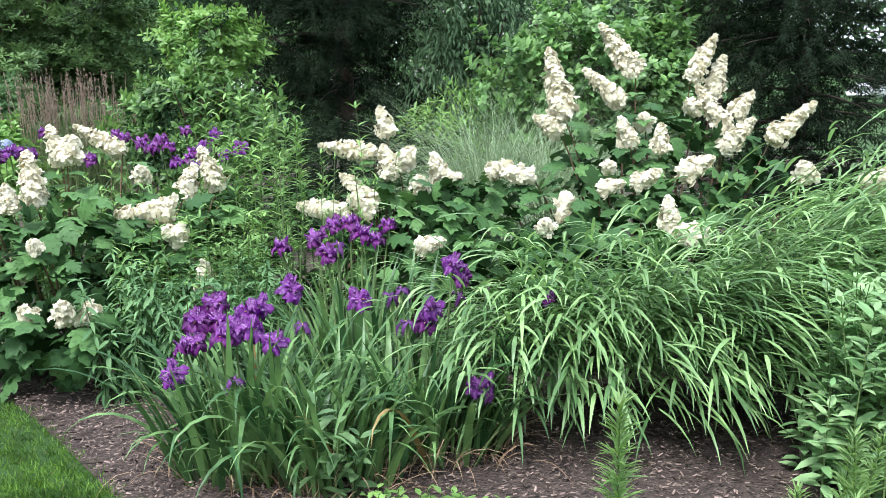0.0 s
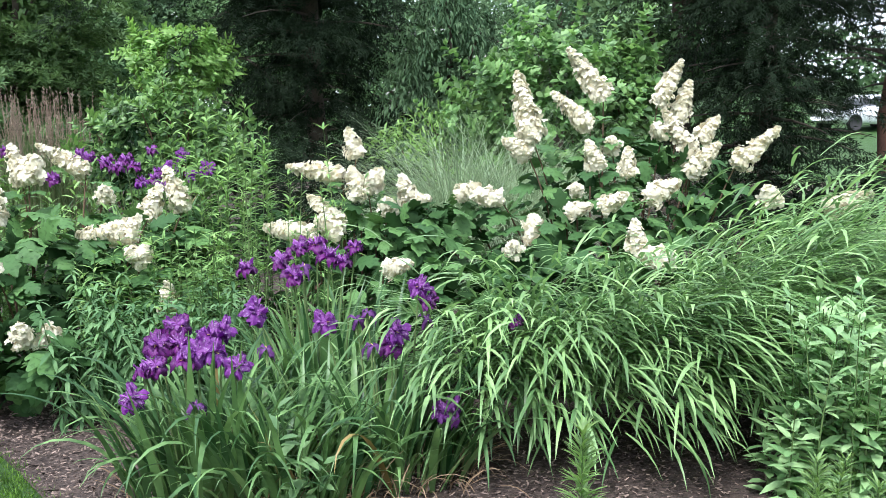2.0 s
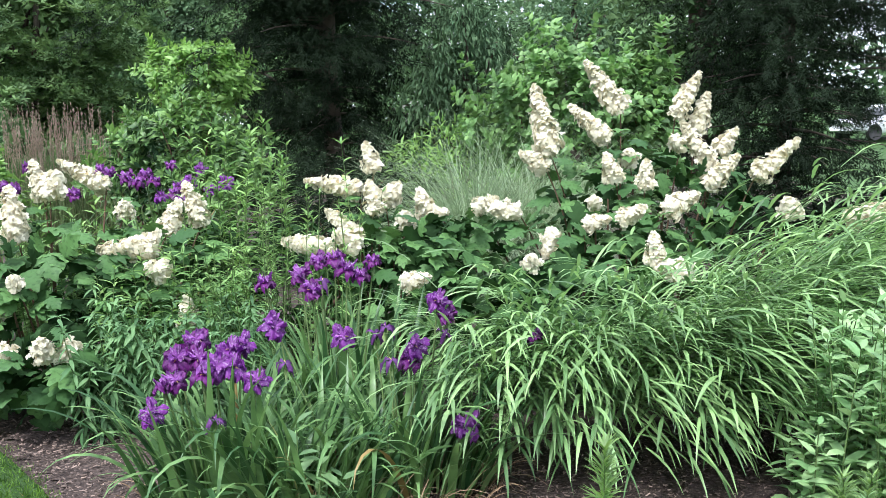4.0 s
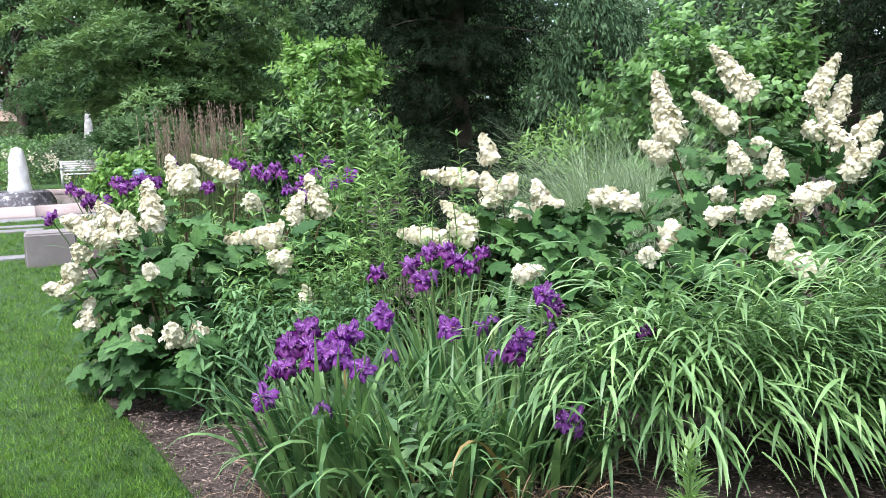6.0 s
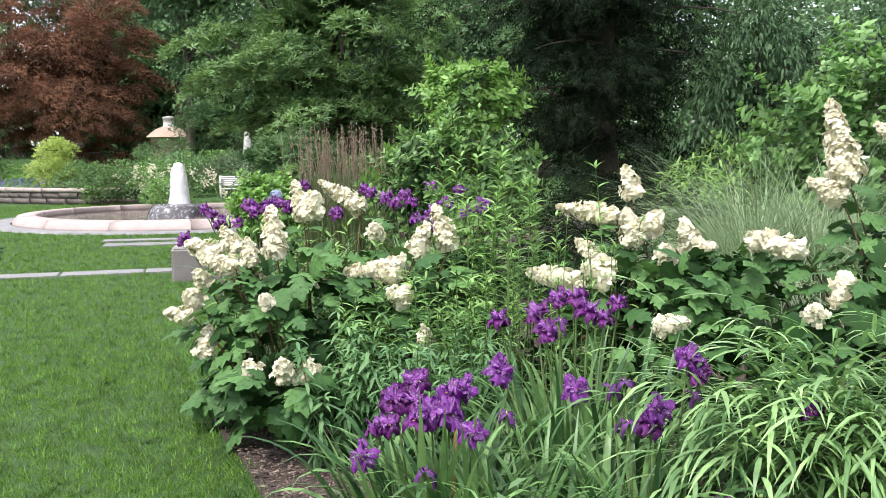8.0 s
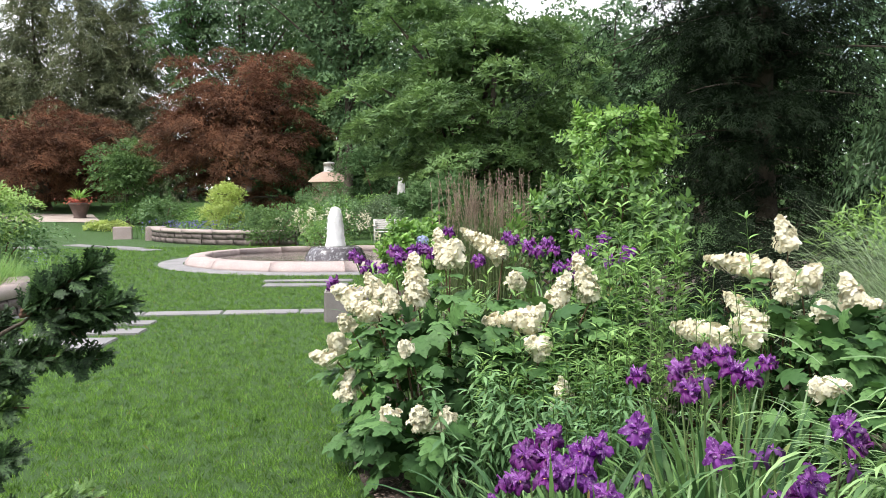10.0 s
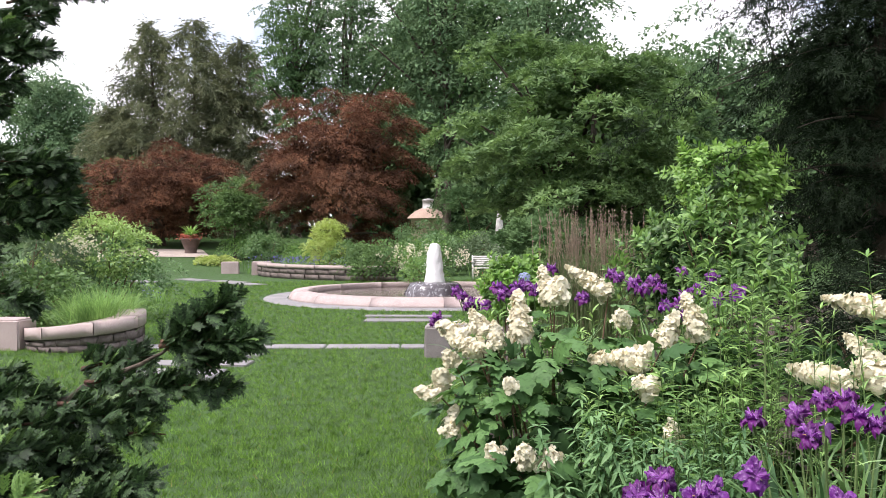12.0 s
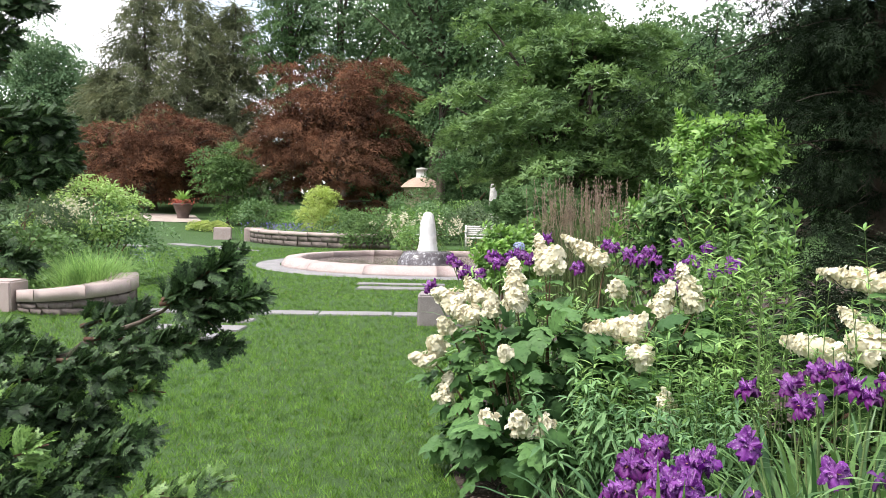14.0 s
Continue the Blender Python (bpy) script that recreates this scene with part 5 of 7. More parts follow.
fountain_grass("fountain_grass", -11.75, 8.5, 0.95, 700, 0.15, 0.011, M_FEATHER, "arching green fountain grass above the curved wall", lean=0.5, bend=1.6)
for x, y in [(-4.87, 10.72), (-4.57, 10.8), (-4.27, 10.88)]:
    fountain_grass("feather_reed_grass", x, y, 1.38, 420, 0.19, 0.009, M_REED_LEAF, "upright feather reed grass with brown plumes", lean=0.12, bend=0.35, plume=M_REED, plume_n=44)

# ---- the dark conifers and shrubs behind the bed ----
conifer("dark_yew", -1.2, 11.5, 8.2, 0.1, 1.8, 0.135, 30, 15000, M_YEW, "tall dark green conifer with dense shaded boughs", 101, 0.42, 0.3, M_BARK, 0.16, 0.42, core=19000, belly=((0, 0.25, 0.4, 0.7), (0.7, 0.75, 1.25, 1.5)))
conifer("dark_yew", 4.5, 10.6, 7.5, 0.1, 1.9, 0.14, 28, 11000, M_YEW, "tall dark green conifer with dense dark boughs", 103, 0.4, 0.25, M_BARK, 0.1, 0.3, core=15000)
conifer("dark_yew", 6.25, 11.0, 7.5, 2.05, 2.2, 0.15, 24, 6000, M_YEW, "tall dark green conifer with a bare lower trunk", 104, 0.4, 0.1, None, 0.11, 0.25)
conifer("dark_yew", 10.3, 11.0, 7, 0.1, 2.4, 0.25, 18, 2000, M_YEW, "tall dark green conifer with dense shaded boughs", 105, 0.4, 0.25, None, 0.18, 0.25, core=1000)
tree("weeping_tree", 0.55, 11.0, 4.5, 0.6, (0.7, 0.5, 1.35), DIAMOND_SLIM, 0.09, 6500, 60, 0.35, M_TREE_BL, "pale weeping tree hanging behind the dark conifer", limbs=8, seed=106, flat=1.3, hang=1.8, trunk_r=0.09)
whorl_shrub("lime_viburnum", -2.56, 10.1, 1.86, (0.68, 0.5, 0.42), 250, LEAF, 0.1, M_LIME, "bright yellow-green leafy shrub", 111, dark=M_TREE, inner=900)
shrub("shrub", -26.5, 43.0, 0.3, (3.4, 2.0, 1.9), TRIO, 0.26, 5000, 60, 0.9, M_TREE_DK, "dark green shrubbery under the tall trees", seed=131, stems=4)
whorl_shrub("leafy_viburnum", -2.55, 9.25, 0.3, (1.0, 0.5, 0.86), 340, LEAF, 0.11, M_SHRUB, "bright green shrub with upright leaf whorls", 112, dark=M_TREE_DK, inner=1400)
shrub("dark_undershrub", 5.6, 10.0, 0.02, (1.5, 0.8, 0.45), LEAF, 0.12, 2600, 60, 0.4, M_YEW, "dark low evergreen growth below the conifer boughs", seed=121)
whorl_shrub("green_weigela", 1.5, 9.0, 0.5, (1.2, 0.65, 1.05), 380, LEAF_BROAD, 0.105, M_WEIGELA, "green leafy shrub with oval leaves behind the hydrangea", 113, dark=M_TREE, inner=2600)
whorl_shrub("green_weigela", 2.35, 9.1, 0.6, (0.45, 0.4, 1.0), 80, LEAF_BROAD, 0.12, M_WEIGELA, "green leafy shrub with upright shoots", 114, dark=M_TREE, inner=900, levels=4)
shrub("soft_shrub", 0.25, 9.2, 0.1, (0.6, 0.5, 0.8), LEAF_SLIM, 0.11, 2600, 50, 0.3, M_LIME, "soft yellow-green shrub beside the dark conifer", seed=115)
# the near-black needle colour stands in for shade under the conifer
shrub("dark_undershrub", -0.8, 9.2, 0.05, (1.1, 0.7, 0.6), NEEDLES, 0.12, 3200, 60, 0.3, M_YEW, "undergrowth below the conifer, coloured near-black for its shade", seed=116)
# the darker leaf material here stands in for shade between the bushes
shrub("undergrowth", -0.85, 6.0, 0.02, (1.0, 0.4, 0.42), LEAF, 0.11, 1800, 40, 0.3, M_OAK_SHADE, "undergrowth between the hydrangeas, leaves coloured dark for shade", "undergrowth", 118)
shrub("undergrowth", -1.7, 5.9, 0.02, (0.7, 0.4, 0.42), LEAF, 0.11, 1300, 30, 0.3, M_OAK_SHADE, "undergrowth between the hydrangeas, leaves coloured dark for shade", "undergrowth", 119)
for x, y, h in [(0.5, 7.75, 1.95), (1.0, 7.9, 2.05)]:
    fountain_grass("silver_grass", x, y, h, 1300, 0.12, 0.008, M_MISC, "tall silvery variegated maiden grass", lean=0.35, bend=2.6)


# ---- oakleaf hydrangeas ----
def panicle_mesh(length, wide, florets, seed, blunt=0.5):
    """A cone of four-sepalled florets round a stalk, axis z."""
    r = np.random.default_rng(seed)
    b = Buf()
    sep = []
    for q in range(4):
        a = q * math.pi / 2
        ca, sa = math.cos(a), math.sin(a)
        pts = [(0.0, 0.03, 0.0), (-0.26, 0.26, 0.05), (-0.27, 0.52, 0.06), (0.0, 0.7, -0.06), (0.27, 0.52, 0.02), (0.26, 0.26, 0.05)]
        sep.append([(x * ca - y * sa, x * sa + y * ca, z) for x, y, z in pts])
    tv = np.array([v for s in sep for v in s])
    tf = [tuple(6 * q + i for i in (0, 5, 4, 3, 2, 1)) for q in range(4)]
    u = r.random(florets) ** 1.15
    a = r.uniform(0, 2 * np.pi, florets)
    prof = wide * 0.5 * (np.clip(1 - u, 0, 1) ** blunt) * (0.55 + 0.45 * np.minimum(1, u * 6 + 0.2))
    lump = 1 + 0.22 * np.sin(a * 3 + u * 9 + seed)
    rad = prof * lump * r.uniform(0.75, 1.08, florets)
    pos = np.stack([rad * np.cos(a), rad * np.sin(a), u * length], -1)
    nr = np.stack([np.cos(a), np.sin(a), 0.25 + 0.9 * u], -1) + 0.5 * r.normal(size=(florets, 3))
    al = np.cross(nr, r.normal(size=(florets, 3)))
    m = frames_of(pos, al, nr, r.uniform(0.7, 1.25, florets) * 0.033)
    b.scatter((tv, tf), m)
    zc = np.linspace(0.02, 0.97, 7)
    b.lathe(np.stack([wide * 0.35 * np.clip(1 - zc, 0, 1) ** blunt, zc * length], -1), 9)
    b.tube([(0, 0, -0.03), (0, 0, length * 0.5), (0, 0, length * 0.9)], [0.006, 0.005, 0.002], 5)
    return b.mesh("panicle")


PANICLES = [(0.12, [panicle_mesh(0.12, 0.13, 100, s, 0.45) for s in (1, 2, 3)]), (0.19, [panicle_mesh(0.19, 0.13, 150, s, 0.5) for s in (4, 5, 6)]),
            (0.27, [panicle_mesh(0.27, 0.138, 200, s, 0.55) for s in (7, 8, 9)]), (0.36, [panicle_mesh(0.36, 0.15, 260, s, 0.6) for s in (10, 11, 12)])]
OAK_MESHES = []
for s in range(6):
    ob_ = Buf()
    ob_.add(*oak_leaf(s))
    OAK_MESHES.append(ob_.mesh("leaf"))


def axes_matrix(place, along, normal, size):
    m = frames_of(np.array([place]), np.array([along]), np.array([normal]), size)[0]
    return Matrix([list(m[0]), list(m[1]), list(m[2]), [0, 0, 0, 1]])


def hydrangea(name, base, blooms, fill, label, seed, inner):
    """base x, y; blooms: foot and direction of each flower head; fill: ellipsoids of foliage (x, y, z, rx, ry, rz, leaves)."""
    r = random.Random(seed)
    nr_ = np.random.default_rng(seed)
    t = thing(name, (*base, 0), label, "hydrangea")
    leaves = 0
    for i, (x, y, z, dx, dy, dz) in enumerate(blooms):
        d = Vector((dx, dy, dz))
        length = d.length * 1.12
        if length < 0.14:
            d = (d.normalized() + Vector((r.uniform(-0.8, 0.8), -0.75, r.uniform(-0.1, 0.6)))).normalized()
            length = r.uniform(0.075, 0.14)
        size, kinds = min(PANICLES, key=lambda pk: abs(pk[0] - length))
        k = length / size
        dn = d.normalized()
        m = axes_matrix((x, y, z), tuple(dn.orthogonal()), tuple(dn), k)
        part("panicle", kinds[r.randrange(3)], M_PETAL, t, "cream cone-shaped flower head" if i == 0 else "", m)
        s0 = Vector((base[0] + (x - base[0]) * 0.55 + r.uniform(-0.1, 0.1), base[1] + (y - base[1]) * 0.45 + r.uniform(0, 0.15), 0.0))
        b = Buf()
        ts = np.linspace(0, 1, 7)[:, None]
        mid = np.array([s0.x * 0.45 + x * 0.55, s0.y * 0.45 + y * 0.55, z * 0.75])
        b.tube((1 - ts) ** 2 * np.array(s0) + 2 * ts * (1 - ts) * mid + ts ** 2 * np.array((x, y, z)), np.linspace(0.009, 0.004, 7), 5)
        part("stem", b.mesh("stem"), M_WOODY, t)
        for q in range(r.choice((2, 3, 3, 4))):
            a = r.uniform(0, 6.28)
            out = Vector((math.cos(a), math.sin(a) - 0.35, r.uniform(-0.25, 0.3)))
            drop = r.uniform(0.03, 0.2)
            p0 = Vector((x, y, z)) - dn * 0.05 - Vector((0, 0, drop)) + out * 0.05
            m = axes_matrix(tuple(p0), tuple(out), (r.uniform(-0.3, 0.3), -0.35 + r.uniform(-0.3, 0.3), 1), r.uniform(0.11, 0.18))
            part("leaf", OAK_MESHES[r.randrange(6)], M_OAK, t, "", m)
            leaves += 1
    inner_buf = Buf()
    for fx, fy, fz, rx, ry, rz, count in fill:
        d = unit(nr_.normal(size=(count, 3)))
        d[:, 1] = np.where(nr_.random(count) < 0.6, -np.abs(d[:, 1]), d[:, 1])
        pl = np.array((fx, fy, fz)) + d * (0.72 + 0.28 * nr_.random(count))[:, None] * (rx, ry, rz)
        al = d * (1, 1, 0.5) + 0.4 * nr_.normal(size=(count, 3)) - (0, 0, 0.35)
        no = d + np.array((0, -0.1, 0.9)) + 0.3 * nr_.normal(size=(count, 3))
        sz = nr_.uniform(0.1, 0.19, count)
        for q in range(count):
            if pl[q][2] < 0.06:
                continue
            if leaves < 300:
                part("leaf", OAK_MESHES[r.randrange(6)], M_OAK, t, "", axes_matrix(pl[q], al[q], no[q], sz[q]))
                leaves += 1
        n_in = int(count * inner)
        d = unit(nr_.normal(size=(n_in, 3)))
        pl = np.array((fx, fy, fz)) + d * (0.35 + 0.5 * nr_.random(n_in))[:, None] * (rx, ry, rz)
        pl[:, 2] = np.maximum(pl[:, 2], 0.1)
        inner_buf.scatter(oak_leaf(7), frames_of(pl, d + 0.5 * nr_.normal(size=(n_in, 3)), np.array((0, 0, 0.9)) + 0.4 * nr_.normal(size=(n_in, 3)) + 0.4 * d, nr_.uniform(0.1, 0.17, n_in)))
    # inner leaves get the dark copy, which paints in shade inside the bush
    part("inner_leaves", inner_buf.mesh("inner_leaves"), M_OAK_SHADE, t, kind="stuff")
    return t


TALL_HEADS = [(1.35, 5.71, 1.73, -0.21, 0.02, 0.28), (0.84, 5.38, 1.45, -0.09, 0.03, 0.38), (1.24, 5.58, 1.53, -0.22, 0.01, 0.20), (1.71, 5.70, 1.68, 0.14, 0.01, 0.26), (1.87, 5.78, 1.57, 0.07, 0.00, 0.24), (1.90, 5.54, 1.36, -0.17, 0.01, 0.25), (1.99, 5.66, 1.45, 0.10, -0.01, 0.13),
              (1.84, 5.42, 1.23, 0.17, -0.01, 0.18), (2.15, 5.43, 1.29, 0.24, -0.00, 0.21), (1.22, 5.24, 1.28, -0.06, -0.01, 0.15), (1.36, 5.46, 1.39, -0.02, -0.01, 0.11), (1.40, 5.23, 1.24, 0.00, -0.01, 0.15), (0.81, 5.37, 1.36, -0.14, -0.01, 0.09), (1.49, 5.11, 1.11, 0.17, -0.02, 0.09), (1.71, 5.57, 1.49, -0.06, -0.02, 0.09)]
LOW_HEADS = [(1.19, 4.98, 1.06, 0.12, -0.05, 0.08), (1.07, 5.12, 1.15, -0.03, -0.05, 0.07), (0.98, 4.98, 1.04, 0.13, -0.03, 0.04), (0.79, 4.95, 1.01, -0.05, -0.1, -0.12), (0.62, 5.2, 1.1, -0.17, -0.05, 0.03), (0.36, 5.3, 1.12, 0.12, -0.05, 0.06), (0.08, 5.36, 1.06, -0.06, -0.04, 0.16), (0.13, 5.3, 1.08, 0.1, -0.02, 0.03)]
LOW_HEADS_2 = [(1.30, 4.57, 0.87, -0.02, -0.01, 0.15), (1.49, 4.56, 0.8, -0.18, -0.02, 0.06), (0.63, 4.59, 0.86, -0.03, -0.02, 0.05), (2.67, 5.27, 1.02, 0.25, -0.02, 0.09), (2.28, 5.19, 1.08, -0.03, -0.02, 0.05)]
hydrangea("oakleaf_hydrangea", (1.5, 5.6), TALL_HEADS + LOW_HEADS + LOW_HEADS_2[3:], [(1.45, 5.65, 1.05, 0.75, 0.5, 0.45, 100), (1.2, 5.15, 0.75, 0.75, 0.45, 0.35, 70), (0.4, 5.4, 0.75, 0.5, 0.4, 0.4, 60), (2.1, 5.5, 0.8, 0.5, 0.4, 0.4, 45)],
          "large oakleaf hydrangea with tall cream flower cones behind the grass", 41, 1.2)
hydrangea("oakleaf_hydrangea", (0.95, 4.85), LOW_HEADS_2[:3], [(0.85, 4.62, 0.6, 0.55, 0.28, 0.28, 70), (0.35, 4.75, 0.5, 0.35, 0.25, 0.35, 45), (1.5, 4.75, 0.62, 0.4, 0.25, 0.25, 36)], "low front boughs of an oakleaf hydrangea rising from the grass", 44, 1.4)
MID_HEADS = [(-0.28, 5.55, 1.35, -0.04, -0.00, 0.16), (-0.36, 5.48, 1.23, -0.31, -0.01, 0.06), (-0.24, 5.35, 1.09, -0.05, -0.00, 0.18), (-0.36, 5.13, 0.97, -0.16, -0.00, 0.15), (-0.49, 5.02, 0.90, -0.26, -0.01, 0.06), (-0.34, 5.02, 0.94, -0.12, -0.02, 0.06), (-0.07, 5.24, 1.04, -0.06, -0.02, 0.06), (-0.08, 4.74, 0.75, 0.14, -0.03, 0.04), (-0.2, 5.42, 1.16, 0.08, -0.02, 0.1)]
hydrangea("oakleaf_hydrangea", (-0.2, 5.5), MID_HEADS, [(-0.15, 5.4, 0.7, 0.5, 0.4, 0.45, 90), (0.1, 5.2, 0.85, 0.3, 0.3, 0.25, 30)], "oakleaf hydrangea with leaning cream flower heads behind the irises", 42, 1.2)
LEFT_HEADS = [(-2.3, 4.96, 1.0, -0.05, 0.04, 0.27), (-2.25, 5.23, 1.21, -0.05, -0.01, 0.21), (-2.2, 5.2, 1.24, 0.06, -0.02, 0.12), (-1.97, 5.49, 1.26, -0.24, -0.05, 0.16), (-1.34, 5.37, 1.04, -0.09, -0.01, 0.23), (-1.53, 5.28, 1.00, 0.06, 0.00, 0.17), (-1.50, 4.92, 0.95, -0.26, -0.08, -0.00), (-1.56, 4.90, 0.90, 0.08, 0.00, 0.13),
              (-1.41, 4.81, 0.82, -0.05, -0.03, 0.04), (-2.10, 4.50, 0.80, -0.03, -0.02, 0.10), (-2.32, 4.72, 0.98, -0.02, -0.01, 0.14), (-2.55, 4.94, 1.03, -0.07, -0.03, 0.13), (-2.60, 4.83, 1.01, -0.17, -0.05, 0.07), (-2.44, 4.74, 0.95, -0.16, -0.05, 0.05), (-2.68, 4.79, 0.86, -0.04, -0.03, 0.07)]
LEFT_HEADS_2 = [(-2.69, 4.66, 0.67, -0.13, -0.05, 0.03), (-2.72, 4.76, 0.73, -0.04, -0.03, 0.06), (-2.56, 4.58, 0.46, 0.02, 0.02, 0.16), (-2.03, 4.24, 0.49, -0.01, -0.02, 0.07), (-1.87, 4.27, 0.49, -0.05, -0.03, 0.08), (-1.77, 4.34, 0.47, -0.03, -0.03, 0.06), (-1.24, 4.65, 0.53, -0.01, -0.02, 0.16), (-1.76, 5.20, 1.13, -0.02, -0.03, 0.05)]
hydrangea("oakleaf_hydrangea", (-2.1, 5.1), LEFT_HEADS + LEFT_HEADS_2, [(-1.93, 4.24, 0.42, 0.26, 0.14, 0.12, 26), (-2.15, 4.95, 0.6, 0.64, 0.5, 0.5, 105), (-2.0, 4.6, 0.3, 0.45, 0.3, 0.24, 34), (-2.5, 4.95, 0.2, 0.3, 0.35, 0.18, 24), (-1.7, 5.2, 0.6, 0.5, 0.4, 0.5, 60)], "oakleaf hydrangea with cream flower heads overhanging the lawn", 43, 1.2)


# ---- irises ----
def petal_grid(length, wide, droop, ruffle, seed, nu=8, nv=7, up=0.0):
    """One petal out along y: rises, arches and ruffles at its rim."""
    r = random.Random(seed)
    ph = r.uniform(0, 6)
    vs = []
    for i in range(nu):
        s = i / (nu - 1)
        half = 0.5 * wide * (0.16 + 0.84 * s ** 0.75) * math.sqrt(max(0.02, 1 - (s ** 3.2) * 0.93))
        for j in range(nv):
            c = -1 + 2 * j / (nv - 1)
            z = up * s + length * (0.45 * s - droop * s * s) + ruffle * length * s * (math.sin(c * 5.2 + ph + s * 4) * abs(c) + 0.6 * math.sin(s * 9 + ph * 2 + c * 3) * c * c)
            vs.append((c * half, length * s * (1 - 0.16 * c * c), z - 0.12 * length * c * c * s))
    fs = [(i * nv + j, i * nv + j + 1, (i + 1) * nv + j + 1, (i + 1) * nv + j) for i in range(nu - 1) for j in range(nv - 1)]
    return np.array(vs), fs


def turned(vs, a, tilt=0.0):
    c, s = math.cos(a), math.sin(a)
    return np.stack([vs[:, 0] * c - vs[:, 1] * s, vs[:, 0] * s + vs[:, 1] * c, vs[:, 2]], -1)


def iris_meshes(seed, kind):
    """Petals and yellow signals of one flower about its top, size in metres."""
    r = random.Random(seed)
    pet, frill, sig = Buf(), Buf(), Buf()
    if kind == "open":
        for q in range(7):
            L = r.uniform(0.066, 0.084)
            vs, fs = petal_grid(L, L * r.uniform(1.0, 1.3), r.uniform(0.2, 0.85), 0.36, seed * 7 + q)
            pet.add(turned(vs, q * 2 * math.pi / 7 + r.uniform(-0.25, 0.25)), fs)
        for q in range(3):
            a = q * 2.09 + r.uniform(-0.3, 0.3)
            vs, fs = petal_grid(0.032, 0.011, 0.25, 0.0, seed, 4, 3)
            vs[:, 2] += 0.004
            sig.add(turned(vs, a), fs)
        for q in range(8):
            L = r.uniform(0.038, 0.06)
            vs, fs = petal_grid(L, L * r.uniform(0.4, 0.8), r.uniform(-0.2, 0.5), 0.5, seed * 5 + q, 6, 5, r.uniform(0.005, 0.03))
            vs[:, 2] += 0.006
            frill.add(turned(vs, q * 0.785 + r.uniform(-0.3, 0.3)), fs)
    else:
        for q in range(4):
            vs, fs = petal_grid(r.uniform(0.03, 0.045), 0.024, 1.5, 0.5, seed * 9 + q, 6, 4, 0.01)
            pet.add(turned(vs, q * 1.6 + r.uniform(0, 0.8)), fs)
        vs, fs = petal_grid(0.02, 0.012, 1.0, 0.3, seed, 5, 3)
        frill.add(vs, fs)
        vs, fs = petal_grid(0.015, 0.004, 0.3, 0.0, seed, 4, 3)
        sig.add(vs, fs)
    return pet.mesh("flower"), frill.mesh("crest"), sig.mesh("signal")


OPEN_DARK = [iris_meshes(s, "open") for s in range(4)]
OPEN_LILAC = [iris_meshes(s + 20, "open") for s in range(3)]
WILTED = [iris_meshes(s + 40, "wilt") for s in range(3)]
BLADES = []
for s in range(18):
    bl = Buf()
    rb = random.Random(s)
    add_blades(bl, np.zeros((1, 3)), np.zeros(1), np.array([1.0]), np.array([rb.uniform(0.04, 0.055)]), np.array([rb.uniform(0.0, 0.16)]), np.array([(0.25, 0.5, 1.0, 1.7, 2.3, 2.8)[s % 6]]), 11, 0.3, (1.8, 2.6, 3.4)[s // 6])
    BLADES.append(bl.mesh("leaf"))


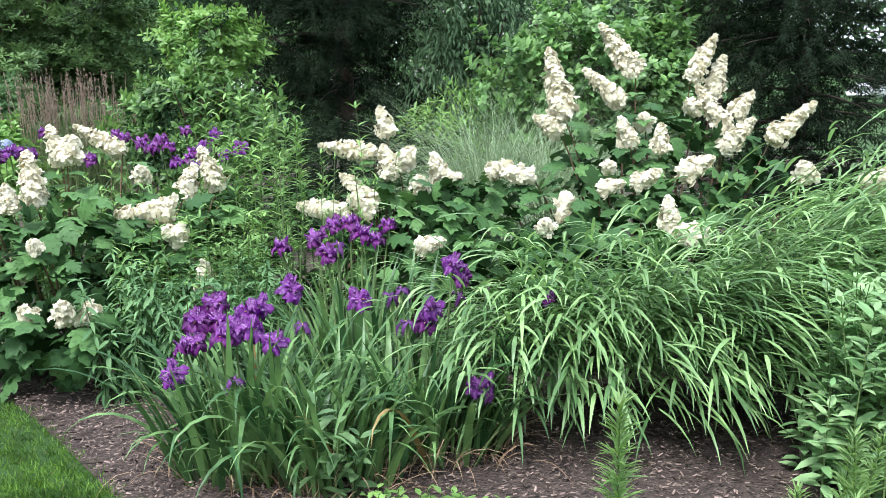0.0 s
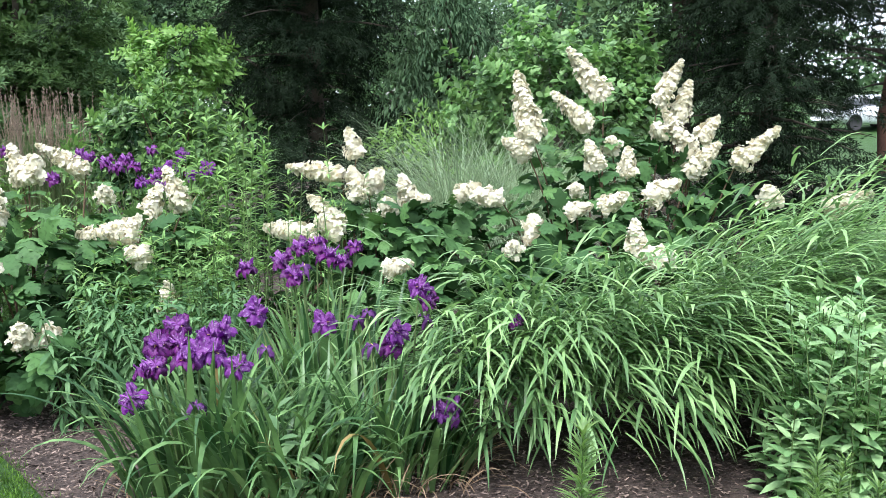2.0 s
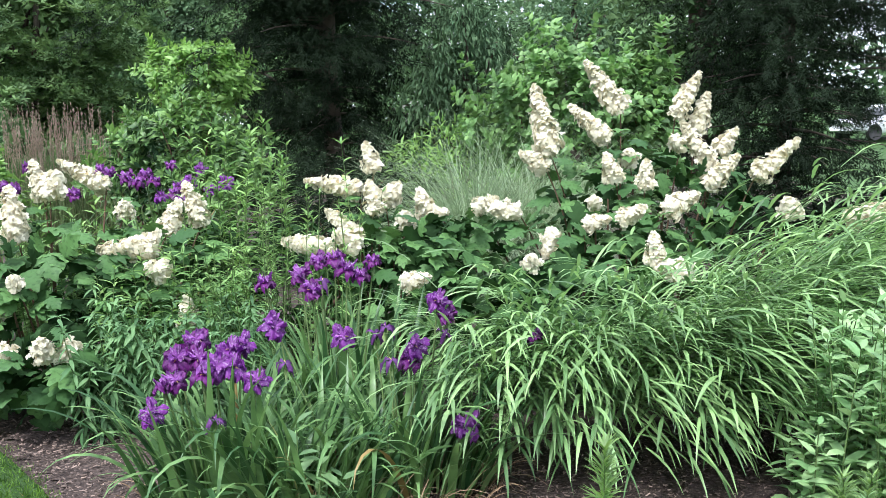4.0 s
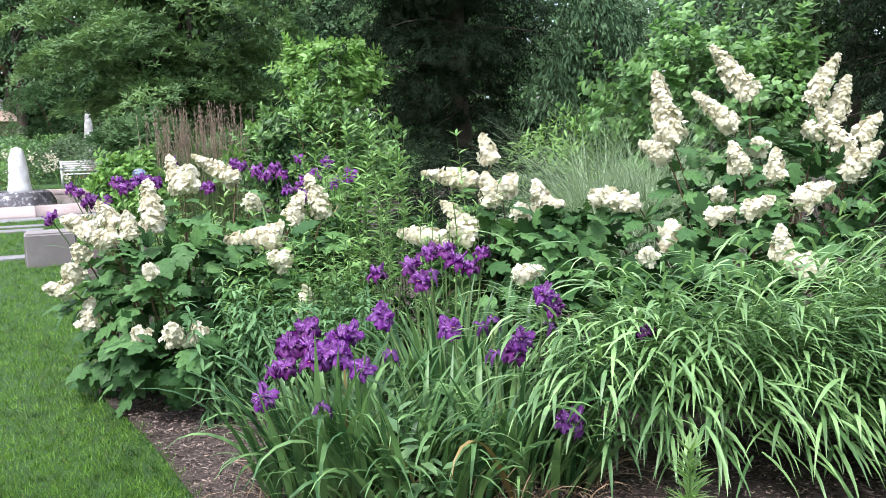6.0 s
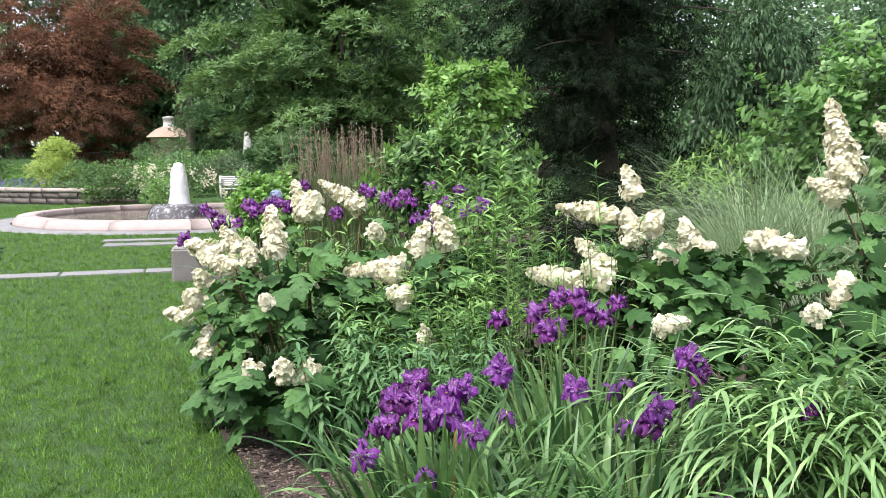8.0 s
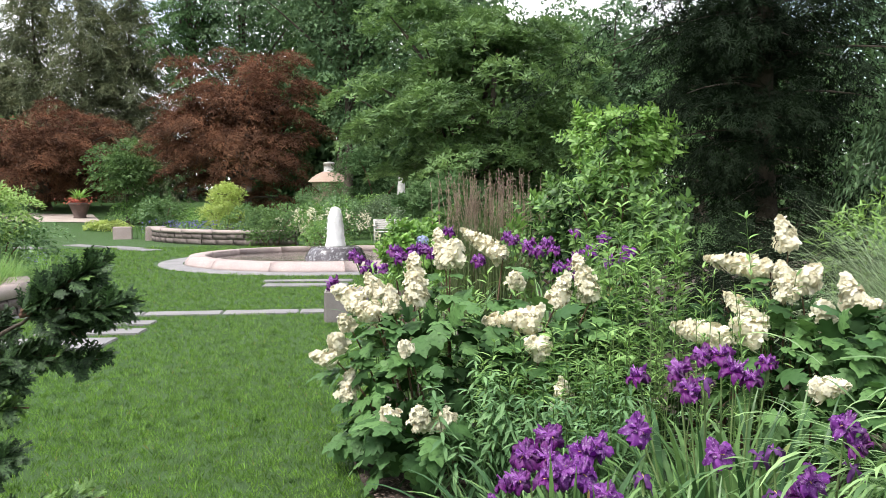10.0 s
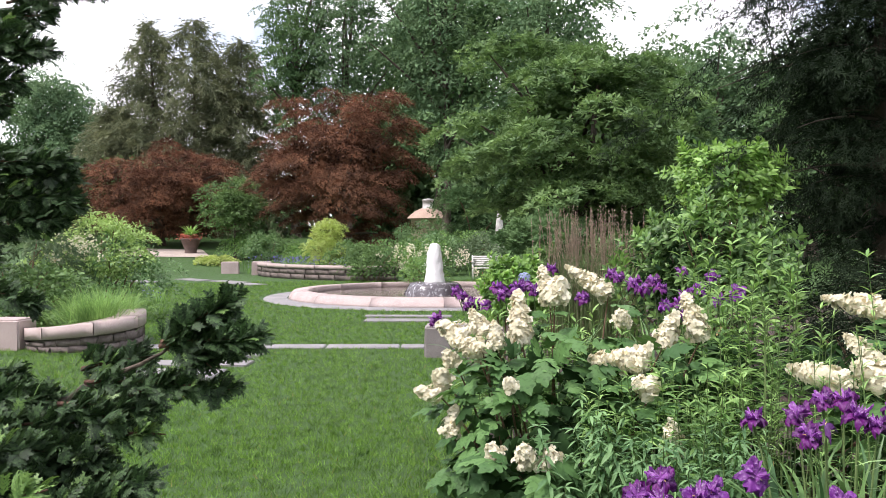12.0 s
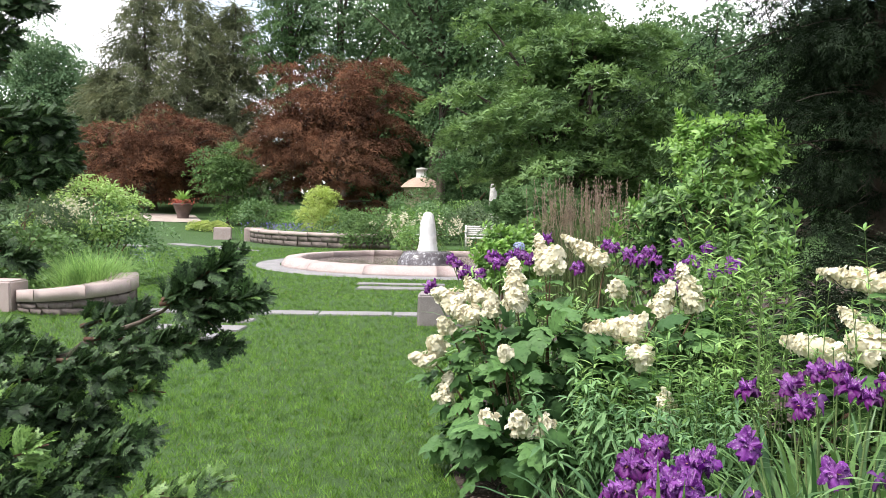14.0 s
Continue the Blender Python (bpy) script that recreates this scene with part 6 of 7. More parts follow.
def iris_clump(name, centre, spread, blades, flowers, label, seed, height=0.7, group="irises", thatch=0):
    """flowers: places of the flower heads and their kind: d dark purple, l lilac, w wilted."""
    r = random.Random(seed)
    t = thing(name, (*centre, 0), label, "iris", group)
    for i in range(blades):
        a, q = r.uniform(0, 6.28), r.random() ** 0.6
        bx, by = centre[0] + math.cos(a) * spread[0] * q, centre[1] + math.sin(a) * spread[1] * q
        az = a + r.uniform(-1.3, 1.3)
        k = height * r.uniform(0.55, 1.3)
        m = Matrix.LocRotScale((bx, by, 0.0), Euler((r.uniform(-0.1, 0.1), 0.3 * q * q + r.uniform(-0.08, 0.12), az)), (k, k, k))
        part("leaf", BLADES[r.choice((0, 6, 12)) + min(5, int(r.triangular(0, 6, 1 + 4 * q)))], M_IRIS, t, "", m)
    if thatch:
        th = np.random.default_rng(seed)
        a = th.uniform(0, 6.28, thatch)
        base = np.stack([centre[0] + np.cos(a) * spread[0] * 0.95, centre[1] + np.sin(a) * spread[1] * 0.95, np.full(thatch, 0.03)], -1) + th.normal(size=(thatch, 3)) * (0.05, 0.05, 0.0)
        b = Buf()
        add_blades(b, base, a + th.normal(size=thatch) * 0.9, th.uniform(0.12, 0.34, thatch), th.uniform(0.004, 0.01, thatch), th.uniform(0, 0.9, thatch), th.uniform(0.6, 2.2, thatch), 6)
        for v in b.v:
            v[:, 2] = np.maximum(v[:, 2], 0.035)
        part("dried_leaves", b.mesh("dried_leaves"), M_STRAW, t, "brown dried leaves round the foot", kind="stuff")
    for i, (x, y, z, kind) in enumerate(flowers):
        pick, mat = {"d": (OPEN_DARK, M_PURPLE), "l": (OPEN_LILAC, M_LILAC), "w": (WILTED, M_WILT)}[kind]
        pm, fm, sm = pick[r.randrange(len(pick))]
        bx, by = centre[0] + (x - centre[0]) * 0.55, centre[1] + (y - centre[1]) * 0.55
        b = Buf()
        ts = np.linspace(0, 1, 6)[:, None]
        mid = np.array([bx * 0.6 + x * 0.4, by * 0.6 + y * 0.4, z * 0.6])
        b.tube((1 - ts) ** 2 * np.array([bx, by, 0]) + 2 * ts * (1 - ts) * mid + ts ** 2 * np.array([x, y, z - 0.01]), np.linspace(0.006, 0.004, 6), 6)
        b.tube([(x, y, z - 0.07), (x, y, z - 0.04), (x, y, z)], [0.004, 0.008, 0.005], 6)
        part("stalk", b.mesh("stalk"), M_STEM, t)
        k = r.uniform(1.1, 1.4) if kind == "w" else r.uniform(0.75, 0.95) if kind == "l" else r.uniform(0.68, 0.9)
        m = Matrix.LocRotScale((x, y, z), Euler((r.uniform(0.1, 0.85), r.uniform(-0.4, 0.4), r.uniform(-0.7, 0.7))), (k, k, k))
        f = part("flower", pm, mat, t, "ruffled purple iris flower" if i == 0 else "", m)
        part("crest", fm, M_WILT if kind == "w" else M_CREST, f)
        part("signal", sm, M_SIGNAL, f)
    return t


iris_clump("iris_clump", (-0.76, 3.44), (0.31, 0.25), 240, [(-0.95, 3.43, 0.68, "d"), (-0.90, 3.54, 0.73, "d"), (-0.78, 3.37, 0.66, "l"), (-0.76, 3.53, 0.69, "l"), (-0.82, 3.32, 0.64, "d"), (-0.93, 3.32, 0.62, "d"), (-0.97, 3.31, 0.6, "d"), (-0.61, 3.32, 0.62, "l"),
           (-1.01, 3.25, 0.51, "l"), (-0.76, 3.25, 0.48, "w"), (-0.73, 3.59, 0.70, "l"), (-0.86, 3.43, 0.68, "d"), (-0.72, 3.4, 0.65, "l")], "Japanese iris clump with a dense bunch of purple flowers", 51, 0.64, thatch=60)
iris_clump("iris_clump", (-0.4, 3.28), (0.28, 0.14), 150, [], "arching iris leaves with no flowers at the clump's front", 57, 0.6, thatch=90)
iris_clump("iris_clump", (-0.02, 3.6), (0.36, 0.22), 240, [(-0.61, 3.74, 0.74, "l"), (-0.53, 3.52, 0.63, "w"), (-0.31, 3.74, 0.69, "l"), (0.11, 3.78, 0.84, "l"), (0.15, 3.78, 0.77, "d"), (-0.12, 3.74, 0.73, "w"), (-0.17, 3.74, 0.70, "w"), (0.01, 3.63, 0.67, "l"), (-0.01, 3.62, 0.61, "d"),
           (-0.09, 3.62, 0.61, "w"), (0.14, 3.74, 0.70, "w"), (0.54, 3.73, 0.68, "d"), (0.22, 3.45, 0.37, "l")], "Japanese iris clump with scattered lilac and wilting flowers", 52, 0.62, thatch=240)
iris_clump("iris_clump", (-0.38, 4.15), (0.36, 0.22), 230, [(-0.73, 4.17, 0.86, "d"), (-0.56, 4.18, 0.9, "d"), (-0.48, 4.29, 0.95, "d"), (-0.40, 4.29, 0.96, "d"), (-0.33, 4.18, 0.92, "d"), (-0.20, 4.18, 0.96, "d"), (-0.26, 4.18, 0.89, "d"), (-0.45, 4.17, 0.87, "w"), (-0.49, 4.07, 0.84, "d")], "Japanese iris clump with deep purple flowers", 53, 0.7)
iris_clump("iris_clump", (-3.0, 6.6), (0.4, 0.3), 60, [(-3.61, 6.20, 1.19, "d"), (-3.38, 6.03, 1.09, "d"), (-3.58, 5.87, 0.99, "d"), (-3.16, 6.09, 1.24, "d"), (-3.10, 6.30, 1.24, "l"), (-2.91, 6.23, 1.22, "d"), (-3.03, 6.75, 1.36, "d"), (-3.18, 5.96, 1.11, "d"), (-3.40, 6.13, 1.10, "d"), (-3.04, 6.00, 1.20, "d"), (-3.50, 6.12, 1.16, "d"), (-3.14, 6.50, 1.24, "d")],
           "tall purple irises behind the hydrangea", 54, 1.0, "rear irises")
iris_clump("iris_clump", (-1.85, 6.6), (0.5, 0.25), 70, [(-2.24, 6.27, 1.33, "d"), (-2.09, 6.19, 1.30, "d"), (-1.99, 6.31, 1.31, "d"), (-1.90, 6.22, 1.27, "d"), (-1.93, 6.74, 1.37, "d"), (-1.69, 6.68, 1.34, "l"), (-1.70, 6.15, 1.23, "d"), (-1.71, 6.04, 1.19, "d"), (-1.80, 6.02, 1.17, "l"), (-2.40, 6.02, 1.19, "d"), (-1.68, 6.36, 1.26, "l"), (-1.46, 6.50, 1.24, "l"), (-2.37, 6.45, 1.35, "d"), (-1.99, 6.10, 1.27, "d"), (-1.62, 5.95, 1.14, "d"), (-1.51, 6.28, 1.20, "l")],
           "tall purple irises before the dark conifer", 55, 1.05, "rear irises")


# ---- cascading grass mound ----
def cascade_grass(name, crowns, label, seed, culms, reach, height):
    """Arching culms from several crowns, each hung with long drooping leaves."""
    r = np.random.default_rng(seed)
    t = thing(name, (crowns[0][0], crowns[0][1], 0), label, "ornamental grass")
    lv, st = Buf(), Buf()
    for cx_, cy_, k in crowns:
        n_c = int(culms * k)
        az = r.normal(-1.3 + 0.5 * (cx_ - 1.1), 0.75, n_c)
        L = reach * r.uniform(0.72, 1.08, n_c) * (0.8 + 0.35 * k)
        base = np.stack([cx_ + r.normal(size=n_c) * 0.16, cy_ + r.normal(size=n_c) * 0.12, np.full(n_c, 0.02)], -1)
        lean, bend = r.uniform(0.1, 0.65, n_c), r.uniform(0.9, 1.7, n_c)
        seg = 8
        s = np.linspace(0, 1, seg + 1)
        th = lean[:, None] + bend[:, None] * s[None] ** 1.3
        out = np.concatenate([np.zeros((n_c, 1)), np.cumsum(np.sin(th[:, 1:]), 1)], 1) * L[:, None] / seg
        up = np.concatenate([np.zeros((n_c, 1)), np.cumsum(np.cos(th[:, 1:]), 1)], 1) * L[:, None] / seg * height
        for u in np.linspace(0.25, 1.0, 8):
            uu = np.clip(u + r.uniform(-0.04, 0.04, n_c), 0, 1)
            o = np.array([np.interp(uu[i], s, out[i]) for i in range(n_c)])
            z = np.array([np.interp(uu[i], s, up[i]) for i in range(n_c)])
            tt = np.array([np.interp(uu[i], s, th[i]) for i in range(n_c)])
            pl = base + np.stack([np.cos(az) * o, np.sin(az) * o, z], -1)
            pl, tt, la = [v[pl[:, 2] > 0.24] for v in (pl, tt, az + r.normal(0.15, 0.26, n_c))]
            n_l = len(pl)
            add_blades(lv, pl, la, r.uniform(0.17, 0.31, n_l), r.uniform(0.013, 0.021, n_l), np.clip(0.85 * tt + r.uniform(-0.35, 0.1, n_l), 0.75, 1.75), r.uniform(0.5, 1.2, n_l), 4, 0.2, 1.2)
    vs = lv.v
    for a in vs:
        a[:, 2] = np.maximum(a[:, 2], 0.03)
    part("leaves", lv.mesh("leaves"), M_HAKONE, t, kind="stuff")
    return t


cascade_grass("cascading_grass", [(0.55, 4.25, 0.8), (0.95, 4.2, 1.0), (1.35, 4.2, 1.0), (1.7, 4.3, 1.0), (0.85, 4.1, 0.35), (1.4, 4.1, 0.35)], "green cascading grass mound with long drooping leaves", 61, 180, 0.92, 1.36)
cascade_grass("cascading_grass", [(1.95, 4.75, 1.0), (2.3, 4.9, 1.0), (2.7, 4.9, 1.0), (3.1, 5.0, 0.9), (2.1, 4.5, 0.7), (3.5, 5.0, 0.8), (2.45, 5.2, 0.8), (3.0, 5.35, 0.8), (1.9, 5.1, 0.9)], "broad green cascading grass mound beside the hydrangea", 62, 165, 1.08, 1.4)


# ---- leafy perennials on stems ----
def stemmed_plant(name, feet, leaf, mat, leaf_len, per_stem, label, category, seed, droop=0.1, start=0.12, whorl=1, tip=None):
    """feet: (x, y, height, lean x, lean y) of each stem; leaves spiral up every stem."""
    r = np.random.default_rng(seed)
    t = thing(name, (feet[0][0], feet[0][1], 0), label, category)
    lv = Buf()
    for i, (x, y, h, lx, ly) in enumerate(feet):
        ts = np.linspace(0, 1, 7)
        pts = np.stack([x + lx * ts ** 1.6, y + ly * ts ** 1.6, h * ts], -1)
        if i < 120:
            b = Buf()
            b.tube(pts, np.linspace(0.0045, 0.0018, 7), 5)
            part("stem", b.mesh("stem"), M_STEM, t)
        node = np.arange(per_stem) // whorl
        u = np.clip(start + (1 - start) * (node + 1) / (node[-1] + 1) + r.normal(size=per_stem) * 0.028, 0, 1)
        pos = np.stack([np.interp(u, ts, pts[:, q]) for q in range(3)], -1)
        a = (np.arange(per_stem) * 2.4 if whorl == 1 else np.arange(per_stem) * 2 * np.pi / whorl + node * 0.9) + r.uniform(0, 6.28) + r.normal(size=per_stem) * 0.3
        rise = 0.55 * u - droop + 0.25 * r.normal(size=per_stem) + 1.2 * np.maximum(0, u - 0.9) * 8 * 0.3
        al = np.stack([np.cos(a), np.sin(a), rise], -1)
        nr = np.stack([-np.cos(a) * 0.4, -np.sin(a) * 0.4, np.ones(per_stem)], -1) + 0.2 * r.normal(size=(per_stem, 3))
        size = leaf_len * (1 - 0.35 * u ** 3) * r.uniform(0.75, 1.2, per_stem)
        lv.scatter(leaf, frames_of(pos, al, nr, size))
        if tip:
            k = 10
            lv.scatter(DIAMOND, frames_of(np.tile(pts[-1], (k, 1)), rand_dirs(k), rand_dirs(k), np.full(k, tip)))
    part("leaves", lv.mesh("leaves"), mat, t, kind="stuff")
    return t


LEAF_FEATHER = leaf_shape(0.23, 0.25, 0.4)
LEAF_ASTER = leaf_shape(0.36, 0.2, 0.22)
LEAF_WHORL = leaf_shape(0.26, 0.25, 0.5)
LEAF_NEEDLE = leaf_shape(0.13, 0.3, 0.2)


def feet_in(poly_x, poly_y, count, h, seed, lean=0.08):
    r = random.Random(seed)
    res = []
    for _ in range(count):
        x, y = r.uniform(*poly_x), r.uniform(*poly_y)
        res.append((x, y, r.uniform(*h), r.uniform(-lean, lean), r.uniform(-lean * 1.3, lean * 0.6)))
    return res


stemmed_plant("tall_perennial", feet_in((-1.5, -0.85), (5.4, 5.75), 17, (1.25, 1.68), 1, 0.12), LEAF_FEATHER, M_FEATHER, 0.125, 42, "tall fresh green perennial with narrow whorled leaves", "perennial plant", 71, droop=-0.3, whorl=3, start=0.3)
stemmed_plant("tall_perennial", feet_in((-1.0, -0.3), (4.7, 5.1), 26, (0.85, 1.35), 2), LEAF_THIN, M_FEATHER, 0.09, 40, "wiry tall perennial with bead-like seed heads", "perennial plant", 72, droop=-0.4, tip=0.012, whorl=4)
stemmed_plant("tall_perennial", feet_in((-1.15, -0.25), (5.1, 5.4), 12, (1.2, 1.6), 12, 0.12), LEAF_FEATHER, M_FEATHER, 0.11, 36, "slender tall perennial stems with whorled leaves above the hydrangeas", "perennial plant", 78, droop=-0.3, start=0.35, whorl=3)
stemmed_plant("tall_perennial", feet_in((-1.7, -0.9), (4.55, 4.95), 40, (0.65, 0.98), 21), LEAF_FEATHER, M_FEATHER, 0.11, 40, "green perennial with narrow whorled leaves among the hydrangeas", "perennial plant", 79, droop=-0.2, whorl=3)
stemmed_plant("tall_perennial", feet_in((-2.75, -1.6), (5.15, 5.6), 44, (0.85, 1.2), 31, 0.12), LEAF_FEATHER, M_FEATHER, 0.11, 36, "soft green perennial with narrow leaves behind the cream flower heads", "perennial plant", 94, droop=-0.2, whorl=3, start=0.35)
stemmed_plant("leafy_perennial", feet_in((-1.72, -0.85), (4.2, 4.7), 62, (0.4, 0.78), 3, 0.12), LEAF_WHORL, M_SOFT, 0.1, 48, "bushy green perennial with drooping narrow leaves", "perennial plant", 73, droop=0.6, whorl=6)
stemmed_plant("leafy_perennial", feet_in((-1.05, -0.45), (4.3, 4.6), 26, (0.5, 0.8), 4, 0.1), LEAF_THIN, M_SOFT, 0.09, 32, "fine-leaved green perennial behind the irises", "perennial plant", 74)
stemmed_plant("aster_plant", feet_in((1.56, 2.5), (2.95, 3.45), 84, (0.66, 0.93), 5, 0.08), LEAF_ASTER, M_ASTER, 0.115, 36, "upright fresh green leafy perennial at the bed's edge", "perennial plant", 75, droop=-0.15)
stemmed_plant("aster_plant", feet_in((1.48, 1.85), (3.0, 3.3), 24, (0.35, 0.65), 6, 0.1), LEAF_ASTER, M_ASTER, 0.105, 24, "fresh green leafy perennial at the bed's edge", "perennial plant", 76)
stemmed_plant("wiry_shoots", feet_in((1.62, 1.95), (2.95, 3.12), 6, (0.45, 0.75), 22, 0.04), LEAF_THIN, M_SHOOT, 0.055, 150, "slim upright shoots with needle-fine leaves", "perennial plant", 92, droop=-0.2, start=0.1)
stemmed_plant("lily_shoot", [(0.48, 1.95, 0.83, 0.0, 0.0)], LEAF_NEEDLE, M_SHOOT, 0.08, 460, "fresh green bottle-brush lily shoot rising from the mulch", "lily shoot", 77, droop=-0.5, start=0.25)
for i, (x, y, h) in enumerate([(1.14, 2.25, 0.62), (1.2, 2.2, 0.66), (1.26, 2.35, 0.6), (1.3, 2.1, 0.63), (1.02, 2.15, 0.53), (1.08, 2.05, 0.55)]):
    stemmed_plant("lily_shoot", [(x, y, h, random.Random(i).uniform(-0.06, 0.06), -0.03)], LEAF_NEEDLE, M_SHOOT, 0.065, 260, "short fresh green bottle-brush shoot in the mulch", "lily shoot", 80 + i, droop=-0.5, start=0.25)
stemmed_plant("lime_groundcover", feet_in((-0.2, 0.26), (2.9, 3.06), 40, (0.06, 0.14), 9, 0.05), LEAF_BROAD, M_LIME, 0.06, 7, "low lime-green leafy groundcover plant", "groundcover", 90, droop=0.0)
stemmed_plant("milkweed_stem", [(-0.42, 3.08, 0.52, 0.0, 0.0), (-0.36, 3.1, 0.4, 0.03, 0.0), (-0.3, 3.12, 0.3, 0.04, 0.0)], LEAF, M_SHRUB2, 0.12, 12, "single leafy weed stem before the irises", "perennial plant", 91, droop=0.0)


# ---- hinoki cypress in the foreground ----
def frond_shape(seed):
    """Flat fan of scale-leaved twigs: main axis, side twigs, each with short scale tips."""
    r = random.Random(seed)
    vs, fs = [], []

    def cup(x, y):
        return 0.15 * math.sin(y * 2.2) - 0.35 * x * x

    def tip(x0, y0, x1, y1, w):
        a = len(vs)
        dx, dy = x1 - x0, y1 - y0
        L = math.hypot(dx, dy) + 1e-9
        px_, py_ = -dy / L * w, dx / L * w
        vs.extend([(x0 + px_, y0 + py_, cup(x0, y0)), (x0 - px_, y0 - py_, cup(x0, y0)), (x1, y1, cup(x1, y1))])
        fs.append((a, a + 1, a + 2))

    tip(0, 0, 0, 0.95, 0.06)
    for i in range(5):
        s = 0.08 + 0.17 * i
        for sd in (-1, 1):
            L = (0.58 - 0.36 * s) * r.uniform(0.85, 1.1)
            a = sd * r.uniform(0.6, 0.85)
            ex, ey = L * math.sin(a), s + L * math.cos(a)
            tip(0, s, ex, ey, 0.06)
            for f, s2 in ((0.3, 1), (0.45, -1), (0.68, 1)):
                bx, by = ex * f, s + (ey - s) * f
                l2 = 0.19 * (1.15 - 0.6 * f) * r.uniform(0.8, 1.2)
                a2 = a + s2 * sd * 0.6
                tip(bx, by, bx + l2 * math.sin(a2), by + l2 * math.cos(a2), 0.05)
    return np.array(vs, float), fs


FRONDS = [frond_shape(1), frond_shape(2)]


def cypress(trunk_x, trunk_y, height, arms, pads, boughs, label):
    """arms: bent boughs from the trunk; pads: flat foliage pads from an inner to an outer end, half width, kind
    (0 dark, 1 light thin tips, 2 fresh); boughs: tip x, y, z and foot height of the plainer upper boughs."""
    r = np.random.default_rng(17)
    t = thing("hinoki_cypress", (trunk_x, trunk_y, 0), label, "conifer tree")
    part("trunk", trunk_buf((trunk_x, trunk_y, -0.05), (trunk_x - 0.1, trunk_y, height), 0.07, 0.015, 5).mesh("trunk"), M_BARK_RED, t)
    old, fresh = [], []
    for way in arms:
        pts = np.array([(trunk_x, trunk_y, way[0][2] - 0.1)] + way)
        f = np.linspace(0, 1, 4 * len(pts))
        u = np.linspace(0, 1, len(pts))
        fine = np.stack([np.interp(f, u, pts[:, q]) for q in range(3)], -1) + r.normal(size=(len(f), 3)) * 0.004
        b = Buf()
        b.tube(fine, np.linspace(0.016, 0.003, len(f)), 7)
        part("bough", b.mesh("bough"), M_BARK, t)
    for x0, y0, z0, x1, y1, z1, half, kind in pads:
        p0, p1 = np.array([x0, y0, z0]), np.array([x1, y1, z1])
        L = np.linalg.norm(p1 - p0)
        way = (p1 - p0) / L
        side = unit(np.cross(way, (0.55, -0.8, 0.1)))
        deep = np.cross(way, side)
        ts = np.linspace(0, 1, 6)[:, None]
        tw = p0 + (p1 - p0) * ts * 0.92 + np.array([0, 0, 0.02 * L]) * np.sin(ts * np.pi)
        b = Buf()
        b.tube(tw, np.linspace(0.006, 0.0015, 6), 5)
        part("twig", b.mesh("twig"), M_BARK_RED, t)
        k = int((2600 if kind == 0 else 1400) * L * (half + 0.016) / 0.05 * 0.34) + 10
        u = r.random(k) ** 0.75
        lim = half * np.clip(1.3 - u ** 1.5, 0.3, 1) * (0.75 + 0.45 * np.sin(u * L * 45 + x0 * 40))
        w = r.uniform(-1, 1, k)
        pos = p0 + way * (u * (L - 0.035))[:, None] + side * (w * lim * 0.8)[:, None] + deep * (r.normal(size=k) * (0.008 + 0.35 * half))[:, None]
        al = way * 0.75 + side * (w * 0.9)[:, None] + 0.3 * r.normal(size=(k, 3))
        nr = np.array([0.1, -0.2, 0.8]) + 0.35 * r.normal(size=(k, 3))
        fr = frames_of(pos, al, nr, r.uniform(0.028, 0.05, k))
        young = r.random(k) < (0.05, 0.75, 1.0)[kind]
        old.append(fr[~young])
        fresh.append(fr[young])
    for bx, by, bz, fz, full in boughs:
        tip, foot = np.array([bx, by, bz]), np.array([trunk_x, trunk_y, fz])
        L = np.linalg.norm(tip - foot)
        ts = np.linspace(0, 1, 8)
        pts = foot + (tip - foot) * ts[:, None] + np.sin(ts * np.pi)[:, None] * np.array([0, 0, 0.015 * L])
        b = Buf()
        b.tube(pts, np.linspace(0.018, 0.004, 8), 6)
        part("bough", b.mesh("bough"), M_BARK, t)
        way = (tip - foot) / L
        side = unit(np.cross(way, [0, 0, 1]))
        n_t = int(9 * L * full) + 4
        for q in range(n_t):
            u = 0.3 + 0.7 * (q + r.random()) / n_t
            p0 = np.array([np.interp(u, ts, pts[:, c]) for c in range(3)])
            tl = (0.24 * (1.15 - u) + 0.07) * r.uniform(0.7, 1.2)
            d = unit(way * 0.75 + side * (-1) ** q * r.uniform(0.5, 1.0) + np.array([0, 0, r.uniform(-0.2, 0.3)]))
            k = int(11 * full)
            pos = p0 + d * (r.random(k) ** 0.7 * tl)[:, None] + r.normal(size=(k, 3)) * 0.022
            s2 = unit(np.cross(d, [0, 0, 1]))
            al = d + s2 * (r.choice((-1, 1), k) * r.uniform(0.1, 0.9, k))[:, None] + np.array([0, 0, 1]) * r.uniform(-0.35, 0.3, k)[:, None]
            old.append(frames_of(pos, al, np.array([0, 0, 1.0]) + 0.5 * r.normal(size=(k, 3)), r.uniform(0.05, 0.08, k)))
    b = Buf()
    o = np.concatenate(old)
    b.scatter(FRONDS[0], o[::2])
    b.scatter(FRONDS[1], o[1::2])
    part("foliage", b.mesh("foliage"), M_HINOKI, t, kind="stuff")
    b = Buf()
    b.scatter(FRONDS[0], np.concatenate(fresh))
    part("fresh_foliage", b.mesh("fresh_foliage"), M_HINOKI_NEW, t, "yellow-green fresh foliage tips", kind="stuff")
    return t


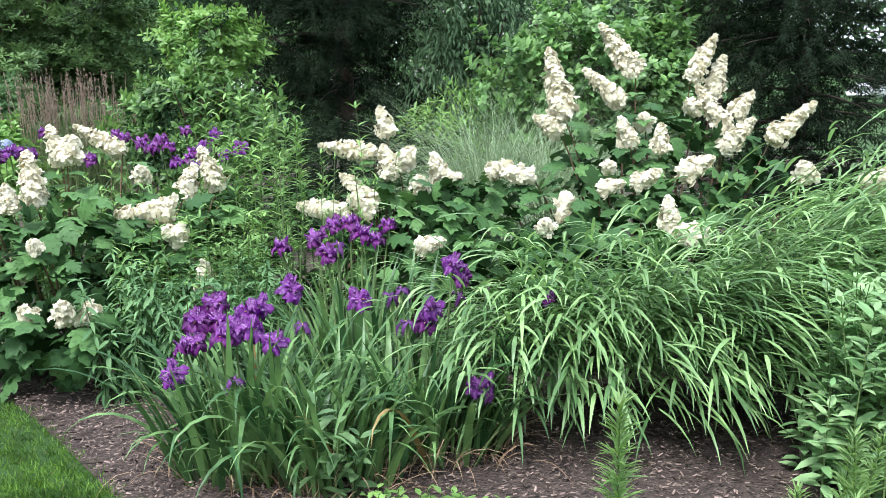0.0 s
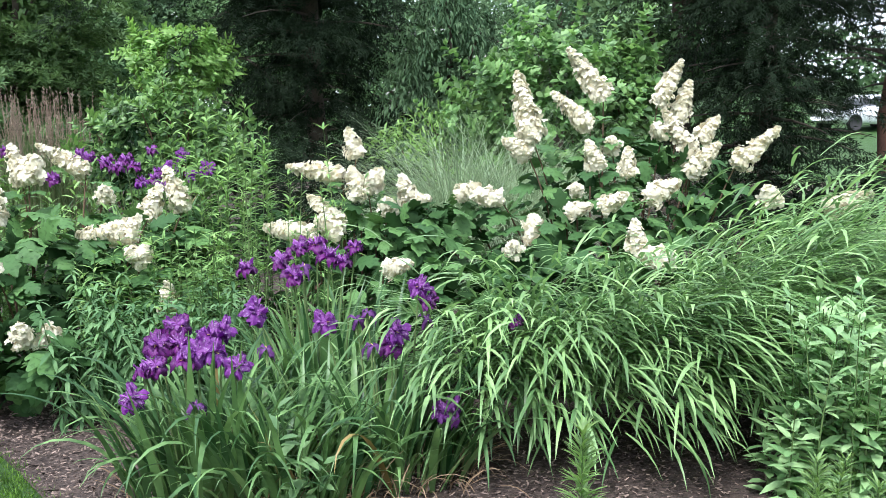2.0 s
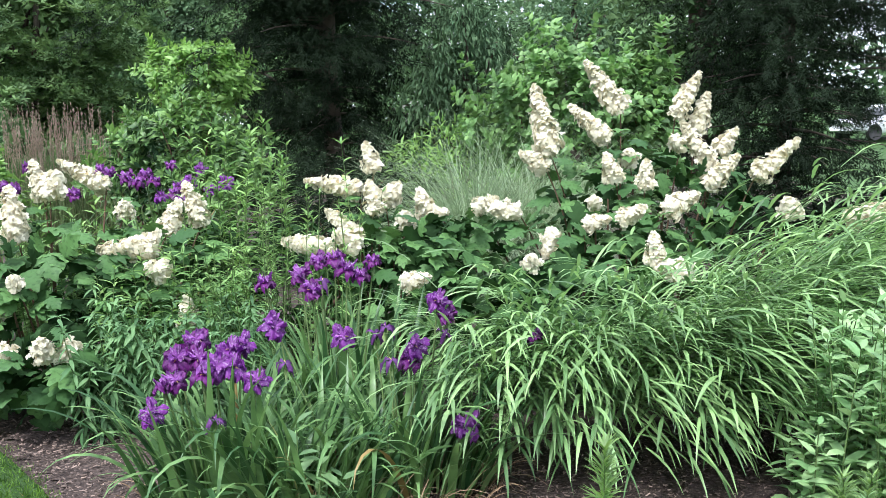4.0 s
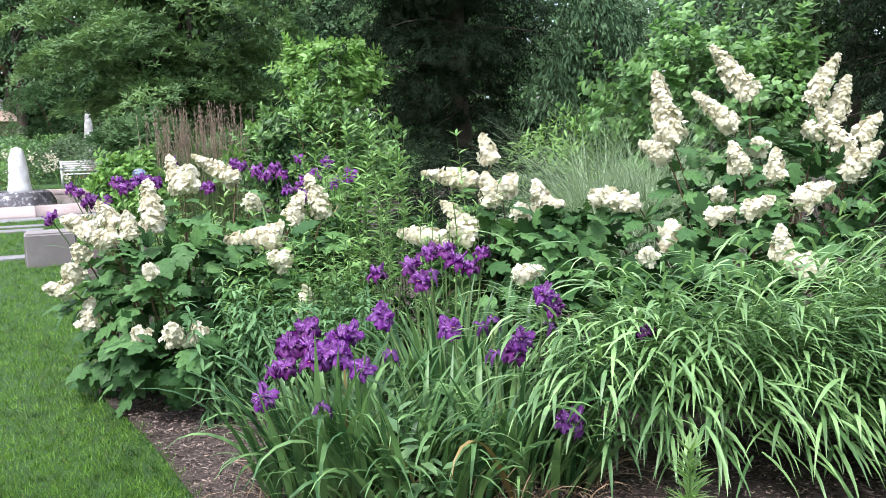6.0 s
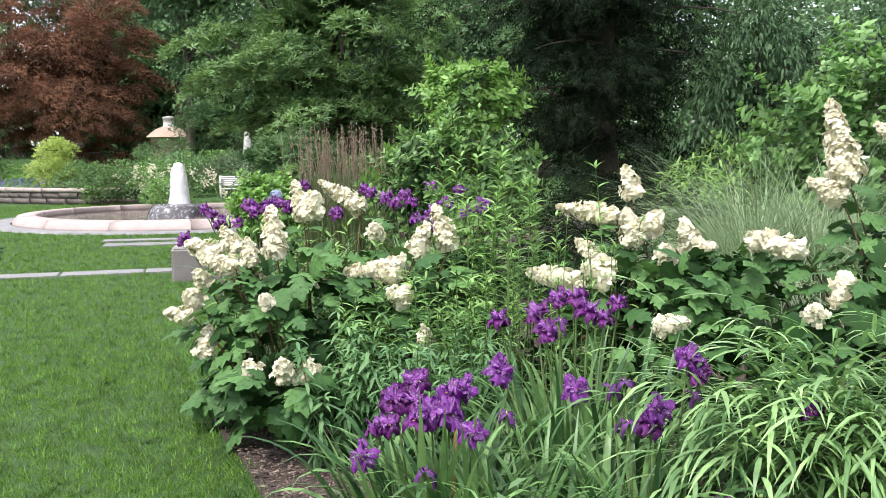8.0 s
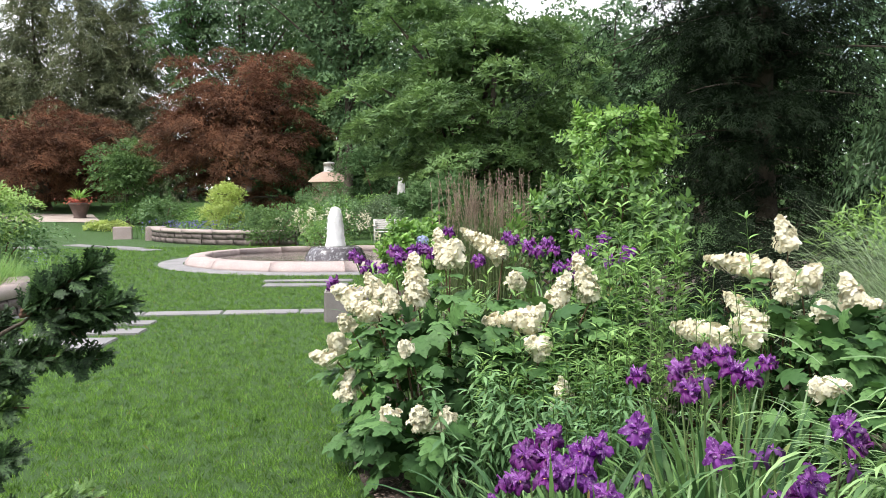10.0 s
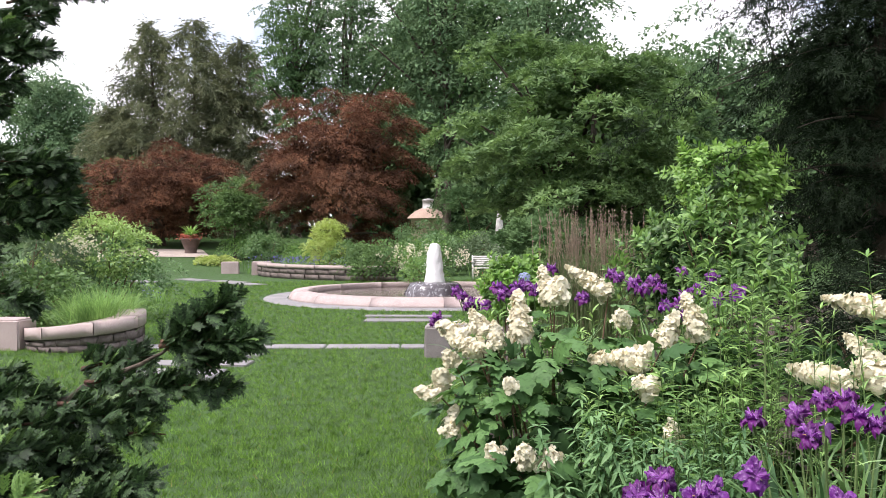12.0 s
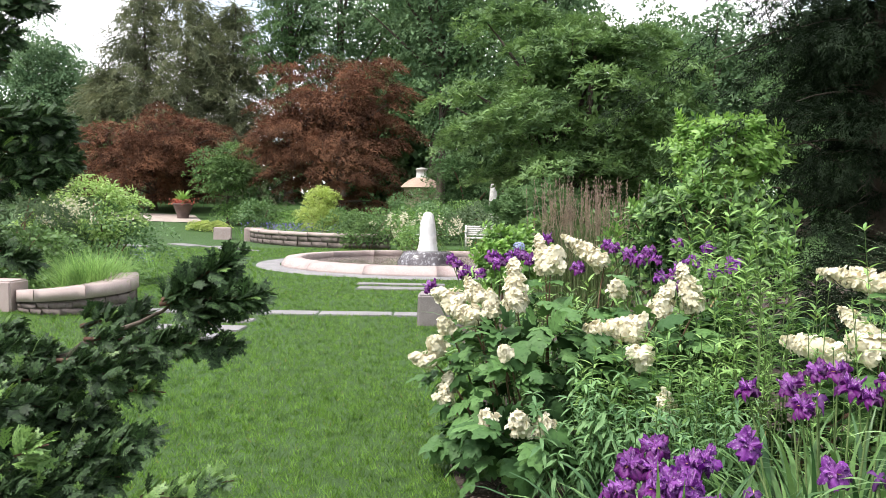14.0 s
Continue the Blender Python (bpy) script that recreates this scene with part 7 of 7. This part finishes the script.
CYPRESS_PADS = [(-1.29, 1.63, 1.41, -1.11, 1.70, 1.52, 0.016, 0),
                (-1.29, 1.63, 1.41, -1.15, 1.73, 1.48, 0.018, 0),
                (-1.31, 1.64, 1.40, -1.04, 1.71, 1.43, 0.016, 0),
                (-1.32, 1.67, 1.39, -1.11, 1.73, 1.40, 0.014, 0),
                (-1.25, 1.66, 1.40, -1.16, 1.66, 1.36, 0.012, 0),
                (-1.32, 1.67, 1.42, -1.25, 1.72, 1.47, 0.018, 0),
                (-1.51, 1.59, 1.31, -1.14, 1.72, 1.31, 0.010, 0),
                (-1.57, 1.62, 1.33, -1.38, 1.69, 1.37, 0.020, 0),
                (-1.52, 1.53, 1.27, -1.31, 1.67, 1.25, 0.022, 0),
                (-1.39, 1.62, 1.29, -1.29, 1.69, 1.33, 0.014, 0),
                (-1.47, 1.56, 1.26, -1.34, 1.59, 1.22, 0.020, 0),
                (-1.82, 1.51, 1.32, -1.67, 1.55, 1.31, 0.012, 0),
                (-1.72, 1.45, 1.26, -1.61, 1.53, 1.28, 0.024, 0),
                (-1.73, 1.44, 1.20, -1.47, 1.56, 1.23, 0.045, 0),
                (-1.61, 1.45, 1.14, -1.37, 1.56, 1.17, 0.045, 0),
                (-1.50, 1.47, 1.11, -1.26, 1.61, 1.12, 0.024, 0),
                (-1.51, 1.40, 1.06, -1.29, 1.55, 1.05, 0.045, 0),
                (-1.51, 1.53, 1.19, -1.36, 1.57, 1.14, 0.030, 0),
                (-1.42, 1.46, 1.08, -1.27, 1.57, 1.10, 0.030, 0),
                (-1.51, 1.34, 1.02, -1.29, 1.49, 1.02, 0.045, 0),
                (-1.58, 1.36, 1.14, -1.41, 1.41, 1.13, 0.045, 0),
                (-1.78, 1.47, 1.29, -1.55, 1.56, 1.26, 0.032, 0),
                (-1.63, 1.39, 1.20, -1.43, 1.46, 1.19, 0.050, 0),
                (-1.44, 1.38, 1.05, -1.33, 1.44, 1.04, 0.045, 0),
                (-1.27, 1.56, 1.01, -1.10, 1.68, 1.05, 0.010, 1),
                (-1.24, 1.52, 1.02, -1.11, 1.63, 1.02, 0.010, 1),
                (-1.39, 1.58, 1.21, -1.29, 1.65, 1.21, 0.008, 1),
                (-1.24, 1.28, 1.17, -1.19, 1.32, 1.19, 0.022, 2),
                (-2.52, 1.81, 2.20, -2.26, 1.99, 2.22, 0.040, 0),
                (-2.52, 1.81, 2.12, -2.34, 1.93, 2.12, 0.050, 0),
                (-2.51, 1.81, 2.06, -2.37, 1.90, 2.04, 0.040, 0),
                (-2.49, 1.83, 2.26, -2.32, 1.95, 2.25, 0.050, 0),
                (-2.6, 2.0, 2.42, -2.4, 2.26, 2.5, 0.025, 0),
                (-2.62, 1.98, 2.36, -2.5, 2.14, 2.4, 0.04, 0),
                (-2.82, 1.95, 1.89, -2.48, 2.18, 1.89, 0.050, 0),
                (-2.82, 1.95, 1.79, -2.45, 2.20, 1.75, 0.070, 0),
                (-2.81, 1.94, 1.69, -2.48, 2.17, 1.69, 0.060, 0),
                (-2.89, 2.02, 1.84, -2.47, 2.19, 1.84, 0.060, 0),
                (-2.85, 1.94, 1.60, -2.68, 2.02, 1.57, 0.040, 0),
                (-2.46, 1.81, 1.48, -2.18, 1.88, 1.43, 0.030, 0)]
CYPRESS_ARMS = [[(-1.93, 1.42, 1.13), (-1.70, 1.52, 1.21), (-1.54, 1.60, 1.29), (-1.40, 1.62, 1.34), (-1.29, 1.66, 1.40)],
            [(-1.82, 1.37, 1.05), (-1.61, 1.45, 1.11), (-1.48, 1.52, 1.13), (-1.37, 1.56, 1.12)],
            [(-2.04, 1.47, 1.27), (-1.79, 1.52, 1.31)]]
cypress(-2.9, 1.55, 3.4, CYPRESS_ARMS, CYPRESS_PADS, [(-2.4, 1.1, 1.2, 1.0, 0.6), (-3.5, 1.4, 1.6, 1.5, 0.6), (-3.0, 0.9, 2.0, 1.9, 0.6), (-2.35, 1.3, 0.8, 0.7, 0.9), (-3.6, 1.1, 1.0, 0.8, 0.9), (-3.2, 0.75, 1.3, 1.2, 0.9), (-3.7, 1.6, 1.2, 1.1, 0.9), (-2.6, 0.85, 0.9, 0.8, 0.9), (-3.4, 0.9, 0.6, 0.5, 0.9), (-3.5, 1.2, 2.2, 2.1, 0.8), (-2.5, 1.1, 1.7, 1.6, 0.8), (-3.1, 1.1, 2.8, 2.7, 0.8), (-2.7, 1.3, 2.6, 2.5, 0.8), (-3.3, 1.6, 3.0, 2.9, 0.8), (-2.9, 1.4, 3.4, 3.2, 0.8), (-3.3, 2.0, 0.8, 0.7, 0.8), (-2.75, 2.2, 1.8, 1.7, 0.5)],
        "dark green hinoki cypress with flat fan-shaped sprays beside the lawn")
